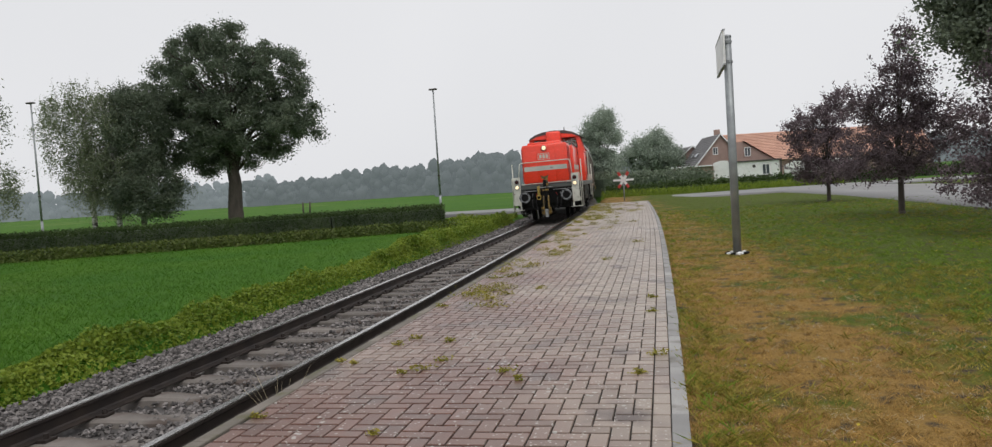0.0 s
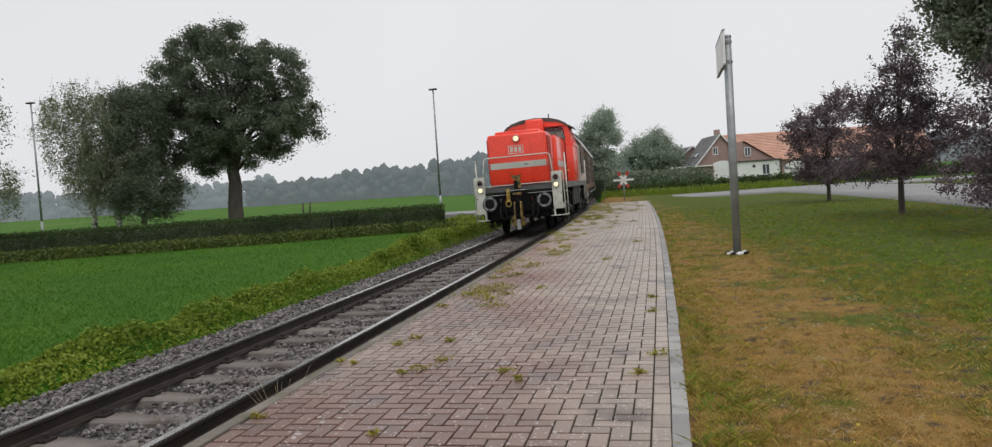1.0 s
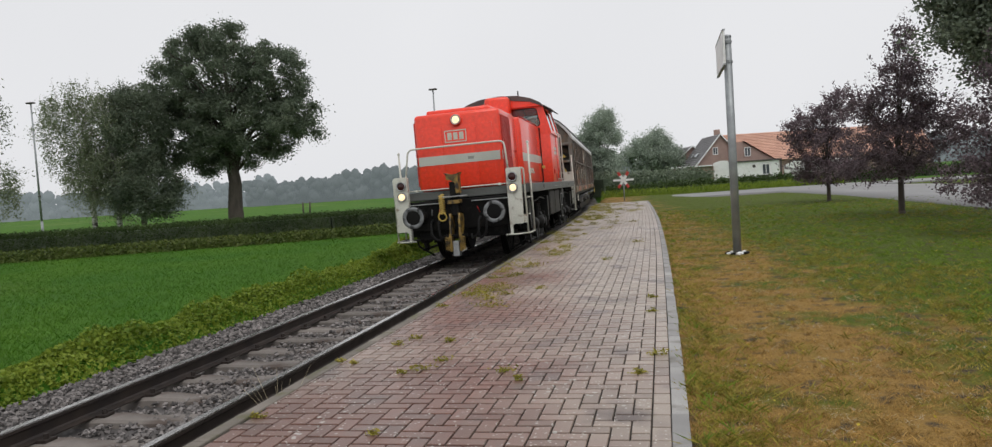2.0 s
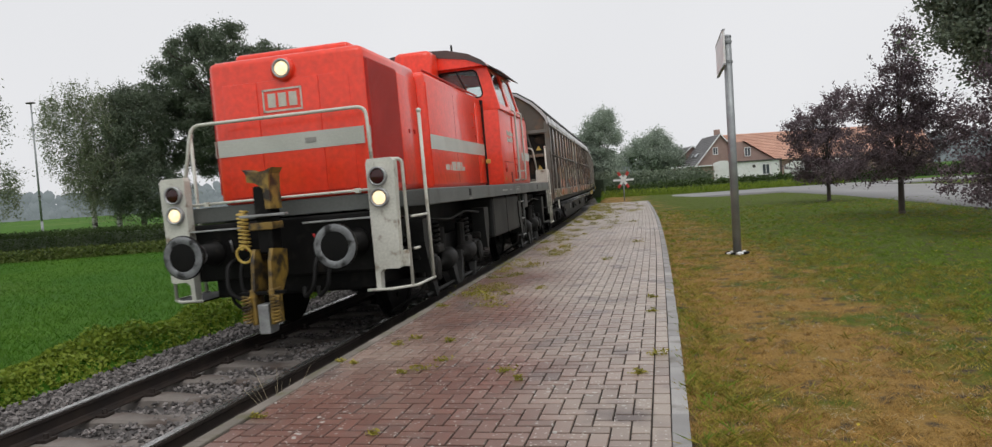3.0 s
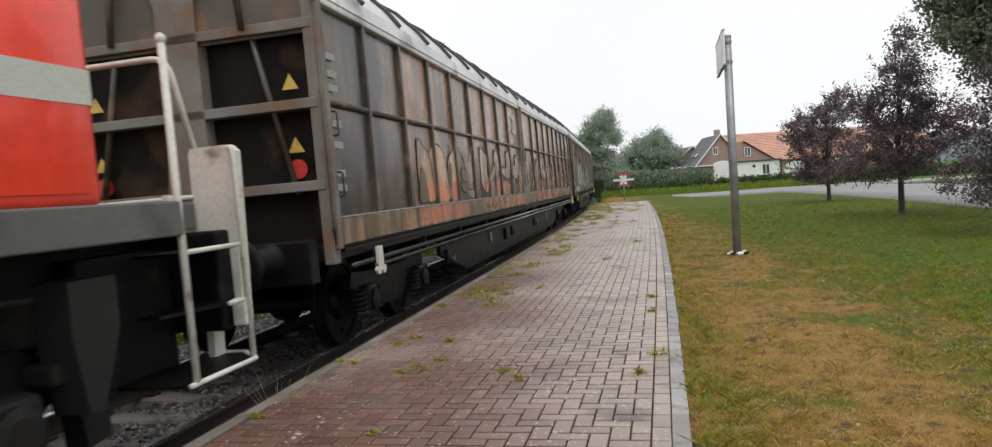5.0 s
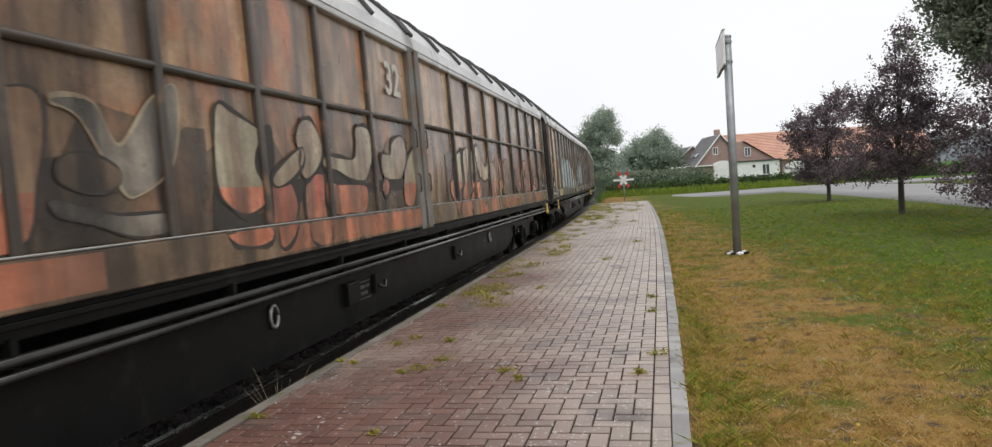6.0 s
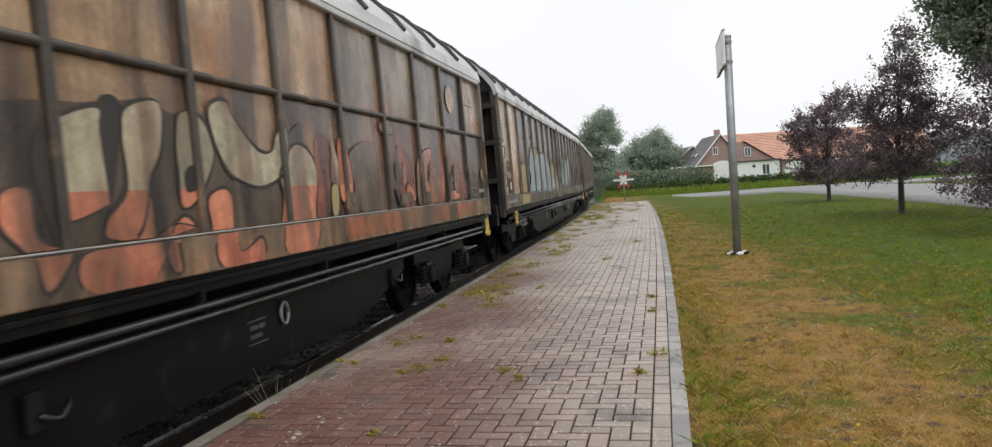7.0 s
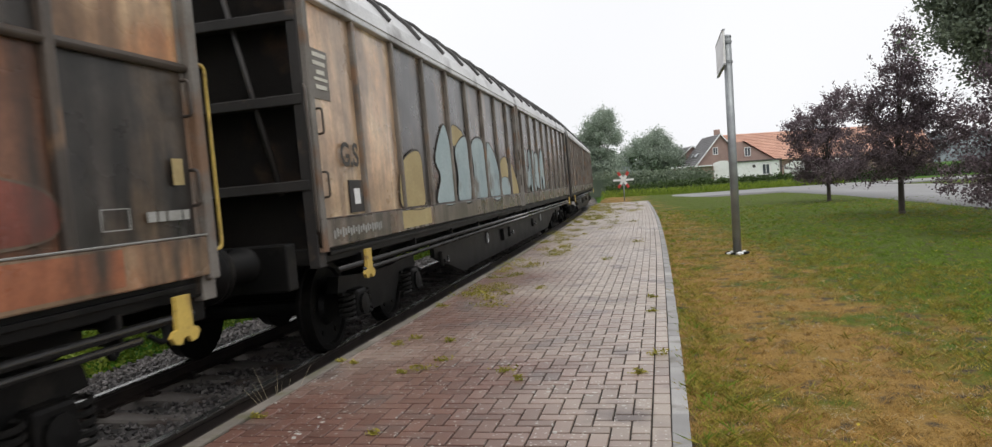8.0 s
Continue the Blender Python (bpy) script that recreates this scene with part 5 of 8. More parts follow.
def sheet(name, w, material, s0, s1, z0, z1, l, sg, bulge=0.012):
    """One pressed wall panel, slightly bowed outwards."""
    bm = bmesh.new()
    rows = []
    for i in range(5):
        u = i / 4
        rows.append([bm.verts.new((-(s0 + (s1 - s0) * u), sg * (l + bulge * 4 * u * (1 - u) * 4 * v * (1 - v)), z0 + (z1 - z0) * v)) for v in (0, 0.33, 0.67, 1)])
    for a, b in zip(rows, rows[1:]):
        for k in range(3):
            bm.faces.new((a[k], a[k + 1], b[k + 1], b[k]))
    return part(name, bm, material, w, "", True)


def make_wagon(label, f, body, r, midrail, upper, lower, sill_mat, seed, pitch, mid):
    """f, body, r: the overhang before the body, the body's length and the overhang behind it; pitch: from post to post; mid: where the walls meet."""
    rg = random.Random(seed)
    w = tagged(empty("goods_wagon"), label, "goods wagon", group="goods wagons of the train")
    length = f + body + r
    e0, e1 = f, f + body
    L = 1.36
    # floor, inner box and underframe
    one("floor_frame", w, M_BLACK, e0, e1, -1.3, 1.3, 0.98, 1.12, 0.01, "black floor frame")
    one("inner_box", w, M_END, e0 + 0.12, e1 - 0.12, -1.28, 1.28, 1.12, 3.4, 0, "dark sheet-metal inner wall")
    one("centre_sill", w, M_BLACK, 0.55, length - 0.55, -0.3, 0.3, 0.72, 1.0, 0.01)
    for sg in (-1, 1):
        bm = bmesh.new()
        slab(bm, [(-e0 - 3.7, 0.84), (-e0 - 3.7, 0.66), (-e0 - 5.2, 0.30), (-e1 + 5.6, 0.30), (-e1 + 4.2, 0.66), (-e1 + 4.2, 0.84)], "y", min(sg * 1.18, sg * 1.24), max(sg * 1.18, sg * 1.24))
        tr = part("side_girder", bm, M_BLACK, w, "black fish-bellied side girder")
        for dr in (7.05, body - 7.1):
            rod("tie_ring", tr, M_STEEL, [(e0 + dr + 0.06 * math.cos(a), sg * 1.26, 0.66 + 0.085 * math.sin(a)) for a in [k * math.pi / 8 for k in range(17)]], 0.014, 5, "pale steel tie ring")
        one("girder_box", tr, M_BLACK, e0 + 8.4, e0 + 8.7, min(sg * 1.2, sg * 1.3), max(sg * 1.2, sg * 1.3), 0.5, 0.72, 0.01)
        rod("guide_rail", w, M_GUIDE, [(e0 + 0.3, sg * 1.34, 0.90), (e1 - 0.3, sg * 1.34, 0.90)], 0.028, 8, "worn black guide rail with wet shine")
        rod("guide_rail", w, M_GUIDE, [(e0 + 0.8, sg * 1.38, 0.84), (e1 - 0.8, sg * 1.38, 0.84)], 0.022, 8)
        one("girder_flange", tr, M_GUIDE, e0 + 3.8, e1 - 4.3, min(sg * 1.19, sg * 1.30), max(sg * 1.19, sg * 1.30), 0.795, 0.825, 0.008, "wet upper flange of the girder")
        one("wall_guide", w, M_BLACK, e0 + 0.2, e1 - 0.2, min(sg * 1.2, sg * 1.33), max(sg * 1.2, sg * 1.33), 1.04, 1.075, 0.006, "dark runner under the sliding walls")
        for dr in (3.9, 9.15, 12.4, 17.3):
            hk = one("lashing_bracket", tr, M_GEAR, e0 + dr, e0 + dr + 0.1, min(sg * 1.24, sg * 1.29), max(sg * 1.24, sg * 1.29), 0.52, 0.72, 0.012, "worn lashing bracket")
            rod("bracket_hook", hk, M_GUIDE, bow([(e0 + dr + 0.05, sg * 1.3, 0.6), (e0 + dr + 0.16, sg * 1.33, 0.55), (e0 + dr + 0.24, sg * 1.3, 0.63)], 0.05), 0.016, 6)
        if sg > 0:
            for dr, wd in ((8.8, 0.3), (14.4, 0.26)):
                bars("girder_marking", tr, M_GIRDERMARK, e0 + dr, e0 + dr + wd, 0.5, 0.68, 1.242, "faded marking as plain bars",
                     [(0, 1, 0.94, 1), (0, 1, 0, 0.06), (0.1, 0.5, 0.6, 0.78), (0.58, 0.9, 0.6, 0.78), (0.1, 0.7, 0.25, 0.42)])
        for k in range(12):
            s = e0 + 0.9 + k * (body - 1.8) / 11
            one("rail_bracket", w, M_BLACK, s, s + 0.035, min(sg * 1.2, sg * 1.33), max(sg * 1.2, sg * 1.33), 0.84, 1.0)
        # the two sliding walls
        n = 9
        for a, b in ((e0, mid - 0.05), (mid + 0.05, e1)):
            sill = one("wall_sill", w, sill_mat, a, b, min(sg * 1.28, sg * L), max(sg * 1.28, sg * L), 1.11, 1.36, 0.012, "stained bottom rail of a sliding wall")
            rod("sill_lip", sill, M_DULLMARK if midrail else M_POST, [(a, sg * (L + 0.005), 1.365), (b, sg * (L + 0.003), 1.365)], 0.007, 5)
            one("top_rail", w, M_ROOF, a, b, min(sg * 1.26, sg * (L + 0.01)), max(sg * 1.26, sg * (L + 0.01)), 3.27, 3.36, 0.015, "pale top rail of a sliding wall")
            posts = [a + pitch * i for i in range(n)] + [b] if a == e0 else [a] + [b - pitch * i for i in range(n - 1, -1, -1)]
            for i in range(n):
                p0, p1 = posts[i], posts[i + 1]
                if midrail:
                    sheet("panel", w, M_PANEL2 if (a == e0 and i < 2) or (a > e0 and i == 7) else M_PANELGREY if a > e0 and i in (4, 5, 6) else upper[rg.randrange(len(upper))], p0 + 0.03, p1 - 0.03, 2.43, 3.27, L - 0.055, sg)
                    sheet("panel", w, M_PANEL2 if (a > e0 and i > 7) or (a == e0 and i < 2) else M_PANELRED if a > e0 and i > 4 else M_PANELRUST if a > e0 and i > 2 else lower[rg.randrange(len(lower))], p0 + 0.03, p1 - 0.03, 1.36, 2.38, L - 0.055, sg)
                else:
                    sheet("panel", w, upper[0] if (i < 2 and a == e0) else lower[rg.randrange(len(lower))], p0 + 0.03, p1 - 0.03, 1.36, 3.27, L - 0.055, sg)
                if i:
                    bm = bmesh.new()
                    bx(bm, p0 - 0.035, p0 + 0.035, min(sg * 1.28, sg * (L - 0.005)), max(sg * 1.28, sg * (L - 0.005)), 1.3, 3.3, 0.014)
                    part("wall_post", bm, M_POST if midrail else M_POSTPALE, w)
            if midrail:
                rod("mid_rail", w, M_POST, [(a, sg * (L - 0.035), 2.405), (b, sg * (L - 0.035), 2.405)], 0.03, 6, "dark horizontal wall rail")
            for p in (a, b):
                bm = bmesh.new()
                wd = 0.09 if p in (e0, e1) else 0.17
                bx(bm, *((p, p + wd) if p == a else (p - wd, p)), min(sg * 1.26, sg * (L + 0.015)), max(sg * 1.26, sg * (L + 0.015)), 1.08, 3.36, 0.012)
                part("end_stile", bm, M_ENDPOST, w, "grey end stile of a sliding wall")
            for p in (a + 0.16, b - 0.16):
                for z in (1.55, 2.1):
                    rod("wall_handle", w, M_POST, bow([(p, sg * (L - 0.02), z), (p, sg * (L + 0.035), z), (p, sg * (L + 0.035), z + 0.22), (p, sg * (L - 0.02), z + 0.22)], 0.03, 3), 0.011, 5, "bent steel handle")
        one("centre_post", w, M_ENDPOST, mid - 0.14, mid + 0.14, min(sg * 1.2, sg * 1.3), max(sg * 1.2, sg * 1.3), 1.0, 3.4, 0.01, "grey post between the sliding walls")
        # hooks below the ends
        for s, k in ((e0 + 0.9, 1), (e1 - 0.45, -1)):
            bm = bmesh.new()
            slab(bm, [(-s - 0.065, 1.03), (-s + 0.065, 1.03), (-s + 0.07, 0.84), (-s + 0.11, 0.83), (-s + 0.13, 0.80), (-s + 0.10, 0.76), (-s + 0.05, 0.75), (-s + 0.02, 0.79), (-s - 0.02, 0.79), (-s - 0.05, 0.75), (-s - 0.10, 0.76), (-s - 0.13, 0.80), (-s - 0.11, 0.83), (-s - 0.07, 0.84)], "y", min(sg * 1.38, sg * 1.41), max(sg * 1.38, sg * 1.41))
            part("locking_lever", bm, M_LETTER if seed == 1 and k == 1 else M_HOOK, w, "pale locking lever" if seed == 1 and k == 1 else "yellow locking lever")
        for s, x0 in ((e0 + 0.05, 0.12), (e1 - 0.05, -0.36 if seed == 1 else -0.12)):
            lg = 1.2 if seed == 1 and x0 < 0 else 1.36
            rod("grab_handle", w, M_HOOK if seed == 1 and x0 < 0 else M_POST, bow([(s - x0 * 0.2, sg * (lg - 0.06), 1.25), (s - x0, sg * lg, 1.25), (s - x0, sg * lg, 2.5), (s - x0 * 0.2, sg * (lg - 0.06), 2.5)], 0.05, 3), 0.014, 6, "bent shunter's handle")
    # roof: a pale arched shell with ribs
    prof = [(1.38, 3.34), (1.34, 3.50), (1.20, 3.69), (0.93, 3.96), (0.5, 4.24), (0.0, 4.33)]
    full = prof + [(-y, z) for y, z in prof[-2::-1]]
    for a, b in ((e0 - 0.06, mid), (mid, e1 + 0.06)):
        bm = bmesh.new()
        slab(bm, full + [(y * 0.95, z - 0.06) for y, z in full[::-1]], "x", -b + 0.01, -a - 0.01)
        roof = part("roof", bm, M_ROOF, w, "pale weathered arched roof")
        n = 9
        for i in range(n + 1):
            s = a + 0.08 + (b - a - 0.16) * i / n
            bm = bmesh.new()
            for h in (full[1:6], [(-y, z) for y, z in full[1:6]]):
                tube(bm, [(-s, y * 1.006, z + 0.012) for y, z in h], 0.036, 5)
            part("roof_rib", bm, M_ROOFRIB, roof)
    # ends: recessed wall with a flared middle post, cross bars and struts
    for s, k in ((e0, 1), (e1, -1)):
        g = 0.12 * k
        bm = bmesh.new()
        slab(bm, [(-1.3, 1.0), (1.3, 1.0), (1.3, 3.34), (1.16, 3.64), (0.89, 3.90), (0.47, 4.17), (0, 4.26), (-0.47, 4.17), (-0.89, 3.90), (-1.16, 3.64), (-1.3, 3.34)], "x", *sorted((-s - g, -s - g * 1.4)))
        end = part("end_wall", bm, M_END if seed == 1 and k > 0 else M_POSTDARK, w, "grimy end wall")
        if seed == 1 and k > 0:
            bm = bmesh.new()
            slab(bm, [(-1.28, 3.02), (1.28, 3.02), (1.28, 3.34), (1.15, 3.63), (0.88, 3.89), (0.46, 4.16), (0, 4.25), (-0.46, 4.16), (-0.88, 3.89), (-1.15, 3.63), (-1.28, 3.34)], "x", *sorted((-s - 0.02 * k, -s - 0.05 * k)))
            part("end_gable", bm, M_GABLE, end, "grey-brown rusty gable plate")
            for sg in (-1, 1):
                rod("lock_pipe", end, M_POST, bow([(s - 0.02 * k, sg * 0.45, 3.75), (s - 0.05 * k, sg * 0.62, 3.62), (s - 0.05 * k, sg * 0.66, 3.1)], 0.06), 0.03, 6, "dark locking pipe")
        bm = bmesh.new()
        slab(bm, [(-0.62, 0.8), (-0.28, 1.2), (-0.2, 2.2), (-0.2, 3.4), (-0.42, 4.1), (-0.15, 4.2), (0.15, 4.2), (0.42, 4.1), (0.2, 3.4), (0.2, 2.2), (0.28, 1.2), (0.62, 0.8)], "x", *sorted((-s + 0.03 * k, -s - g)))
        part("end_post", bm, M_ENDPOST if seed == 1 and k > 0 else M_POSTDARK, end, "rust-stained grey middle post")
        for z in (1.62, 2.35, 3.05):
            one("cross_bar", end, M_ENDPOST if seed == 1 and k > 0 else M_POSTDARK, *sorted((s - 0.03 * k, s + g)), -1.3, 1.3, z, z + 0.09, 0.008)
        for sg in (-1, 1):
            one("corner_post", end, M_ENDPOST if midrail else M_POSTDARK, *sorted((s - 0.02 * k, s + g)), min(sg * 1.22, sg * 1.32), max(sg * 1.22, sg * 1.32), 0.95, 3.36, 0.01)
            rod("strut", end, M_POST if seed == 1 and k > 0 else M_POSTDARK, [(s + 0.05 * k, sg * 1.0, 1.6), (s + 0.05 * k, sg * 0.6, 3.5)], 0.03, 6)
            for z, mm in () if seed != 1 or k < 0 else ((2.55, M_HOOK), (1.98, M_HOOK), (1.78, M_SIGNRED)):
                bm = bmesh.new()
                xx = -s - g + 0.02 * k
                if mm is M_HOOK:
                    slab(bm, [(sg * 1.0 - 0.08, z), (sg * 1.0 + 0.08, z), (sg * 1.0, z + 0.14)], "x", *sorted((xx, xx + 0.006 * k)))
                else:
                    lathe(bm, [(0, 0.09), (0.006, 0.09), (0.007, 0.0)], (xx, sg * 1.0, z + 0.05), (k, 0, 0), 14)
                part("warning_sign", bm, mm, end, "small yellow warning triangle" if mm is M_HOOK else "small round red warning sign")
    # headstocks and buffers
    for s, k in ((0.0, 1), (length, -1)):
        one("headstock", w, M_BLACK, *sorted((s + 0.55 * k, s + 0.72 * k)), -1.25, 1.25, 0.82, 1.2, 0.015, "black headstock")
        for sg in (-1, 1):
            buffer_part(w, s + 0.56 * k, sg * 0.875, k, 1.055, 0.23, 0.56, False)
            rod("brake_hose", w, M_RUBBER, bow([(s + 0.55 * k, sg * 0.3, 0.9), (s + 0.4 * k, sg * 0.3, 0.85), (s + 0.3 * k, sg * 0.28, 0.5), (s + 0.15 * k, sg * 0.25, 0.6)], 0.1), 0.024, 6)
        one("coupling", w, M_BLACK, *sorted((s - 0.2 * k, s + 0.5 * k)), -0.06, 0.06, 0.9, 1.02, 0.02, "black screw coupling")
    wagon_bogie(w, f + 2.1)
    wagon_bogie(w, f + body - 2.1)
    return w


WAGON_1 = make_wagon("brown sliding-wall goods wagon with sprayed bubble letters", 0.92, 22.02, 0.53, True, [M_PANEL, M_PANEL, M_PANEL, M_PANELLOW], [M_PANELLOW], M_SILL, 1, 1.165, 11.84)
WAGON_2 = make_wagon("dark goods wagon with tan end panels and blue sprayed letters", 1.02, 21.01, 0.6, False, [M_PANELTAN], [M_PANEL2], M_SILL2, 2, 1.19, 11.7)
WAGON_3 = make_wagon("dark weathered goods wagon", 0.8, 21.3, 0.6, False, [M_PANEL2], [M_PANEL2, M_PANELLOW], M_SILL2, 3, 1.165, 11.45)

WALL_L = 1.36 - 0.04
# sprayed letters on the first wagon: broad arches, then bubble letters, then small letters behind the middle
ARCHES = {
    "first_bow": [(3.77, 1.84), (3.85, 1.81), (3.92, 1.70), (3.97, 1.44), (3.63, 1.43), (3.68, 1.64), (3.73, 1.74)],
    "left_field": [(3.71, 2.18), (3.95, 2.10), (4.15, 2.03), (4.25, 1.89), (4.30, 1.67), (4.33, 1.44), (4.00, 1.43), (3.94, 1.67), (3.85, 1.80), (3.77, 1.83), (3.64, 1.68)],
    "second_field": [(4.17, 2.02), (4.33, 2.12), (4.64, 2.16), (4.87, 2.07), (5.00, 1.89), (5.05, 1.66), (5.06, 1.40), (4.48, 1.41), (4.36, 1.46), (4.30, 1.69), (4.23, 1.92)],
    "third_field": [(5.19, 1.99), (5.40, 2.09), (5.77, 2.16), (5.83, 1.99), (5.75, 1.71), (5.62, 1.41), (5.16, 1.41), (5.10, 1.66), (5.12, 1.87)],
    "drop_hole": [(5.22, 1.89), (5.33, 1.88), (5.28, 1.75), (5.17, 1.59), (5.16, 1.75)],
    "loop": [(5.94, 1.84), (6.12, 1.85), (6.33, 1.77), (6.27, 1.67), (6.01, 1.67), (5.88, 1.73)],
    "slant_leg": [(5.86, 1.62), (6.28, 1.52), (6.74, 1.51), (6.72, 1.41), (6.41, 1.40), (6.08, 1.49), (5.85, 1.56)],
    "vee": [(6.36, 1.90), (6.67, 2.19), (6.92, 2.29), (6.81, 1.83), (6.46, 1.63), (6.32, 1.71), (6.08, 2.04), (5.89, 2.12), (6.18, 2.13)],
}
BUBBLES = {
    "big_u": [(7.37, 2.23), (7.53, 2.19), (7.90, 2.09), (7.93, 2.02), (7.83, 1.94), (7.79, 1.80), (7.88, 1.69), (7.91, 1.66), (7.90, 1.55), (7.76, 1.49), (7.60, 1.47), (7.43, 1.52), (7.31, 1.62), (7.28, 1.79), (7.30, 2.01)],
    "round_head": [(8.68, 2.22), (8.82, 2.21), (8.95, 2.09), (8.97, 1.95), (8.87, 1.83), (8.70, 1.74), (8.59, 1.73), (8.53, 1.81), (8.57, 1.94), (8.51, 2.00), (8.52, 2.09), (8.59, 2.18)],
    "arm": [(8.55, 1.97), (8.08, 1.75), (8.11, 1.66), (8.37, 1.73), (8.61, 1.88)],
    "left_leg": [(8.05, 1.70), (8.29, 1.72), (8.41, 1.53), (8.37, 1.41), (8.21, 1.24), (8.01, 1.20), (8.02, 1.52)],
    "right_leg": [(8.63, 1.68), (8.95, 1.75), (8.94, 1.51), (8.93, 1.17), (8.57, 1.19), (8.57, 1.40)],
    "hook": [(9.82, 2.22), (10.09, 2.24), (10.23, 2.13), (10.18, 1.92), (10.02, 1.75), (9.88, 1.70), (9.55, 1.73), (9.27, 1.80), (9.00, 1.83), (9.05, 1.92), (9.29, 1.91), (9.59, 1.90), (9.74, 1.93), (9.80, 2.06)],
    "hook_foot": [(9.03, 1.68), (9.31, 1.66), (9.87, 1.65), (9.99, 1.59), (9.90, 1.39), (9.48, 1.39), (9.18, 1.39), (9.01, 1.54)],
    "small_hook": [(10.51, 1.97), (10.78, 1.98), (10.87, 2.12), (11.19, 2.21), (11.33, 2.09), (11.28, 1.90), (11.07, 1.73), (10.83, 1.71), (10.51, 1.75)],
    "dot": [(10.58, 1.73), (10.66, 1.63), (10.53, 1.53), (10.45, 1.63)],
    "column": [(11.46, 2.00), (11.75, 2.05), (11.52, 1.45), (11.18, 1.42), (11.19, 1.71)],
    "shade_a": [(7.26, 1.67), (7.33, 1.53), (7.60, 1.45), (7.92, 1.47), (8.00, 1.55), (8.00, 1.38), (7.55, 1.36), (7.21, 1.37)],
    "shade_b": [(7.89, 2.05), (8.10, 2.12), (8.06, 1.75), (7.88, 1.71), (7.79, 1.81)],
    "shade_c": [(8.34, 1.69), (8.67, 1.73), (9.00, 1.85), (9.87, 1.67), (10.44, 1.69), (11.38, 1.70), (11.23, 1.61), (10.03, 1.59), (9.23, 1.64), (8.66, 1.65), (8.47, 1.53)],
    "low_red": [(7.30, 1.34), (7.55, 1.35), (7.88, 1.34), (7.87, 1.26), (7.68, 1.23), (7.46, 1.25), (7.35, 1.29)],
}
SMALL = {
    "block_f": [(13.62, 2.01), (13.94, 2.11), (13.94, 1.98), (13.96, 1.63), (13.93, 1.58), (13.63, 1.52), (13.62, 1.76), (13.61, 1.90)],
    "tall_i": [(14.18, 2.13), (14.47, 2.18), (14.43, 1.90), (14.31, 1.72), (14.21, 1.41), (13.94, 1.40), (13.94, 1.50), (14.12, 1.66), (14.12, 1.96)],
    "bean": [(14.67, 2.14), (14.86, 2.13), (14.96, 2.00), (14.97, 1.84), (14.76, 1.60), (14.60, 1.55), (14.60, 1.76), (14.60, 1.95)],
    "wave": [(14.99, 2.20), (15.19, 2.26), (15.28, 2.15), (15.56, 1.93), (15.78, 1.93), (15.88, 2.07), (16.04, 2.13), (15.98, 1.81), (15.60, 1.67), (15.28, 1.72), (15.14, 1.80), (15.02, 1.98)],
    "last_drop": [(16.14, 1.99), (16.39, 1.95), (16.53, 1.77), (16.45, 1.51), (16.33, 1.15), (15.95, 1.11), (15.78, 1.20), (15.90, 1.57), (15.89, 1.76)],
    "foot_a": [(13.28, 1.66), (13.43, 1.67), (13.45, 1.44), (13.62, 1.35), (13.45, 1.18), (13.39, 1.36), (13.26, 1.51)],
    "foot_b": [(13.70, 1.33), (14.16, 1.38), (14.30, 1.62), (14.31, 1.37), (14.38, 1.17), (14.50, 1.17), (14.49, 1.43), (14.73, 1.41), (14.56, 1.50), (14.16, 1.11), (13.71, 1.14)],
    "foot_c": [(14.89, 1.60), (15.14, 1.62), (15.14, 1.22), (15.44, 1.28), (15.40, 1.10), (14.91, 1.14), (14.89, 1.40)],
    "gap_shade": [(13.52, 1.96), (13.62, 2.01), (13.64, 1.46), (13.74, 1.35), (13.92, 1.40), (13.68, 1.21), (13.49, 1.73)],
    "gap_dark": [(13.97, 2.15), (14.13, 2.13), (14.02, 1.72), (13.96, 1.64), (13.96, 1.89)],
    "bean_hole": [(14.67, 1.78), (14.80, 1.80), (14.79, 1.68), (14.66, 1.65)],
}
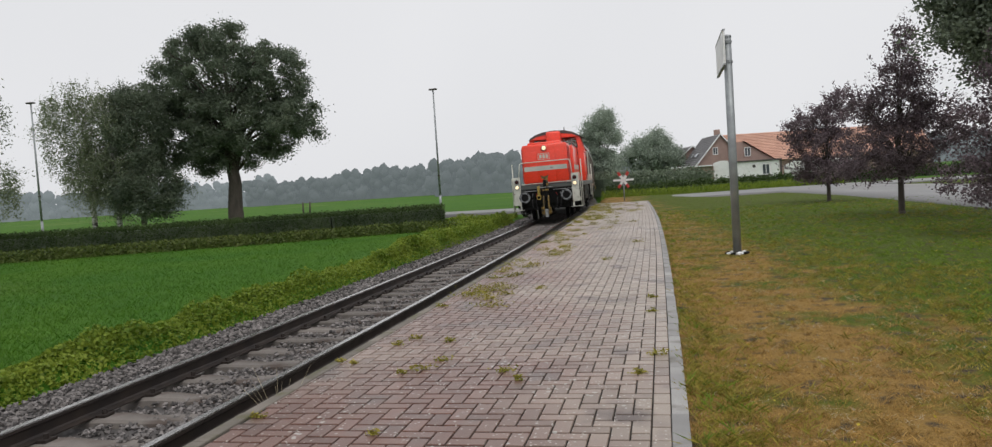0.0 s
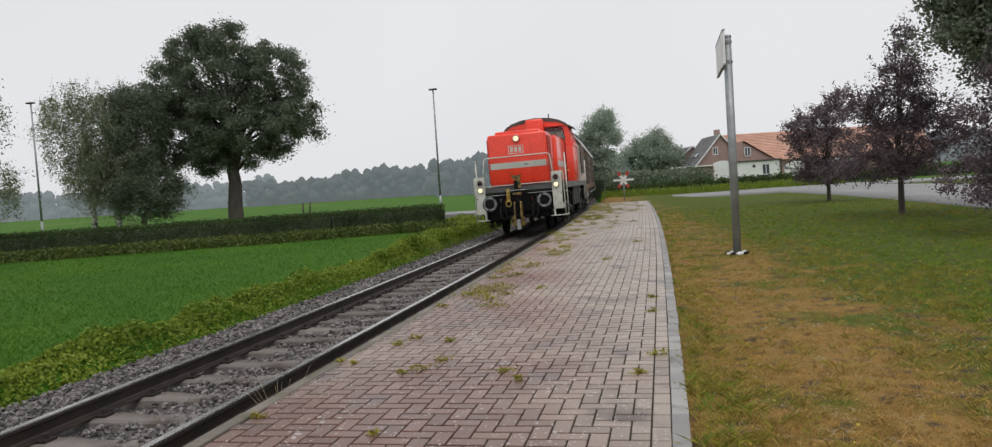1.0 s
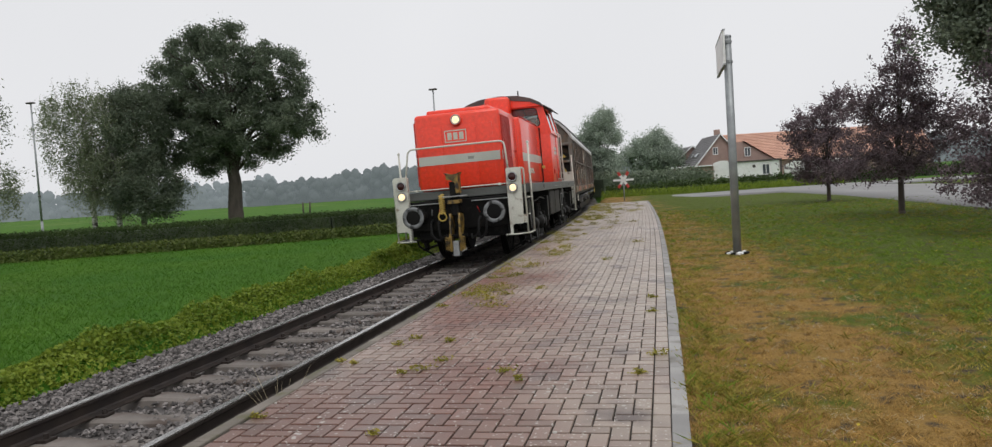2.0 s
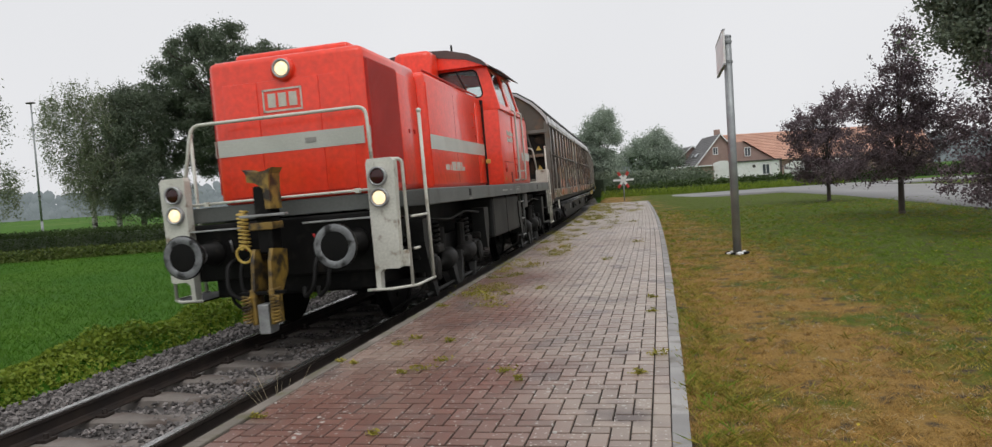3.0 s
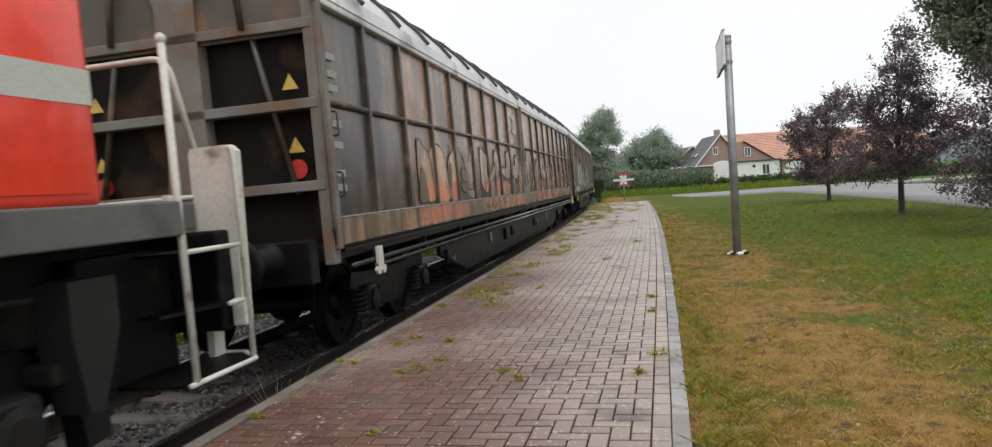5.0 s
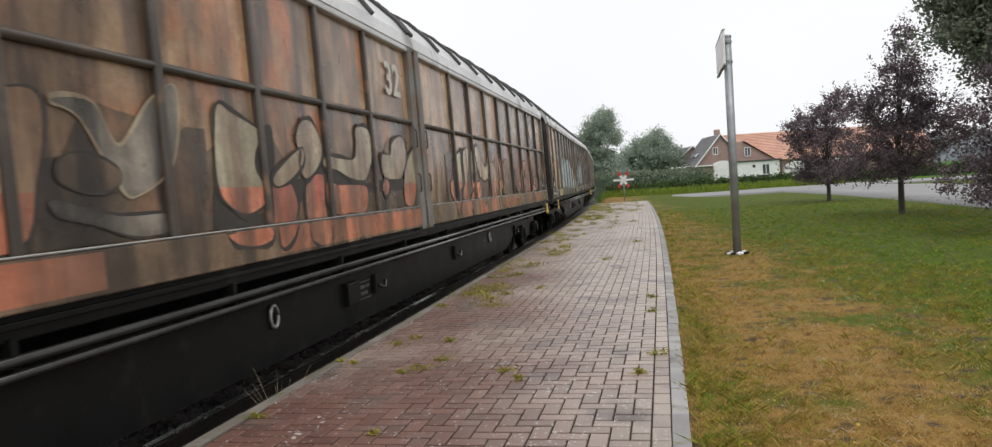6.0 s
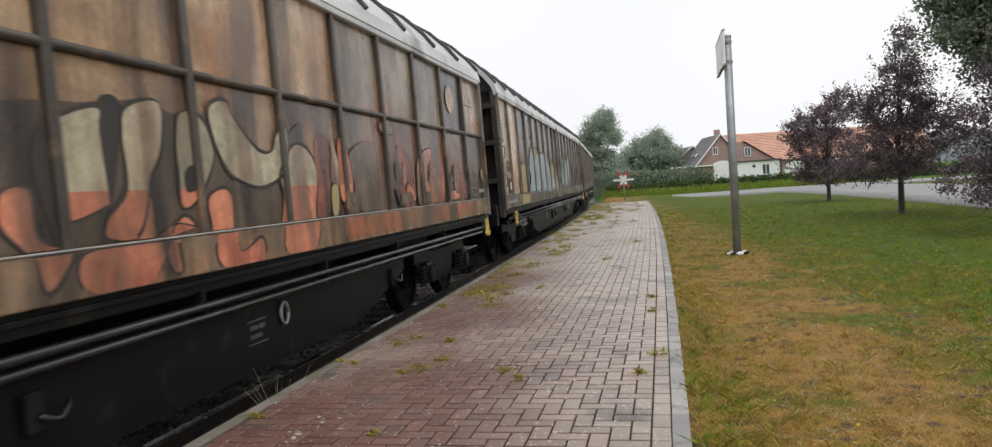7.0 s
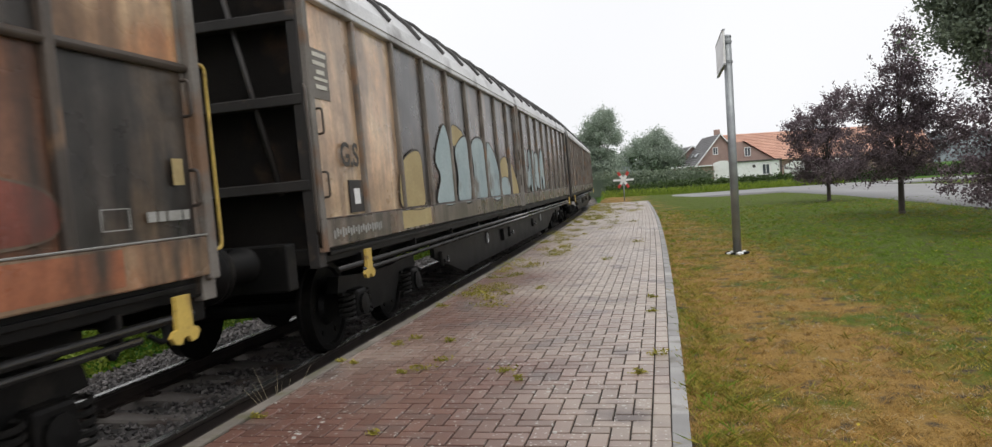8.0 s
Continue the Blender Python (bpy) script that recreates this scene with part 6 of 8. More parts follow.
SMEARS = {
    "maroon_hump": [(19.88, 1.92), (20.03, 2.01), (20.22, 2.02), (20.35, 1.93), (20.47, 1.83), (20.39, 1.41), (19.88, 1.42), (19.78, 1.54), (19.80, 1.77)],
    "rust_mass": [(18.34, 2.11), (18.46, 2.07), (18.61, 2.04), (18.74, 2.09), (18.89, 2.06), (19.13, 1.89), (19.18, 1.81), (19.11, 1.40), (18.64, 1.40), (18.48, 1.60), (18.26, 1.54)],
    "tan_wave": [(19.34, 1.90), (19.59, 2.04), (19.59, 1.88), (19.55, 1.60), (19.58, 1.41), (19.27, 1.40), (19.28, 1.65)],
    "orange_cup": [(19.59, 2.04), (19.75, 2.08), (19.96, 2.09), (19.89, 1.97), (19.75, 1.86), (19.70, 1.69), (19.82, 1.54), (19.65, 1.50), (19.57, 1.60), (19.57, 1.84)],
    "arch_brown": [(19.77, 1.72), (19.95, 1.83), (20.18, 1.82), (20.30, 1.69), (20.26, 1.50), (19.89, 1.47), (19.78, 1.57)],
    "dark_block": [(18.55, 1.88), (18.73, 1.87), (18.71, 1.73), (18.54, 1.71)],
    "cream_drop": [(18.83, 1.89), (18.90, 1.84), (18.87, 1.72), (18.79, 1.62), (18.75, 1.68), (18.78, 1.80)],
    "red_foot": [(18.92, 1.66), (19.08, 1.59), (19.14, 1.50), (19.12, 1.44), (18.86, 1.48), (18.86, 1.58)],
    "grey_foot": [(18.67, 1.53), (18.98, 1.53), (19.06, 1.45), (18.67, 1.42)],
    "teal_foot": [(19.61, 1.52), (19.82, 1.54), (19.92, 1.41), (19.61, 1.41)],
    "red_slab": [(20.86, 1.77), (21.48, 1.71), (21.72, 1.61), (21.68, 1.44), (21.17, 1.41), (20.76, 1.42)],
    "dark_window": [(20.98, 1.87), (21.21, 1.87), (21.16, 1.54), (20.97, 1.53)],
    "salmon_base": [(20.63, 1.50), (20.94, 1.53), (21.18, 1.47), (21.10, 1.42), (20.62, 1.41)],
    "rust_cloud": [(16.58, 2.07), (16.78, 2.10), (16.82, 1.90), (16.72, 1.41), (16.50, 1.39), (16.45, 1.60), (16.52, 1.84)],
    "orange_lean": [(17.02, 2.07), (17.17, 2.06), (17.29, 1.72), (17.20, 1.52), (16.99, 1.53), (16.99, 1.83)],
    "pale_lean": [(16.89, 2.08), (16.96, 1.94), (17.06, 1.77), (16.99, 1.66), (16.82, 1.69), (16.84, 1.90)],
    "olive_hump": [(17.28, 1.95), (17.66, 2.08), (17.94, 2.05), (17.98, 1.78), (17.90, 1.39), (17.40, 1.42), (17.34, 1.69)],
    "ochre_step": [(16.80, 1.64), (16.93, 1.64), (16.89, 1.41), (16.77, 1.40)],
    "dark_step": [(17.11, 1.56), (17.40, 1.57), (17.37, 1.41), (17.09, 1.41)],
    "red_bar": [(18.18, 2.32), (18.52, 2.30), (18.52, 2.22), (18.18, 2.22)],
}
BLUE_PIECE = {
    "yellow_cloud": [(3.45, 1.88), (3.85, 2.03), (4.2, 2.02), (4.25, 1.73), (4.2, 1.37), (3.4, 1.37), (3.3, 1.58)],
    "blue_spike": [(4.9, 1.99), (5.4, 2.45), (5.65, 2.35), (5.75, 2.01), (5.75, 1.39), (4.85, 1.39), (5.1, 1.73)],
    "ochre_cap": [(5.95, 2.49), (6.4, 2.47), (6.6, 2.38), (6.25, 2.27), (5.95, 2.20)],
    "blue_bar": [(6.05, 2.16), (6.75, 2.36), (6.85, 1.93), (6.8, 1.39), (6.05, 1.39), (6.1, 1.77)],
    "blue_stem": [(7.15, 2.25), (7.6, 2.39), (8.05, 2.30), (8.1, 1.73), (8.1, 1.39), (7.15, 1.39), (7.2, 1.83)],
    "blue_wedge": [(8.4, 2.31), (8.9, 2.21), (9.3, 1.85), (9.3, 1.39), (8.4, 1.39)],
    "ochre_dab": [(9.6, 2.04), (10.2, 2.12), (10.3, 1.73), (9.6, 1.73)],
    "blue_foot": [(9.6, 1.70), (10.3, 1.68), (10.4, 1.39), (9.6, 1.38)],
    "ochre_tail": [(10.75, 2.00), (11.2, 1.73), (11.45, 1.39), (10.7, 1.39)],
}


def sprayed(wagon, shapes, names, top, low, outline, line=0.03, coat=0):
    """Several shapes in the same paints; each lies a coat higher than the one before it."""
    for i, nm in enumerate(names.split()):
        spray(wagon, shapes[nm], top, low, outline, line, lift=0.002 * coat + 0.0002 * i)


def sprayed_ground(s0, s1, seed):
    """A dark cloud of paint behind the letters."""
    rg, n = random.Random(seed), 9
    top = [(s0 + (s1 - s0) * i / n, 2.02 + rg.uniform(-0.22, 0.2)) for i in range(n + 1)]
    low = [(s1 - (s1 - s0) * i / n, 1.38) for i in range(n + 1)]
    bm = bmesh.new()
    bm.faces.new([bm.verts.new((-a, WALL_L - 0.0005, b)) for a, b in top + low])
    bmesh.ops.triangulate(bm, faces=bm.faces)
    part("spray_ground", bm, G_BROWN, WAGON_1)


sprayed_ground(5.3, 7.2, 2)
sprayed_ground(7.2, 9.2, 3)
sprayed_ground(9.2, 11.6, 4)
sprayed_ground(13.1, 16.7, 5)
sprayed(WAGON_1, ARCHES, "left_field second_field third_field", M_PANEL, G_SALMON, G_DARK, 0.02)
sprayed(WAGON_1, ARCHES, "vee", G_GREY, G_GREY, G_CREAM, 0.02, coat=1)
sprayed(WAGON_1, ARCHES, "first_bow drop_hole loop", G_BROWN, G_BROWN, G_DARK, 0.015, coat=2)
sprayed(WAGON_1, ARCHES, "slant_leg", G_CREAM, G_GREY, G_DARK, 0.015, coat=2)
sprayed(WAGON_1, BUBBLES, "shade_a shade_b shade_c", G_DARK, G_DARK, G_DARK, 0.01)
sprayed(WAGON_1, BUBBLES, "low_red left_leg right_leg hook_foot dot", G_SALMON, G_SALMON, G_DARK, coat=1)
sprayed(WAGON_1, BUBBLES, "big_u round_head arm hook small_hook column", G_CREAM, G_SALMON, G_DARK, coat=2)
sprayed(WAGON_1, SMALL, "gap_shade gap_dark", G_DARK, G_DARK, G_DARK, 0.01)
sprayed(WAGON_1, SMALL, "block_f tall_i bean wave last_drop", G_CREAM, G_SALMON, G_DARK, 0.022, coat=1)
sprayed(WAGON_1, SMALL, "foot_a foot_b foot_c", G_SALMON, G_SALMON, G_DARK, 0.02, coat=2)
sprayed(WAGON_1, SMALL, "bean_hole", G_DARK, G_DARK, G_DARK, 0.01, coat=3)
sprayed(WAGON_1, SMEARS, "rust_cloud rust_mass maroon_hump red_slab", G_MAROON, G_MAROON, G_BROWN, 0.012)
sprayed(WAGON_1, SMEARS, "olive_hump arch_brown", G_BROWN, G_BROWN, G_MAROON, 0.012, coat=1)
sprayed(WAGON_1, SMEARS, "tan_wave pale_lean cream_drop", M_PANELLOW, M_PANELLOW, G_BROWN, 0.01, coat=2)
sprayed(WAGON_1, SMEARS, "orange_cup orange_lean red_foot salmon_base red_bar", M_RUSTSILL, G_SALMON, G_DARK, 0.01, coat=3)
sprayed(WAGON_1, SMEARS, "dark_block grey_foot teal_foot dark_window dark_step", G_BROWN, G_BROWN, G_MAROON, 0.01, coat=4)
sprayed(WAGON_1, SMEARS, "ochre_step", G_OCHRE, G_OCHRE, G_BROWN, 0.01, coat=4)
for s0, s1, mm in ((3.4, 6.1, G_SALMON), (6.1, 7.25, M_SILL), (8.0, 11.7, G_SALMON), (11.9, 13.2, M_SILL), (16.9, 18.6, M_RUSTSILL), (18.6, 19.6, M_SILL), (19.6, 20.6, M_RUSTSILL), (20.6, 22.1, M_RUSTSILL)):
    one("primer_patch", WAGON_1, mm, s0, s1, 1.3602, 1.3612, 1.14, 1.34)
sprayed(WAGON_2, BLUE_PIECE, "yellow_cloud ochre_cap ochre_dab ochre_tail", G_OCHRE, G_OCHRE, G_DARK, 0.02)
sprayed(WAGON_2, BLUE_PIECE, "blue_spike blue_bar blue_stem blue_wedge blue_foot", G_BLUE, G_BLUE, G_DARK, 0.02, coat=1)
one("primer_patch", WAGON_2, G_OCHRE, 3.2, 4.35, 1.3602, 1.3612, 1.14, 1.34)
graffiti(WAGON_2, 12.6, 1.42, "uhoa", 0.95, 0.95, G_BLUE, None, G_DARK)


def on_wall(s, z, l):
    """Pose for lettering that faces the platform."""
    return Matrix.Translation((-s, l, z)) @ Euler((radians(90), 0, radians(180))).to_matrix().to_4x4()


lettering("painted_number", "32", 0.52, M_LETTER, WAGON_1, on_wall(11.05, 2.84, WALL_L + 0.02), "pale painted number 32")
bm = bmesh.new()
lathe(bm, [(0.0, 0.2), (0.003, 0.2), (0.004, 0.0)], (-21.1, WALL_L + 0.004, 2.86), (0, 1, 0), 24)
part("painted_emblem", bm, M_PANEL, WAGON_1, "faded round tan emblem")
bars("faded_lettering", WAGON_1, M_PANELTAN, 21.75, 22.5, 2.86, 3.0, WALL_L + 0.006, "faded lettering as plain bars", [(0.17 * i, 0.17 * i + 0.12, 0, 1) for i in range(6)])
lettering("sprayed_initials", "G.S", 0.31, G_DARK, WAGON_2, on_wall(1.84, 1.93, WALL_L + 0.02), "dark sprayed initials")
for wg, s, z, wd, ht, mm, lb in ((WAGON_1, 22.0, 1.5, 0.22, 0.12, M_DULLMARK, "outlined empty label field"),):
    bars("label_field", wg, mm, s, s + wd, z - ht / 2, z + ht / 2, WALL_L + 0.012, lb, [(0, 1, 0, 0.05), (0, 1, 0.95, 1), (0, 0.03, 0, 1), (0.97, 1, 0, 1)])
bars("marking", WAGON_1, M_DULLMARK, 22.36, 22.74, 1.47, 1.53, WALL_L + 0.012, "pale lettering as plain bars", [(0, 0.2, 0, 1), (0.25, 0.42, 0, 1), (0.47, 0.8, 0, 1), (0.85, 1, 0, 1)])
bars("label_plate", WAGON_1, G_OCHRE, 22.62, 22.72, 1.68, 1.84, WALL_L + 0.014, "small yellowed label", [(0, 1, 0, 1)])
one("label_holder", WAGON_2, M_POSTDARK, 1.80, 2.14, 1.31, 1.326, 1.39, 1.70, 0.003, "dark label holder")
bars("label_paper", WAGON_2, M_WHITE, 1.90, 2.04, 1.47, 1.62, 1.3265, "white paper label", [(0, 1, 0, 1)])
one("marking_field", WAGON_2, M_ENDPOST, 1.20, 1.56, 1.316, 1.322, 2.42, 2.86, 0.0, "pale grey data field")
bars("marking", WAGON_2, M_LETTER, 1.24, 1.52, 2.45, 2.83, 1.3225, "pale lettering as plain bars", [(0, 1, 0.9, 1), (0, 0.9, 0.7, 0.8), (0.2, 0.8, 0.5, 0.6), (0, 1, 0.35, 0.42), (0.1, 0.9, 0.15, 0.25)])
bars("marking", WAGON_1, M_DULLMARK, 1.07, 1.32, 1.6, 2.9, WALL_L + 0.012, "column of pale lettering as plain bars", [(0.1, 0.9, a, a + 0.05) for a in (0.0, 0.1, 0.3, 0.45, 0.7, 0.8, 0.92)])
bars("sprayed_scrawl", WAGON_2, M_DULLMARK, 1.25, 2.5, 1.15, 1.3, 1.363, "pale scrawl along the sill", [(0.05 * i, 0.05 * i + 0.03, 0.2 + 0.1 * (i % 3), 0.7 + 0.1 * (i % 2)) for i in range(20)])

CARS = [(LOCO, 0.0, 13.76, 6.8), (WAGON_1, 13.86, 23.47, 17.3), (WAGON_2, 37.33, 22.63, 17.3), (WAGON_3, 59.96, 22.7, 17.3)]

# ---- plants ----
def quads(name, v, material, parent=None, label=""):
    """A mesh of loose quads from an array (n, 4, 3)."""
    n = len(v)
    me = bpy.data.meshes.new(name)
    me.vertices.add(n * 4)
    me.vertices.foreach_set("co", np.ascontiguousarray(v, dtype=np.float32).ravel())
    me.loops.add(n * 4)
    me.loops.foreach_set("vertex_index", np.arange(n * 4, dtype=np.int32))
    me.polygons.add(n)
    me.polygons.foreach_set("loop_start", np.arange(0, n * 4, 4, dtype=np.int32))
    me.materials.append(material)
    me.update(calc_edges=True)
    ob = new(name, me)
    if parent:
        ob.parent = parent
    if label:
        ob["label"] = label
    return ob


def leaves_at(p, size, rg, flat=0.0, aspect=0.55):
    """A pointed leaf at each place p (n, 3): a quad with its long axis at random, lying flatter as flat grows."""
    n = len(p)
    a = rg.normal(size=(n, 3))
    a[:, 2] *= 1 - 0.7 * flat
    a /= np.linalg.norm(a, axis=1, keepdims=True)
    b = rg.normal(size=(n, 3))
    b -= (b * a).sum(1, keepdims=True) * a
    b /= np.linalg.norm(b, axis=1, keepdims=True)
    s = size * rg.uniform(0.6, 1.3, size=(n, 1))
    v = np.stack([p - a * s, p + b * s * aspect - a * s * 0.1, p + a * s, p - b * s * aspect + a * s * 0.1], axis=1)
    return v


def tree(name, label, base, height, trunk_r, lobes, clumps, per_clump, clump_r, leaf, lmat, bark, seed, group="", lean=(0, 0), fork=0.3, flat=0.3, droop=0.0, shoots=0, reach=1.25):
    """A tapered trunk with limbs to the clumps, and a crown of small leaves. lobes: rows of centre (relative to the base) and radii."""
    rg, pr = np.random.RandomState(seed), random.Random(seed)
    t = empty(name)
    tagged(t, label, "tree", group)
    t.location = base
    top = Vector((lean[0], lean[1], height * 0.8))
    bm = bmesh.new()
    pts = [Vector((top.x * k / 7 + 0.02 * height * math.sin(1.7 * k + seed) * (k > 1) * 0.35, top.y * k / 7 + 0.02 * height * math.cos(1.3 * k + seed) * (k > 1) * 0.35, top.z * k / 7)) for k in range(8)]
    pts[0].z = -0.15
    tube(bm, pts[:1] + [pts[0].lerp(pts[1], 0.15)] + pts[1:], trunk_r * 1.0, 10, trunk_r * 0.12)
    tube(bm, [Vector((0, 0, -0.15)), Vector((0, 0, trunk_r * 1.2))], trunk_r * 1.45, 10, trunk_r * 0.9)
    centres = []
    weights = np.array([l[1][0] * l[1][1] * l[1][2] for l in lobes]) ** 0.66
    weights /= weights.sum()
    for c in range(clumps):
        (cx, cy, cz), (ax, ay, az) = lobes[rg.choice(len(lobes), p=weights)]
        d = rg.normal(size=3)
        d /= np.linalg.norm(d)
        r = rg.uniform(0.25, 1.0) ** 0.5
        centres.append((cx + d[0] * ax * r, cy + d[1] * ay * r, cz + d[2] * az * r))
    for c in centres[:: max(1, clumps // 60)]:
        c = Vector(c)
        if c.z < 0.45 * height:
            continue
        f = max(fork * 0.6, pr.uniform(fork, 0.85) * min(1.0, max(0.35, c.z / (height * 0.8))))
        i = min(6, int(f * 7))
        a = pts[i].lerp(pts[i + 1], f * 7 - i)
        mid = a.lerp(c, 0.5) + Vector((0, 0, 0.06 * (c - a).length))
        tube(bm, [a, mid, c], trunk_r * (0.26 - 0.16 * f), 5, trunk_r * 0.03)
    # thin shoots that stand out of the crown, each with its own leaves
    tips = []
    for _ in range(shoots):
        (cx, cy, cz), (ax, ay, az) = lobes[rg.choice(len(lobes), p=weights)]
        d = rg.normal(size=3)
        d[2] = abs(d[2]) * 0.9 + 0.15
        d /= np.linalg.norm(d)
        a = Vector((cx + d[0] * ax * 0.6, cy + d[1] * ay * 0.6, cz + d[2] * az * 0.6))
        k = rg.uniform(0.95, reach)
        b = Vector((cx + d[0] * ax * k, cy + d[1] * ay * k, cz + d[2] * az * k + 0.10 * height * (reach - 1.0) * rg.uniform(0, 1)))
        tube(bm, [a, a.lerp(b, 0.55) + Vector((0, 0, -0.02 * height)), b], trunk_r * 0.06, 4, trunk_r * 0.02)
        tips += [tuple(a.lerp(b, u) + Vector((0, 0, -0.08 * height * u * (1 - u)))) for u in rg.uniform(0.2, 1.0, 34)]
    part("trunk", bm, bark, t, "", True)
    cs = np.array(centres)
    p = np.repeat(cs, per_clump, axis=0)
    k = rg.uniform(0.55, 1.35, size=(clumps, 1)).repeat(per_clump, axis=0)
    p = p + rg.normal(size=p.shape) * clump_r * k * np.array([1, 1, 0.7])
    if tips:
        tp = np.array(tips)
        p = np.concatenate([p, tp + rg.normal(size=tp.shape) * clump_r * 0.4])
    if droop:
        p[:, 2] -= droop * rg.uniform(0, 1, size=len(p)) ** 2
    p[:, 2] = np.maximum(p[:, 2], 0.25)
    quads("crown", leaves_at(p, leaf, rg, flat), lmat, t)
    return t


G_Z = -0.47
tree("oak_tree", "large dark green oak with a broad crown above the hedge", (-26.8, 43.1, G_Z), 13.6, 0.60,
     [((-0.6, 0, 9.8), (3.3, 3.4, 2.9)), ((-4.1, 0, 9.6), (1.8, 2.2, 2.0)), ((3.2, 0, 9.5), (2.2, 2.4, 2.0)), ((3.9, 0, 6.8), (2.1, 2.4, 1.7)), ((-0.2, 0, 12.4), (1.7, 1.7, 0.95)),
      ((-3.6, 0, 6.4), (2.0, 2.2, 2.2)), ((0.2, 0, 7.0), (3.2, 3.2, 2.1)), ((5.2, 0, 6.1), (0.8, 1.0, 0.9)), ((-2.6, 0, 11.6), (1.4, 1.5, 1.0)), ((-4.6, 0, 4.9), (1.1, 1.2, 1.0)), ((2.8, 0, 4.9), (1.0, 1.0, 0.6)),
      ((0.3, 0, 5.2), (2.8, 2.6, 1.2)), ((-1.6, 0, 4.4), (1.3, 1.3, 0.7))],
     520, 310, 0.27, 0.074, L_OAK, M_BARK, 11, fork=0.5, shoots=60, reach=1.12)
BIRCHES = "birches behind the hedge"
tree("birch_tree", "grey-green birch with drooping twigs and a pale trunk", (-34.1, 39.4, G_Z), 10.4, 0.2,
     [((-0.8, 0, 6.6), (2.2, 2.2, 3.2)), ((0.2, 0, 4.2), (1.6, 1.8, 2.0)), ((-0.4, 0, 9.0), (0.8, 0.8, 1.1))], 210, 110, 0.2, 0.06, L_BIRCH, M_BIRCH, 21, BIRCHES, droop=1.2, shoots=45)
tree("birch_tree", "grey-green birch with drooping twigs and a pale trunk", (-32.6, 39.7, G_Z), 9.8, 0.2,
     [((0, 0, 5.8), (2.1, 2.1, 3.4)), ((0.2, 0, 3.2), (2.0, 2.0, 1.6)), ((0, 0, 8.6), (0.9, 0.9, 1.0))], 210, 110, 0.2, 0.06, L_BIRCH, M_BIRCH, 22, BIRCHES, droop=1.2, shoots=45)
tree("broadleaf_tree", "dark green young oak with low hanging foliage", (-31.3, 40.2, G_Z), 9.8, 0.2,
     [((0.2, 0, 6.4), (1.7, 2.0, 3.2)), ((0.6, 0, 3.2), (2.4, 2.2, 1.8)), ((-0.6, 0, 8.6), (0.9, 0.9, 1.0))], 300, 200, 0.25, 0.065, L_OAK, M_BARK, 23, droop=0.6, shoots=50)
tree("birch_tree", "pale green birch at the edge of the meadow", (-28.0, 24.6, G_Z), 9.6, 0.17,
     [((0.5, 0, 6.6), (2.0, 2.0, 3.0)), ((0.6, 0, 3.4), (2.2, 2.0, 1.6))], 170, 110, 0.17, 0.05, L_BIRCH, M_BIRCH, 24, BIRCHES, droop=1.2, shoots=50)
PURPLE = "purple-leaved trees on the lawn"
tree("purple_plum_tree", "small purple-leaved tree on the lawn beside the road", (5.5, 19.95, -0.06), 5.2, 0.085,
     [((0.0, 0, 1.7), (1.2, 1.1, 0.7)), ((0.0, 0, 2.5), (0.95, 0.9, 0.6)), ((0.15, 0, 3.25), (0.55, 0.55, 0.6)), ((0.22, 0, 4.0), (0.22, 0.22, 0.6)), ((-0.4, 0, 1.15), (0.9, 0.9, 0.35)), ((0.8, 0.2, 2.0), (0.7, 0.7, 0.7)), ((-0.75, 0, 2.7), (0.35, 0.4, 0.4))],
     250, 85, 0.12, 0.034, L_PURPLE, M_BARK, 31, PURPLE, fork=0.3, shoots=170, reach=1.6)
tree("purple_plum_tree", "small purple-leaved tree on the lawn beside the road", (5.6, 28.85, -0.06), 4.3, 0.085,
     [((-0.1, 0, 1.9), (1.3, 1.2, 0.8)), ((0.2, 0, 2.9), (0.8, 0.8, 0.65)), ((-0.9, 0, 2.7), (0.5, 0.5, 0.5)), ((0.5, 0, 3.6), (0.35, 0.35, 0.35)), ((0, 0, 1.1), (1.2, 1.2, 0.4))],
     230, 80, 0.13, 0.04, L_PURPLE, M_BARK, 32, PURPLE, fork=0.3, shoots=150, reach=1.6)
tree("purple_plum_tree", "purple-leaved tree with low branches over the lawn", (5.6, 13.6, -0.06), 3.4, 0.08,
     [((-0.15, 0, 1.6), (0.95, 0.9, 0.9)), ((-0.6, -0.1, 0.9), (0.75, 0.7, 0.45)), ((0.6, 0, 2.0), (0.9, 0.8, 0.8)), ((0.2, 0, 2.6), (0.8, 0.8, 0.6))],
     260, 110, 0.11, 0.028, L_PURPLE, M_BARK, 33, PURPLE, fork=0.25, shoots=60, reach=1.6)
tree("broadleaf_tree", "dark green tree whose branches hang over the lawn", (8.4, 16.4, -0.06), 8.5, 0.22,
     [((-1.7, -0.4, 4.0), (1.6, 1.6, 1.15)), ((-0.9, 0, 5.4), (2.6, 2.2, 1.6)), ((0.6, 0, 6.4), (2.4, 2.4, 1.8)), ((-1.6, -0.5, 3.3), (1.2, 1.2, 0.7)), ((-2.6, -0.7, 3.9), (1.0, 1.0, 1.0)), ((-2.2, -0.6, 5.0), (1.4, 1.2, 1.0))],
     420, 220, 0.2, 0.045, L_FAR, M_BARK, 34, shoots=60)
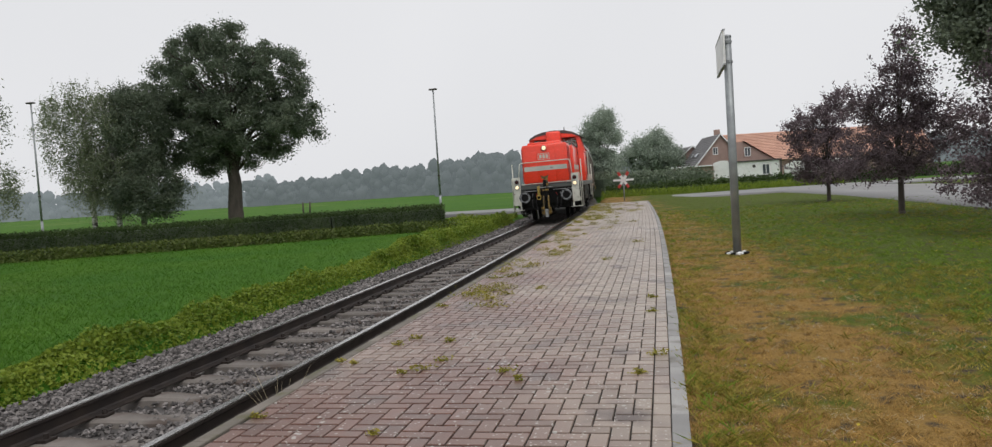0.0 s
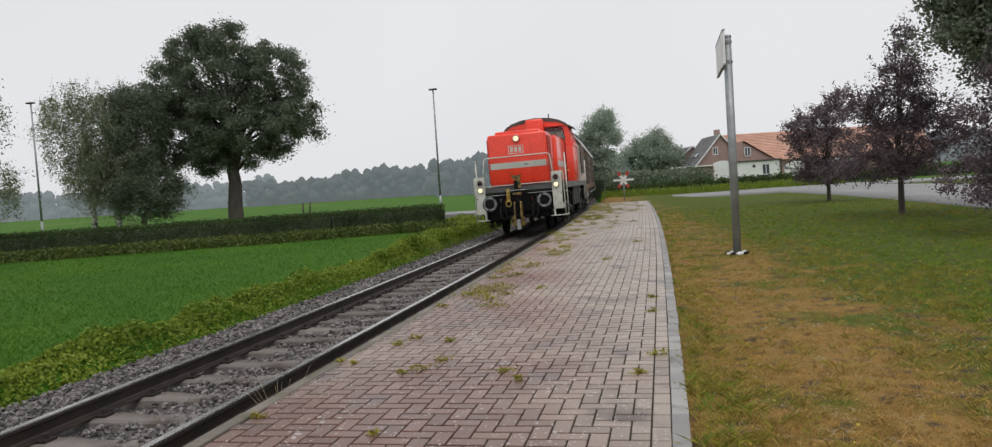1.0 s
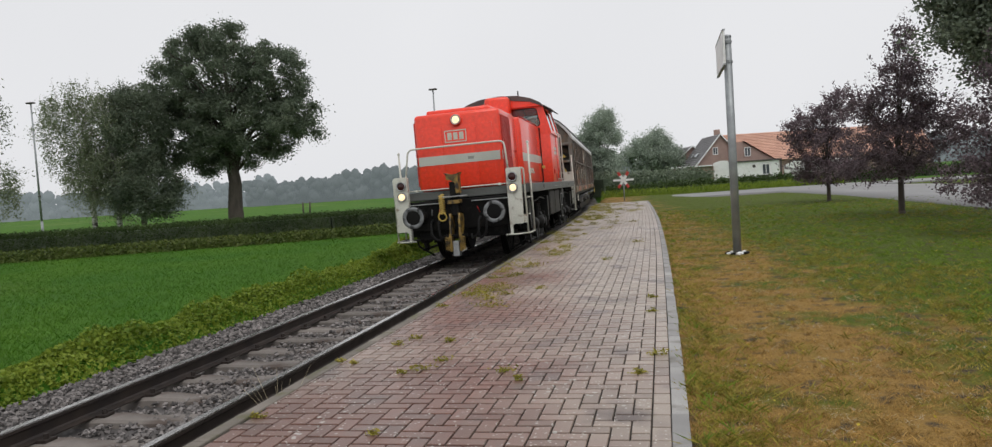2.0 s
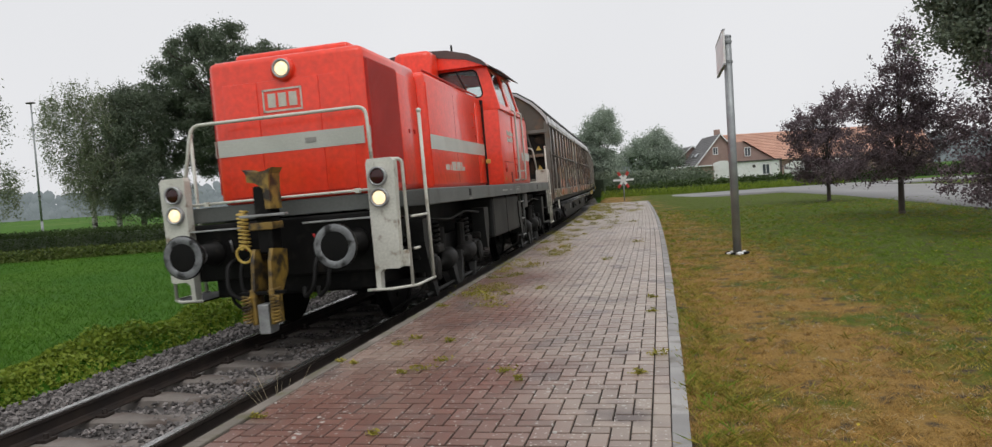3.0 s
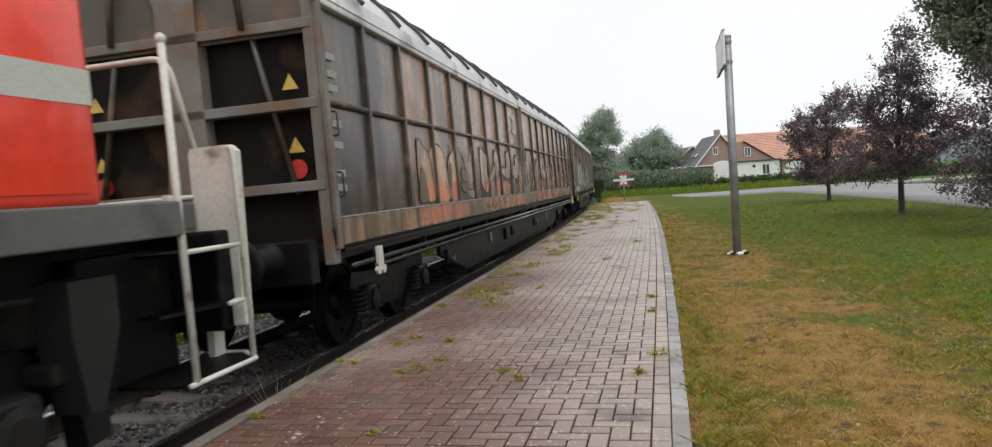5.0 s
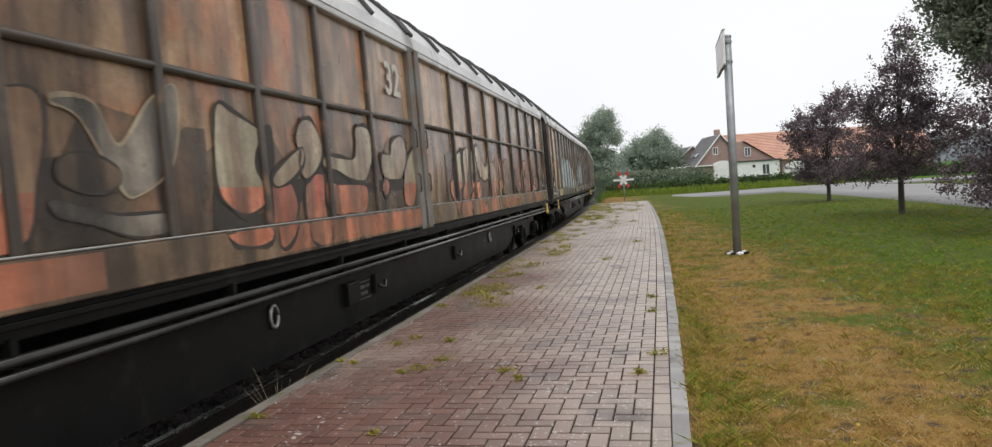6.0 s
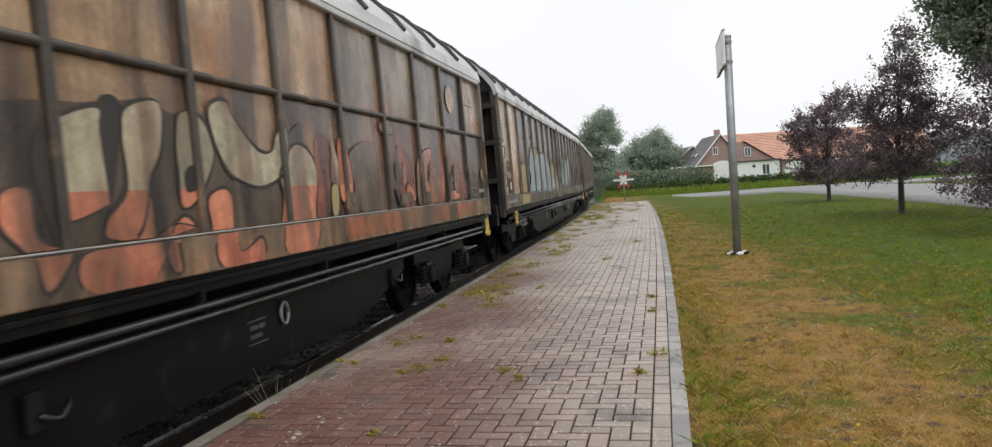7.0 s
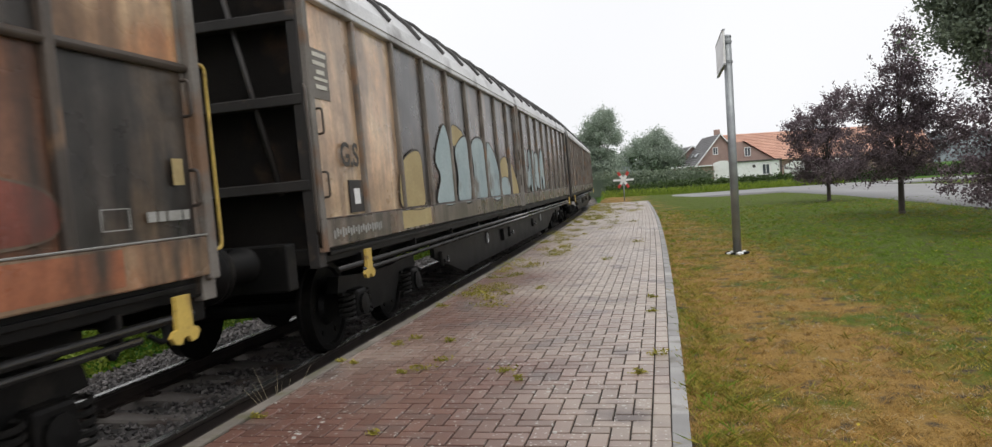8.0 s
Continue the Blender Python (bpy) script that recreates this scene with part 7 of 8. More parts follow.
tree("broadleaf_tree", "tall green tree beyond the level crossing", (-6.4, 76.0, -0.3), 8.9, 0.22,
     [((0.2, 0, 5.2), (1.9, 2.2, 3.4)), ((-1.6, 0, 4.6), (1.6, 1.6, 2.4)), ((0.9, 0, 7.2), (0.8, 0.8, 1.2)), ((0, 0, 2.2), (2.4, 2.0, 1.6))], 260, 170, 0.34, 0.085, L_HAZED, M_BARK, 41, shoots=40)
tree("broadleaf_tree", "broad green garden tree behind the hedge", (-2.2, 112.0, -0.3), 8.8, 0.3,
     [((0, 0, 4.8), (4.2, 3.4, 2.6)), ((0.8, 0, 7.0), (1.8, 1.8, 1.2)), ((2.6, 0, 4.0), (2.2, 2.0, 1.6))], 260, 150, 0.5, 0.12, L_HAZED, M_BARK, 42, shoots=40)
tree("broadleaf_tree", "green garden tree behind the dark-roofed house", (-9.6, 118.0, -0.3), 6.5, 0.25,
     [((0, 0, 3.4), (3.4, 3.0, 2.6))], 110, 80, 0.55, 0.18, L_HAZED, M_BARK, 43)


def hedge(name, label, line, half, height, density, leaf, lmat, seed, wild=0.0):
    """A clipped hedge along a line: a dense skin of leaves over a twiggy core."""
    rg = np.random.RandomState(seed)
    t = tagged(empty(name), label, "hedge")
    bm = bmesh.new()
    rows, ps = [], []
    for (x0, y0, z0), (x1, y1, z1) in zip(line, line[1:]):
        d = Vector((x1 - x0, y1 - y0, 0))
        ln = d.length
        d.normalize()
        nn = Vector((-d.y, d.x, 0))
        n = int(ln * density)
        u = rg.uniform(0, ln, n)
        # around the outline: one side, the top, the other side
        w = rg.uniform(0, 2 * height + 2 * half, n)
        off = np.where(w < height, -half, np.where(w > height + 2 * half, half, w - height - half))
        zz = np.where(w < height, w, np.where(w > height + 2 * half, 2 * height + 2 * half - w, height))
        k = 0.06 + wild * 0.2
        off = off + rg.normal(0, k, n)
        zz = zz + rg.normal(0, k, n) + wild * 0.35 * np.array([noise.noise((x * 0.9, seed, 0)) for x in u])
        zz = np.maximum(zz, 0.02)
        ps.append(np.stack([x0 + d.x * u + nn.x * off, y0 + d.y * u + nn.y * off, (z0 + (z1 - z0) * u / ln) + zz], axis=1))
        q = [(s * (half - 0.1), z) for s, z in ((-1, 0), (-1, height - 0.12), (1, height - 0.12), (1, 0))]
        a = [bm.verts.new((x0 + nn.x * s, y0 + nn.y * s, z0 + z)) for s, z in q]
        b = [bm.verts.new((x1 + nn.x * s, y1 + nn.y * s, z1 + z)) for s, z in q]
        for i in range(3):
            bm.faces.new((a[i], a[i + 1], b[i + 1], b[i]))
        bm.faces.new(a)
        bm.faces.new(b[::-1])
    part("core", bm, L_OAK, t)
    tagged(quads("foliage", leaves_at(np.concatenate(ps), leaf, rg, 0.1), lmat, t), kind="stuff")
    return t


hedge("clipped_hedge", "long clipped dark green hedge across the meadow", [(-46, 16.5, -0.47), (-26.5, 25.6, -0.47), (-14.6, 30.9, -0.47), (-10.3, 33.6, -0.47)], 0.75, 1.0, 2600, 0.042, L_HEDGE, 51)
hedge("garden_hedge", "low green hedge along the far side of the road", [(-4.5, 57.6, -0.2), (-1, 57.9, -0.15), (5, 60.5, -0.1), (14, 64, -0.1), (40, 66, -0.1)], 0.7, 0.66, 520, 0.10, L_HEDGE, 52, 0.5)
hedge("tall_shrubbery", "dark green shrubs in front of the houses", [(-6.5, 70, -0.3), (-1, 75, -0.3), (3.4, 80, -0.3)], 1.4, 1.7, 420, 0.15, L_FAR, 53, 1.0)


def scatter(name, label, n, where, length, width, lmat, seed, lean=0.35, leafy=False):
    """Blades or small leaves scattered over the ground: where(rg, n) gives places (n, 3)."""
    rg = np.random.RandomState(seed)
    p = where(rg, n)
    if leafy:
        v = leaves_at(p, length, rg, 0.4, 0.6)
    else:
        n = len(p)
        a = rg.uniform(0, 2 * np.pi, n)
        h = length * rg.uniform(0.5, 1.35, size=(n, 1)) * np.array([[1.0 + 0.9 * noise.noise((a_ * 7, b_ * 7, seed))] for a_, b_ in p[:, :2]])
        side = np.stack([np.cos(a), np.sin(a), np.zeros(n)], 1) * width
        ln = np.stack([rg.normal(0, lean, n), rg.normal(0, lean, n), np.ones(n)], 1) * h
        v = np.stack([p - side, p + side, p + side * 0.6 + ln * 0.6, p + ln * np.array([1.25, 1.25, 1.0])], axis=1)
    return tagged(quads(name, v, lmat), label, "grass", kind="stuff")


def on_ground(xs, ys, up=0.0):
    return np.array([(x, y, ground_z(x, y) + up) for x, y in zip(xs, ys)])


def greenness(x, y):
    """Dry (0) to green (1) on the lawn: tufts along the kerb, a straw strip, fresh turf further off, all in small patches."""
    d = x - edge_right(y)
    n = noise.noise((x * 0.7, y * 0.5, 2.0)) + 0.75 * noise.noise((x * 2.3, y * 1.9, 7.0)) + 0.8 * noise.noise((x * 6.5, y * 5.5, 3.0))
    kerb = 0.40 * math.exp(-(d / 0.42) ** 2)
    far = 0.72 * smooth(1.1, 3.4, d + 0.10 * (y - 7))
    return 0.22 + kerb + far + 0.34 * n


def lawn_places(lo, hi, reach=26, fade=0.12):
    def where(rg, n):
        m = n // 12
        y = np.where(rg.uniform(0, 1, m) < 0.16, rg.uniform(-6.5, 2.6, m), 2.6 + reach * rg.uniform(0, 1, m) ** 2.0)
        x = np.array([edge_right(v) for v in y]) + 0.015 + rg.uniform(0.0, 1.0, m) ** 1.15 * (3.0 + np.maximum(y, 0) * 0.4)
        w = rg.normal(0, fade, m)
        keep = np.array([lo <= greenness(a, b) + c < hi for a, b, c in zip(x, y, w)])
        # a tuft of blades at each place
        p = np.repeat(on_ground(x[keep], y[keep]), 12, axis=0)
        p[:, :2] += rg.normal(0, 0.022, (len(p), 2)) * np.repeat(rg.uniform(0.4, 1.9, (keep.sum(), 1)), 12, axis=0)
        return p
    return where


scatter("dry_grass", "short straw-coloured dry grass", 230000, lawn_places(-9, 0.5), 0.022, 0.0022, L_STRAW, 61, 0.7)
scatter("bleached_grass", "bleached dead stalks in the dry turf", 30000, lawn_places(-9, 0.6), 0.014, 0.0016, L_PALESTRAW, 69, 1.0)
scatter("olive_grass", "short yellow-green grass tufts in the dry turf", 230000, lawn_places(0.40, 0.85), 0.036, 0.0024, L_OLIVE, 62, 0.7)
scatter("green_grass", "short fresh green grass further from the platform", 120000, lawn_places(0.72, 9), 0.042, 0.0030, L_LAWN, 70, 0.7)


def flower_places(rg, n):
    y = 3.0 + 16 * rg.uniform(0, 1, n) ** 1.3
    x = np.array([edge_right(v) for v in y]) + 0.15 + 4.5 * rg.uniform(0, 1, n)
    return on_ground(x, y, 0.04)


scatter("lawn_flowers", "scattered small yellow flowers in the turf", 260, flower_places, 0.011, 0.01, L_FLOWER, 68, leafy=True)


def meadow_places(rg, n):
    y = 5 + 28 * rg.uniform(0, 1, n) ** 1.5
    x = np.array([track_x(v) for v in y]) - 3.0 - rg.uniform(0, 1, n) * (6 + 0.55 * y)
    return on_ground(x, y)


scatter("meadow_grass", "lush short green meadow grass", 150000, meadow_places, 0.05, 0.0035, L_GRASS, 63, 0.5)


def verge_places(rg, n):
    y = 3.5 + 34 * rg.uniform(0, 1, n) ** 1.4
    d = -2.3 - 0.9 * rg.uniform(0, 1, n) ** 0.8
    x = np.array([track_x(v) for v in y]) + d
    k = np.array([0.5 + 0.8 * noise.noise((a * 1.1, b * 0.8, 4.0)) + 0.35 * noise.noise((a * 3, b * 3, 1.0)) for a, b in zip(x, y)])
    p = on_ground(x, y)
    p[:, 2] += np.clip(k, 0.05, 1) * 0.42 * np.clip((-2.2 - d) / 0.35, 0.1, 1) * np.clip((3.2 + d) / 0.3, 0.1, 1) * rg.uniform(0, 1, n) ** 0.6
    return p


scatter("track_weeds", "band of yellow-green weeds along the ballast", 60000, verge_places, 0.031, 0.01, L_WEED, 64, leafy=True)


def bank_places(rg, n):
    y = 17 + 24 * rg.uniform(0, 1, n)
    d = -2.6 - np.clip((y - 18) * 0.19, 0.1, 3.2) * rg.uniform(0, 1, n) ** 1.3
    x = np.array([track_x(v) for v in y]) + d
    p = on_ground(x, y)
    k = np.array([0.5 + 0.9 * noise.noise((a * 0.5, b * 0.4, 9.0)) for a, b in zip(x, y)])
    p[:, 2] += np.clip(k, 0.02, 1.2) * 0.55 * rg.uniform(0, 1, n)
    return p


scatter("tall_weeds", "tall green weeds and shrubs on the bank near the crossing", 30000, bank_places, 0.05, 0.01, L_WEED, 65, leafy=True)


def hedge_foot(rg, n):
    u = rg.uniform(0, 1, n)
    x, y = -30 + 20.5 * u, 23.0 + 9.6 * u
    x, y = x + rg.normal(0, 0.5, n), y - 0.9 + rg.normal(0, 0.4, n)
    p = on_ground(x, y)
    p[:, 2] += 0.45 * rg.uniform(0, 1, n) ** 1.5
    return p


scatter("hedge_foot_weeds", "unmown grasses at the foot of the hedge", 16000, hedge_foot, 0.06, 0.01, L_FOOT, 66, leafy=True)


def crossing_green(rg, n):
    x = rg.uniform(-4.6, 12, n)
    y = 53.2 + rg.uniform(0, 4.2, n) + np.maximum(0, x) * 0.25
    p = np.stack([x, y, np.full(n, -0.15)], 1)
    p[:, 2] += 0.5 * rg.uniform(0, 1, n) ** 2
    return p


scatter("roadside_grass", "long green grass beyond the road", 14000, crossing_green, 0.16, 0.02, L_WEED, 67)


# weeds in the joints of the platform
def joint_weeds():
    rg, pr = np.random.RandomState(77), random.Random(70)
    spots = [(-2.24, 5.85, 0.05), (-1.68, 5.27, 0.05), (-1.77, 5.01, 0.07), (-1.14, 4.94, 0.06), (-2.5, 5.27, 0.03), (-2.36, 5.21, 0.03), (-1.57, 3.64, 0.03), (-2.34, 8.47, 0.15), (-2.11, 8.33, 0.14), (-2.11, 8.82, 0.12),
             (-1.89, 8.52, 0.07), (-2.28, 8.62, 0.17), (-2.0, 8.15, 0.08), (-1.55, 8.9, 0.06), (-0.13, 5.38, 0.06), (-0.19, 7.13, 0.05), (-0.22, 7.96, 0.05), (-0.62, 14.99, 0.12), (-1.83, 5.94, 0.04), (-2.16, 6.09, 0.04), (-1.87, 4.91, 0.03), (-1.0, 4.72, 0.03), (-2.45, 7.77, 0.06),
             (-2.4, 10.08, 0.12), (-2.5, 11.64, 0.15), (-2.34, 14.11, 0.16), (-2.34, 16.27, 0.2), (-3.0, 23.95, 0.25), (-2.63, 25.33, 0.25), (-2.75, 18.45, 0.22), (-1.02, 22.08, 0.15), (-0.98, 11.92, 0.08), (-2.4, 3.91, 0.04), (-0.24, 4.86, 0.04)]
    for _ in range(90):
        y = 7 + 33 * pr.random() ** 0.8
        spots.append((edge_left(y) + 0.14 + 0.75 * pr.random() ** 1.5, y, pr.uniform(0.05, 0.17)))
    for _ in range(60):
        y = 18 + 22 * pr.random() ** 0.7
        spots.append((edge_left(y) + 0.15 + (edge_right(y) - edge_left(y) - 0.3) * pr.random() ** 1.6, y, pr.uniform(0.08, 0.28)))
    ps = []
    for x, y, r in spots:
        n = int(30 + 560 * r)
        # tufts stretch along the joints
        t = rg.normal(size=(n, 2)) * r * np.array([0.6, 0.35])
        ps.append(np.stack([x + t[:, 0], y + t[:, 1], 0.004 + (0.02 + 0.25 * r) * rg.uniform(0, 1, n) ** 2], 1))
    tagged(quads("joint_weeds", leaves_at(np.concatenate(ps), 0.016, rg, 0.35, 0.4), L_JOINT), "small straw and yellow-green weeds in the paving joints", "weeds", kind="stuff")


L_JOINT = leaf_mat("joint_weed_leaves", (0.15, 0.165, 0.02), (0.42, 0.36, 0.08))
joint_weeds()


def wisp(x, y, n, h, seed):
    rg = np.random.RandomState(seed)
    a = rg.normal(0, 0.35, (n, 2))
    base = np.array([x, y, -0.25])
    w = np.array([0.0014, 0.001, 0])
    tips = np.stack([a[:, 0] * h * 1.3, a[:, 1] * h, np.full(n, 1.0) * h * rg.uniform(0.5, 1.0, n)], 1) + base + np.array([0, 0, 0.12])
    v = np.stack([np.tile(base - w, (n, 1)), np.tile(base + w, (n, 1)), tips + w * 0.4, tips - w * 0.4], 1)
    return tagged(quads("grass_wisp", v, L_PALESTRAW), "wisp of pale dry grass at the platform edge", "grass")


wisp(-2.60, 4.5, 11, 0.30, 5)

# ---- things that stand about ----
def make_sign():
    t = tagged(empty("station_sign"), "white station name board on a grey steel post", "sign")
    for y in (12.1,):
        bm = bmesh.new()
        tube(bm, [(1.0, y, -0.1), (1.0, y, 3.30)], 0.062, 14)
        lathe(bm, [(0, 0.066), (0.03, 0.066), (0.045, 0.0)], (1.0, y, 3.29), (0, 0, 1), 14)
        p = part("post", bm, M_GALV, t, "grey galvanised post", True)
        for z in (2.92, 3.22):
            bm = bmesh.new()
            lathe(bm, [(-0.02, 0.07), (0.02, 0.07)], (1.0, y, z), (0, 0, 1), 14)
            part("clamp", bm, M_GALV, p)
    bm = bmesh.new()
    box(bm, 0.905, 0.935, 11.66, 13.2, 2.83, 3.34, 0.008)
    b = part("board", bm, M_WHITE, t, "white name board")
    bm = bmesh.new()
    for y0, y1, z0, z1 in ((11.65, 13.21, 2.825, 2.845), (11.65, 13.21, 3.325, 3.345)):
        box(bm, 0.90, 0.94, y0, y1, z0, z1)
    part("board_edging", bm, M_GALV, b)
    bm = bmesh.new()
    box(bm, 0.935, 0.945, 11.7, 13.1, 2.95, 3.0)
    box(bm, 0.935, 0.945, 11.7, 13.1, 3.18, 3.23)
    part("board_rail", bm, M_GALV, b)
    rg_ = random.Random(3)
    for k in range(9):
        a = 2 * math.pi * k / 9
        bm = bmesh.new()
        bmesh.ops.create_icosphere(bm, subdivisions=1, radius=rg_.uniform(0.03, 0.05), matrix=Matrix.Translation((1.0 + 0.14 * math.cos(a), 12.1 + 0.12 * math.sin(a), -0.0)) @ Matrix.Diagonal((1.4, 1, 0.7, 1)))
        tagged(link_mesh("foot_stone", bm, M_WHITE if k % 2 else M_BLACK), "small light and dark stone at the foot of the sign", "stone", "stones round the sign post")


make_sign()


def street_lamp(x, y, z, h):
    t = tagged(empty("street_lamp"), "tall grey street lamp with a small flat head", "street lamp", "street lamps along the road")
    bm = bmesh.new()
    tube(bm, [(x, y, z - 0.2), (x, y, z + 1.3)], 0.10, 10)
    tube(bm, [(x, y, z + 1.3), (x, y, z + h)], 0.085, 10, 0.055)
    part("pole", bm, M_GALV, t, "", True)
    bm = bmesh.new()
    box(bm, x - 0.34, x + 0.3, y - 0.16, y + 0.16, z + h, z + h + 0.12, 0.04)
    part("lamp_head", bm, M_ROOFDARK, t, "dark flat lamp head")
    bm = bmesh.new()
    lathe(bm, [(0, 0.11), (0.08, 0.11), (0.1, 0.09)], (x, y, z + 3.2 if h > 9.7 else z + 2.8), (0, 0, 1), 12)
    part("collar", bm, M_ROOFDARK, t)


street_lamp(-17.6, 57.5, -0.4, 9.6)
street_lamp(-46.9, 48.7, -0.42, 10.3)

for x, y in ((-35.35, 68.85), (-34.74, 68.98)):
    bm = bmesh.new()
    tube(bm, [(x, y, -0.6), (x + (0.1 if x > -35 else 0), y, 1.0)], 0.1, 8, 0.085)
    tagged(link_mesh("field_post", bm, M_BARK, smooth=True), "dark wooden post standing in the field", "post", "pair of posts in the field")


def make_cross():
    """The warning cross before the level crossing."""
    t = tagged(empty("crossing_sign"), "red and white diagonal cross sign at the level crossing", "road sign")
    x, y, z = -2.5, 45.2, 1.18
    bm = bmesh.new()
    tube(bm, [(x, y + 0.04, -0.4), (x, y + 0.04, z + 0.3)], 0.035, 8)
    part("post", bm, M_GALV, t, "grey steel post", True)
    for k, sg in enumerate((-1, 1)):
        m = Matrix.Translation((x, y - 0.02 * k, z)) @ Matrix.Rotation(radians(57 * sg), 4, "Y")
        bm = bmesh.new()
        box(bm, -0.31, 0.31, -0.012, 0.012, -0.075, 0.075, 0.0, m)
        arm = part("arm", bm, M_WHITE, t, "white cross arm")
        for a, b in ((-0.55, -0.31), (0.31, 0.55)):
            bm = bmesh.new()
            box(bm, a, b, -0.012, 0.012, -0.075, 0.075, 0.0, m)
            part("red_tip", bm, M_SIGNRED, arm, "red end of the cross arm")
    bm = bmesh.new()
    box(bm, x - 0.6, x + 0.6, y + 0.02, y + 0.04, z - 0.06, z + 0.06)
    part("side_plate", bm, M_WHITE, t, "small white plate")


make_cross()

# House tones are lifted and dulled to hold haze in their colour.
M_BRICK = mat("red_house_brick", (0.36, 0.25, 0.215), (0.30, 0.21, 0.18), 0.85, scale=1.2, fine=14, bump=0.2, space="world")
M_TILE = mat("red_clay_roof_tiles", (0.56, 0.33, 0.25), (0.49, 0.285, 0.215), 0.8, scale=0.8, fine=10, bump=0.2, space="world", vary=0.12)
M_SLATE = mat("dark_roof_tiles", (0.20, 0.195, 0.20), (0.165, 0.16, 0.165), 0.7, scale=0.8, fine=10, bump=0.2, space="world", vary=0.12)
M_PANE = mat("window_pane", (0.05, 0.06, 0.07), (0.08, 0.09, 0.1), 0.08, scale=1, bump=0)
M_SKYPANE = mat("skylight_pane", (0.5, 0.53, 0.56), (0.45, 0.48, 0.5), 0.1, 0.6, scale=1, bump=0)


def roof_slope(parent, c, rows, material, label):
    """A roof slope with stepped courses of tiles; c: eave left, eave right, ridge right, ridge left."""
    c = [Vector(p) for p in c]
    nrm = (c[1] - c[0]).cross(c[3] - c[0]).normalized()
    if nrm.z < 0:
        nrm = -nrm
    bm = bmesh.new()
    pts = []
    for i in range(rows):
        pts += [(i / rows, 0.06), ((i + 1) / rows, 0.0)]
    under = [(1.0, -0.1), (0.0, -0.1)]
    prev = first = None
    for v, up in pts + under:
        row = [bm.verts.new(c[0].lerp(c[3], v) + nrm * up), bm.verts.new(c[1].lerp(c[2], v) + nrm * up)]
        if prev:
            bm.faces.new((prev[0], prev[1], row[1], row[0]))
        prev, first = row, first or row
    bm.faces.new((prev[0], prev[1], first[1], first[0]))
    return part("roof", bm, material, parent, label)


def window_on(parent, p, u, n, w, h, material=None):
    """A framed window on a wall: centre p, along u, facing n."""
    p, u, n = Vector(p), Vector(u).normalized(), Vector(n).normalized()
    m = Matrix.Identity(4)
    for i, v in enumerate((u, n, Vector((0, 0, 1)), p)):
        for k in range(3):
            m[k][i] = v[k]
    bm = bmesh.new()
    for a, b, c, d in ((-w / 2, w / 2, -h / 2, -h / 2 + 0.09), (-w / 2, w / 2, h / 2 - 0.09, h / 2), (-w / 2, -w / 2 + 0.09, -h / 2, h / 2), (w / 2 - 0.09, w / 2, -h / 2, h / 2), (-0.03, 0.03, -h / 2, h / 2)):
        box(bm, a, b, 0.0, 0.06, c, d, 0, m)
    wnd = part("window", bm, M_WHITE, parent, "white-framed window")
    bm = bmesh.new()
    box(bm, -w / 2, w / 2, 0.004, 0.02, -h / 2, h / 2, 0, m)
    part("pane", bm, material or M_PANE, wnd)
    return wnd


def gabled(name, label, o, ux, length, width, eave, ridge, wall, tile, front_gable=True):
    """A gabled house: o its front left corner, ux along the gable front, its ridge running back."""
    t = tagged(empty(name), label, "house")
    o, ux = Vector(o), Vector(ux).normalized()
    uy = Vector((-ux.y, ux.x, 0))
    if uy.y < 0:
        uy = -uy

    def P(a, b, z):
        return o + ux * a + uy * b + Vector((0, 0, z))
    bm = bmesh.new()
    f = [bm.verts.new(P(a, 0, z)) for a, z in ((0, -0.6), (width, -0.6), (width, eave), (width / 2, ridge), (0, eave))]
    b = [bm.verts.new(P(a, length, z)) for a, z in ((0, -0.6), (width, -0.6), (width, eave), (width / 2, ridge), (0, eave))]
    bm.faces.new(f)
    bm.faces.new(b[::-1])
    for i in range(5):
        bm.faces.new((f[i], f[(i + 1) % 5], b[(i + 1) % 5], b[i]))
    part("wall", bm, wall, t, "brick gable wall")
    ov, sl = 0.35, (ridge - eave) / (width / 2)
    roof_slope(t, [P(-ov, -ov, eave - ov * sl + 0.12), P(-ov, length + ov, eave - ov * sl + 0.12), P(width / 2, length + ov, ridge + 0.12), P(width / 2, -ov, ridge + 0.12)], 16, tile, "tiled roof slope")
    roof_slope(t, [P(width + ov, -ov, eave - ov * sl + 0.12), P(width + ov, length + ov, eave - ov * sl + 0.12), P(width / 2, length + ov, ridge + 0.12), P(width / 2, -ov, ridge + 0.12)], 16, tile, "tiled roof slope")
    for sgn in (0, 1):
        bm = bmesh.new()
        e = P(-ov, -ov - 0.02, eave - ov * sl) if sgn == 0 else P(width + ov, -ov - 0.02, eave - ov * sl)
        r = P(width / 2, -ov - 0.02, ridge)
        dz = Vector((0, 0, 0.22))
        vs = [bm.verts.new(q) for q in (e, r, r + dz, e + dz)]
        vb = [bm.verts.new(q + uy * 0.08) for q in (e, r, r + dz, e + dz)]
        bm.faces.new(vs)
        bm.faces.new(vb[::-1])
        for i in range(4):
            bm.faces.new((vs[i], vs[(i + 1) % 4], vb[(i + 1) % 4], vb[i]))
        part("barge_board", bm, M_WHITE, t, "white barge board")
    return t, P, ux, uy


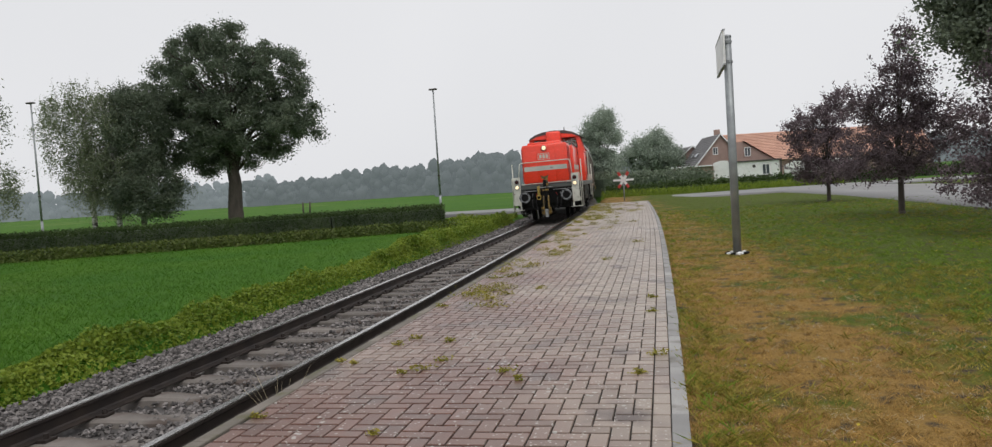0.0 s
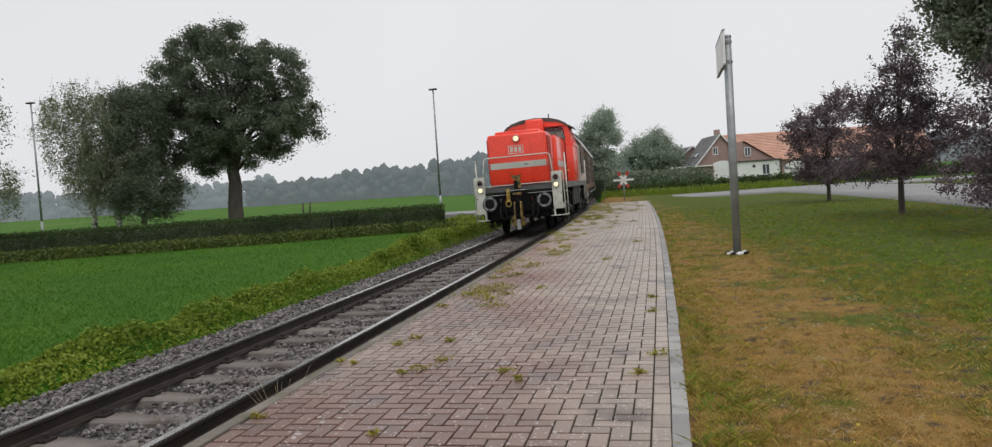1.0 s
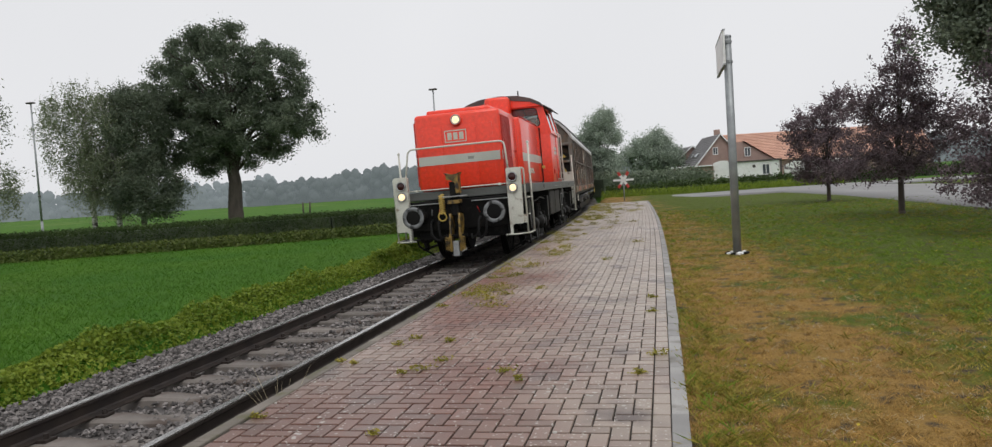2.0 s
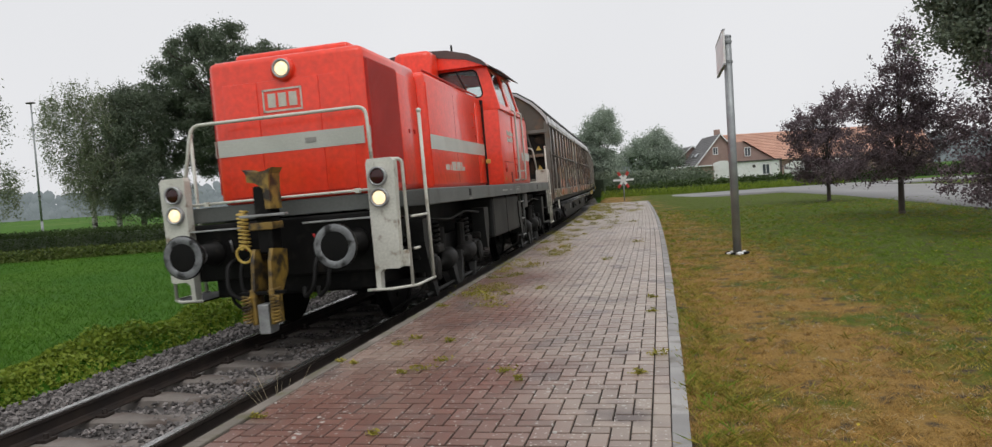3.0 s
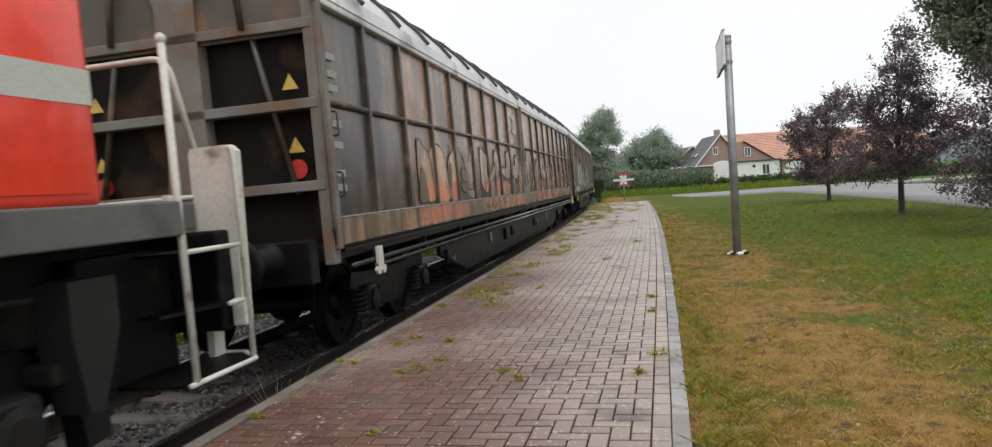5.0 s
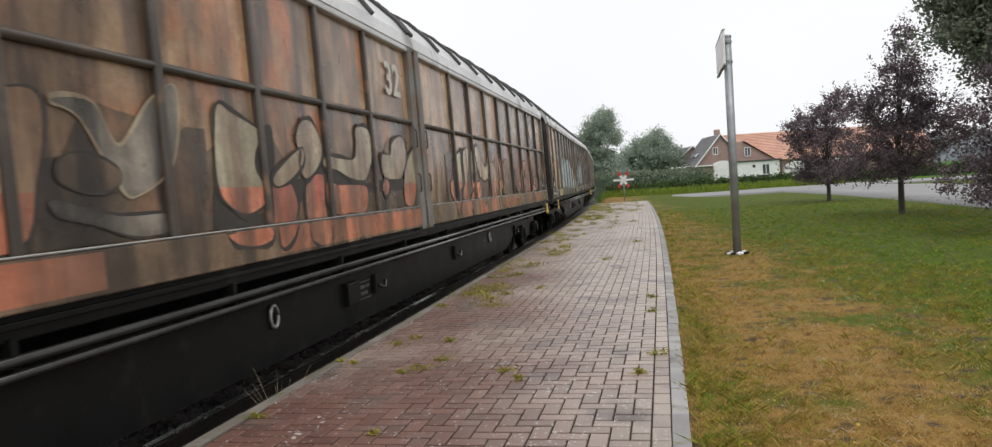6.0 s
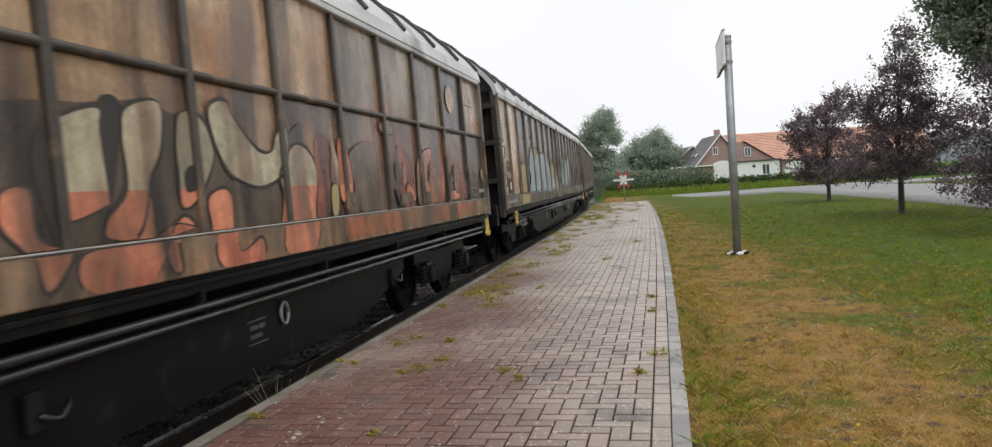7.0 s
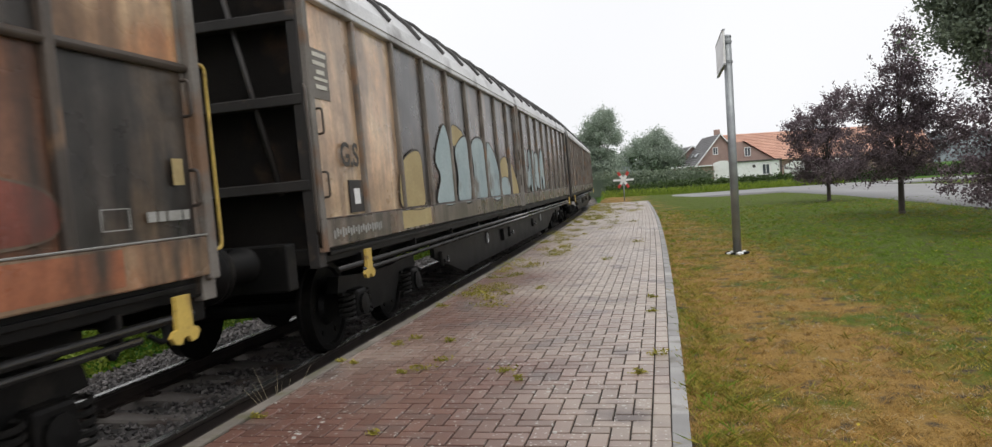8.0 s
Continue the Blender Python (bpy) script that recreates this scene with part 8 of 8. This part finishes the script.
# the dark-roofed brick house, gable to the road
hA, PA, ua, va = gabled("brick_house", "brick house with a dark tiled roof and white barge boards", (3.9, 103.8, 0), (1, 0.2, 0), 9, 6.6, 2.3, 6.2, M_BRICK, M_SLATE)
window_on(hA, PA(2.6, -0.01, 4.1), ua, -va, 0.7, 1.0)
window_on(hA, PA(5.2, -0.01, 1.3), ua, -va, 1.2, 1.2)
bm = bmesh.new()
box(bm, 6.6, 7.4, 107.6, 108.3, 5.6, 7.1, 0.03)
part("chimney", bm, M_BRICK, hA, "brick chimney")
for q in (1.6, 3.2):
    a = PA(0.9, q * 1.4 + 1, 3.75)
    bm = bmesh.new()
    box(bm, -0.3, 0.3, -0.45, 0.45, 0, 0.06, 0.01, Matrix.Translation(a) @ Euler((0, radians(-50), radians(11))).to_matrix().to_4x4())
    part("skylight", bm, M_SKYPANE, hA, "bright roof window")
hC, PC, uc, vc = gabled("brick_house", "dark-roofed brick house set further back", (0.4, 112.5, 0), (1, 0.2, 0), 8, 7.0, 2.4, 5.2, M_BRICK, M_SLATE)

# the long red-tiled house beside it
hB = tagged(empty("long_house"), "long house with a red tiled roof and white rendered front", "house")
bm = bmesh.new()
slab(bm, [(9.6, 104.2), (34, 109.2), (32.6, 116), (8.2, 111)], "z", -0.6, 2.5)
part("wall", bm, M_BRICK, hB, "brick wall")
roof_slope(hB, [(9.4, 103.6, 2.4), (34.4, 108.7, 2.4), (33.3, 112.8, 6.2), (7.6, 107.6, 6.3)], 18, M_TILE, "red clay tile roof slope")
roof_slope(hB, [(8.0, 111.5, 2.4), (32.4, 116.5, 2.4), (33.3, 112.8, 6.2), (7.6, 107.6, 6.3)], 18, M_TILE, "red clay tile roof slope")
for x in (19.6, 24.5):
    y = 105.6 + (x - 9.4) * 0.204 + 1.0
    bm = bmesh.new()
    box(bm, -0.55, 0.55, -0.35, 0.35, 0, 0.08, 0.01, Matrix.Translation((x, y, 4.75)) @ Euler((radians(43), 0, radians(11))).to_matrix().to_4x4())
    part("skylight", bm, M_SKYPANE, hB, "bright roof window")
# cross gable with a dormer window over the white front
bm = bmesh.new()
slab(bm, [(9.0, 2.5), (13.6, 2.5), (9.9, 5.0), (9.0, 5.0)], "y", 103.2, 104.6)
part("cross_gable", bm, M_BRICK, hB, "brick cross gable")
roof_slope(hB, [(13.9, 103.0, 2.45), (13.9, 106.5, 2.45), (9.9, 106.5, 5.15), (9.9, 103.0, 5.15)], 8, M_TILE, "red tiled gable slope")
window_on(hB, (10.4, 103.15, 3.7), (1, 0, 0), (0, -1, 0), 0.8, 1.2)
bm = bmesh.new()
slab(bm, [(5.8, -0.5), (13.6, -0.5), (13.6, 2.3), (7.7, 2.35), (7.5, 2.65), (6.6, 2.7), (5.8, 2.45)], "y", 98.4, 98.8)
white = part("front_wall", bm, M_WHITE, hB, "white rendered front wall")
bm = bmesh.new()
box(bm, 7.6, 13.9, 98.2, 103.4, 2.35, 2.5, 0.02)
part("flat_roof", bm, M_ROOFDARK, hB, "dark flat porch roof")
window_on(hB, (12.0, 98.39, 1.3), (1, 0, 0), (0, -1, 0), 0.95, 1.35)
window_on(hB, (8.0, 98.39, 1.5), (1, 0, 0), (0, -1, 0), 0.9, 1.1)
bm = bmesh.new()
box(bm, 11.4, 12.6, 98.1, 98.38, 0.42, 0.62, 0.03)
part("flower_box", bm, M_BARK, hB, "dark window box")
bm = bmesh.new()
lathe(bm, [(0, 0.2), (0.03, 0.2), (0.04, 0)], (10.6, 98.4, 1.75), (0, -1, 0), 14)
part("round_ornament", bm, M_ROOFDARK, hB)
bm = bmesh.new()
slab(bm, [(14.2, -0.5), (22, -0.5), (22, 2.1), (15.5, 2.1), (14.2, 1.6)], "y", 98.8, 99.2)
part("garden_wall", bm, M_WHITE, hB, "white garden wall")
bm = bmesh.new()
box(bm, 13.65, 13.85, 98.2, 98.5, -0.5, 2.4, 0.02)
part("drain_pipe", bm, M_ROOFDARK, hB)
# low shed with a pale roof
sh = tagged(empty("garden_shed"), "low brick shed with a pale flat roof", "shed")
bm = bmesh.new()
box(bm, 2.6, 5.7, 97.5, 101, -0.5, 2.1, 0.02)
part("wall", bm, M_BRICK, sh)
bm = bmesh.new()
box(bm, 0.6, 5.75, 97.0, 101.2, 2.12, 2.24, 0.02)
part("roof", bm, M_WHITE, sh, "pale flat roof")
bm = bmesh.new()
box(bm, -4.5, 2.5, 96.5, 96.6, -0.5, 1.6, 0.01)
tagged(link_mesh("garden_fence", bm, M_ROOFDARK), "dark board fence behind the shrubs", "fence")

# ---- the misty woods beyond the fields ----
# Haze is put into the surface: a dimmed base colour and an even glow.
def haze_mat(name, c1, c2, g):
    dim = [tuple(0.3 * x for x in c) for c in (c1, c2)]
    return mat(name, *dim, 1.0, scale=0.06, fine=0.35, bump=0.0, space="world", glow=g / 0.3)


# The farther wood has more haze in its colour, so it is paler.
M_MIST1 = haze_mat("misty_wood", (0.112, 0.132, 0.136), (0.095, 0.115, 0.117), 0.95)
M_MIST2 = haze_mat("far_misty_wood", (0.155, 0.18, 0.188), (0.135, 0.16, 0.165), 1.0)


def wood_line(name, pts, h0, h1, crowns, material, seed, label):
    """Far woods: rows of rough tree crowns along a line, in one sheet with an uneven outline."""
    rg = random.Random(seed)
    verts, faces = [], []
    for (x0, y0), (x1, y1) in zip(pts, pts[1:]):
        ln = math.hypot(x1 - x0, y1 - y0)
        n = max(2, int(ln * crowns))
        for i in range(n):
            u = (i + rg.random()) / n
            x, y = x0 + (x1 - x0) * u, y0 + (y1 - y0) * u + rg.uniform(-6, 6)
            h = rg.uniform(h0, h1) * (0.87 + 0.3 * noise.noise((x * 0.03, y * 0.03, seed)))
            r = h * rg.uniform(0.2, 0.32)
            for q in range(11):
                cx, cy, cz = x + rg.uniform(-1.1, 1.1) * r, y + rg.uniform(-0.5, 0.5) * r, h * rg.uniform(0.15, 0.86)
                rr = r * rg.uniform(0.45, 0.75)
                o = len(verts)
                m, k = 9, 5
                for a in range(k + 1):
                    th = math.pi * a / k
                    for b in range(m):
                        ph = 2 * math.pi * b / m
                        d = rr * (0.85 + 0.45 * noise.noise((cx + 2.5 * math.cos(ph) * math.sin(th), cy + 2.5 * math.sin(ph), 3.5 * math.cos(th))))
                        verts.append((cx + d * math.sin(th) * math.cos(ph), cy + d * math.sin(th) * math.sin(ph), max(-0.6, cz + d * 1.1 * math.cos(th))))
                for a in range(k):
                    for b in range(m):
                        faces.append((o + a * m + b, o + a * m + (b + 1) % m, o + (a + 1) * m + (b + 1) % m, o + (a + 1) * m + b))
            o = len(verts)
            w = r * 0.9
            verts += [(x - w, y, -0.6), (x + w, y, -0.6), (x + w, y, h * 0.45), (x - w, y, h * 0.45)]
            faces.append((o, o + 1, o + 2, o + 3))
    ob = raw(name, verts, faces, material)
    ob.data.shade_smooth()
    return tagged(ob, label, "woods", kind="structure")


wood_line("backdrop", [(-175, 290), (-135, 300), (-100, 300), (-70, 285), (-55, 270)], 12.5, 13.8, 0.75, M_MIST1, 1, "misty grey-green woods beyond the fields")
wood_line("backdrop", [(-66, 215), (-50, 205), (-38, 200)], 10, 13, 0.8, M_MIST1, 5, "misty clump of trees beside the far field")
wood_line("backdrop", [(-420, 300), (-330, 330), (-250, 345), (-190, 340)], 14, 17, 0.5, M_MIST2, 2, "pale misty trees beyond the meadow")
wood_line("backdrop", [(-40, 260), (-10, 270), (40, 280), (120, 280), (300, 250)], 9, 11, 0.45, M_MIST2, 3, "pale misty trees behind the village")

# ---- the block pavers, laid in herringbone, with a border row along the kerb ----
def paver_material():
    m = mat("red_grey_block_paver", (0.150, 0.080, 0.062), (0.305, 0.255, 0.215), 0.36, scale=0.45, fine=120, bump=0.25, depth=0.003, space="world",
            c3=(0.13, 0.10, 0.09), stain=0.2, stain_scale=1.7, rough_vary=0.2)
    # Redder towards the track edge; pales along the platform to paint in wet sheen.
    shift_tone(m, 0.15, -0.02, 0.03)
    n, l = m.node_tree.nodes, m.node_tree.links
    b = n["Principled BSDF"]
    src = b.inputs["Base Color"].links[0].from_socket
    geo = n.new("ShaderNodeNewGeometry")
    # a tone for each stone from its own place
    oi = n.new("ShaderNodeObjectInfo")
    ad = n.new("ShaderNodeMath")
    l.new(oi.outputs["Random"], ad.inputs[0])
    l.new(geo.outputs["Random Per Island"], ad.inputs[1])
    fr = n.new("ShaderNodeMath")
    fr.operation = "FRACT"
    l.new(ad.outputs[0], fr.inputs[0])
    ramp = n.new("ShaderNodeValToRGB")
    ramp.color_ramp.elements[0].color, ramp.color_ramp.elements[1].color = (0.80, 0.77, 0.755, 1), (1.2, 1.18, 1.165, 1)
    l.new(fr.outputs[0], ramp.inputs[0])
    mu = n.new("ShaderNodeMix")
    mu.data_type, mu.blend_type = "RGBA", "MULTIPLY"
    mu.inputs["Factor"].default_value = 1.0
    l.new(src, mu.inputs["A"])
    l.new(ramp.outputs[0], mu.inputs["B"])
    # pale lichen dots
    vo = n.new("ShaderNodeTexVoronoi")
    vo.inputs["Scale"].default_value = 17
    l.new(geo.outputs["Position"], vo.inputs["Vector"])
    nz = n.new("ShaderNodeTexNoise")
    nz.inputs["Scale"].default_value = 2.2
    l.new(geo.outputs["Position"], nz.inputs["Vector"])
    dm = n.new("ShaderNodeMath")
    dm.operation = "MULTIPLY_ADD"
    l.new(nz.outputs["Fac"], dm.inputs[0])
    dm.inputs[1].default_value, dm.inputs[2].default_value = -0.55, 0.24
    d2 = n.new("ShaderNodeMath")
    l.new(vo.outputs["Distance"], d2.inputs[0])
    l.new(dm.outputs[0], d2.inputs[1])
    mr = n.new("ShaderNodeMapRange")
    mr.inputs["From Min"].default_value, mr.inputs["From Max"].default_value = 0.13, 0.07
    l.new(d2.outputs[0], mr.inputs[0])
    mx = n.new("ShaderNodeMix")
    mx.data_type = "RGBA"
    l.new(mr.outputs[0], mx.inputs["Factor"])
    l.new(mu.outputs["Result"], mx.inputs["A"])
    mx.inputs["B"].default_value = (0.42, 0.40, 0.37, 1)
    # small pale specks, gathered in drifts
    v2, n2 = n.new("ShaderNodeTexVoronoi"), n.new("ShaderNodeTexNoise")
    v2.inputs["Scale"].default_value, n2.inputs["Scale"].default_value = 42, 1.1
    l.new(geo.outputs["Position"], v2.inputs["Vector"])
    l.new(geo.outputs["Position"], n2.inputs["Vector"])
    sep = n.new("ShaderNodeSeparateColor")
    l.new(v2.outputs["Color"], sep.inputs[0])
    lim = n.new("ShaderNodeMapRange")
    lim.inputs["From Min"].default_value, lim.inputs["From Max"].default_value = 0.35, 0.7
    lim.inputs["To Min"].default_value, lim.inputs["To Max"].default_value = 0.10, 0.45
    l.new(n2.outputs["Fac"], lim.inputs[0])
    few = n.new("ShaderNodeMath")
    few.operation = "LESS_THAN"
    l.new(sep.outputs[0], few.inputs[0])
    l.new(lim.outputs[0], few.inputs[1])
    dot = n.new("ShaderNodeMapRange")
    dot.inputs["From Min"].default_value, dot.inputs["From Max"].default_value = 0.30, 0.16
    l.new(v2.outputs["Distance"], dot.inputs[0])
    both = n.new("ShaderNodeMath")
    both.operation = "MULTIPLY"
    l.new(few.outputs[0], both.inputs[0])
    l.new(dot.outputs[0], both.inputs[1])
    sp = n.new("ShaderNodeMix")
    sp.data_type = "RGBA"
    l.new(both.outputs[0], sp.inputs["Factor"])
    l.new(mx.outputs["Result"], sp.inputs["A"])
    sp.inputs["B"].default_value = (0.55, 0.52, 0.47, 1)
    l.new(sp.outputs["Result"], b.inputs["Base Color"])
    return m


M_PAVER = paver_material()


def paver_shape(w, d, h=0.07, joint=0.009, gap=0.018, bev=0.003):
    """Corners and faces of one paver, w by d, its top at zero."""
    a, b = w / 2 - joint / 2, d / 2 - gap / 2
    v = [(sx * (a - bev), sy * (b - bev), 0.0) for sx, sy in ((-1, -1), (1, -1), (1, 1), (-1, 1))]
    v += [(sx * a, sy * b, -bev) for sx, sy in ((-1, -1), (1, -1), (1, 1), (-1, 1))]
    v += [(sx * a, sy * b, -h) for sx, sy in ((-1, -1), (1, -1), (1, 1), (-1, 1))]
    f = [(0, 1, 2, 3)] + [(4 * r + 4 + k, 4 * r + 4 + (k + 1) % 4, 4 * r + (k + 1) % 4, 4 * r + k) for r in (0, 1) for k in range(4)]
    return v, f


def lay_pavers():
    rg = random.Random(12)
    U = 0.1
    spots = []
    for j in range(int(PLAT_Y0 / U), int(PLAT_Y1 / U)):
        y = j * U
        wide = edge_right(y) - 0.09 - 0.1 - (edge_left(y) + 0.092)
        for i in range(int(wide / U) + 2):
            v = (-i - j) % 4
            if v == 0:
                u0, u1, y0, y1 = max(0, i - 1) * U, (i + 1) * U, y, y + U
            elif v == 3:
                u0, u1, y0, y1 = i * U, (i + 1) * U, y, y + 2 * U
            else:
                continue
            u1 = min(u1, wide)
            if u1 - u0 < 0.025:
                continue
            spots.append((u0, u1, y0, y1))
    for j in range(int(PLAT_Y0 / 0.2), int(PLAT_Y1 / 0.2)):
        spots.append((-0.1, 0.0, j * 0.2, j * 0.2 + 0.2))
    meshes, verts, faces, made = {}, [], [], 0
    spots.sort(key=lambda s: (abs(s[2] - 4.2) + 0.4 * abs((s[0] + s[1]) / 2 - 1.1)))
    for u0, u1, y0, y1 in spots:
        cy = (y0 + y1) / 2
        w, d = round(u1 - u0, 3), round(y1 - y0, 3)
        x = edge_right(cy) - 0.19 - (u0 + u1) / 2
        turn = 0.0014 * cy + rg.uniform(-0.008, 0.008)
        z, tx, ty = rg.uniform(0.0, 0.0016), rg.uniform(-0.005, 0.005), rg.uniform(-0.005, 0.005)
        m = Matrix.Translation((x, cy, z)) @ Euler((tx, ty, turn)).to_matrix().to_4x4()
        if made < 300 and cy > 2.2:
            if (w, d) not in meshes:
                v, f = paver_shape(w, d)
                me = bpy.data.meshes.new("paver")
                me.from_pydata(v, [], f)
                me.materials.append(M_PAVER)
                meshes[(w, d)] = me
            ob = new("paver", meshes[(w, d)])
            ob.parent = platform
            ob.matrix_basis = m
            made += 1
        else:
            v, f = paver_shape(w, d)
            o = len(verts)
            verts += [tuple(m @ Vector(p)) for p in v]
            faces += [tuple(o + k for k in q) for q in f]
    tagged(raw("paving", verts, faces, M_PAVER, platform, "reddish-grey herringbone block pavers"), kind="stuff")


lay_pavers()

# ---- the train's run: nearly even, about 8 m/s ----
FRONT_0, SPEED = 31.184, 7.947
SWAY = {0.0: 0.12, 0.5: 0.25, 1.0: 0.15, 1.5: -0.05, 2.0: -0.1, 2.5: -0.16, 3.0: -0.2, 3.5: 0.08, 4.0: 0.15, 4.5: -0.05, 5.0: -0.08, 5.5: -0.1, 6.0: -0.1, 6.5: 0.2, 7.0: 0.15, 7.5: -0.1, 8.0: -0.1}


def front_y(t):
    return FRONT_0 - SPEED * t + SWAY.get(t, 0.0)


def car_pose(t, lead, length, pivots):
    """Pose of a car whose front buffers lie `lead` behind the front of the train, carried on its two pivots."""
    mid = front_y(t) + lead + length / 2
    a, b = track_pose(mid - pivots / 2), track_pose(mid + pivots / 2)
    pa, pb = a.translation, b.translation
    x = (pa - pb).normalized()
    up = a.col[2].to_3d()
    y = up.cross(x).normalized()
    z = x.cross(y)
    m = Matrix.Identity(4)
    for i, v in enumerate((x, y, z, (pa + pb) / 2 + x * (length / 2))):
        for k in range(3):
            m[k][i] = v[k]
    return m


def motions():
    for car, lead, length, pivots in CARS:
        walk(car, [(0.5 * i, car_pose(0.5 * i, lead, length, pivots)) for i in range(17)])
    for wheel, x, r in WHEELS:
        step = 1 / 15
        walk(wheel, [(k * step, Matrix.Translation((x, 0, r)) @ Matrix.Rotation(SPEED * k * step / r, 4, "Y")) for k in range(121)])


motions()
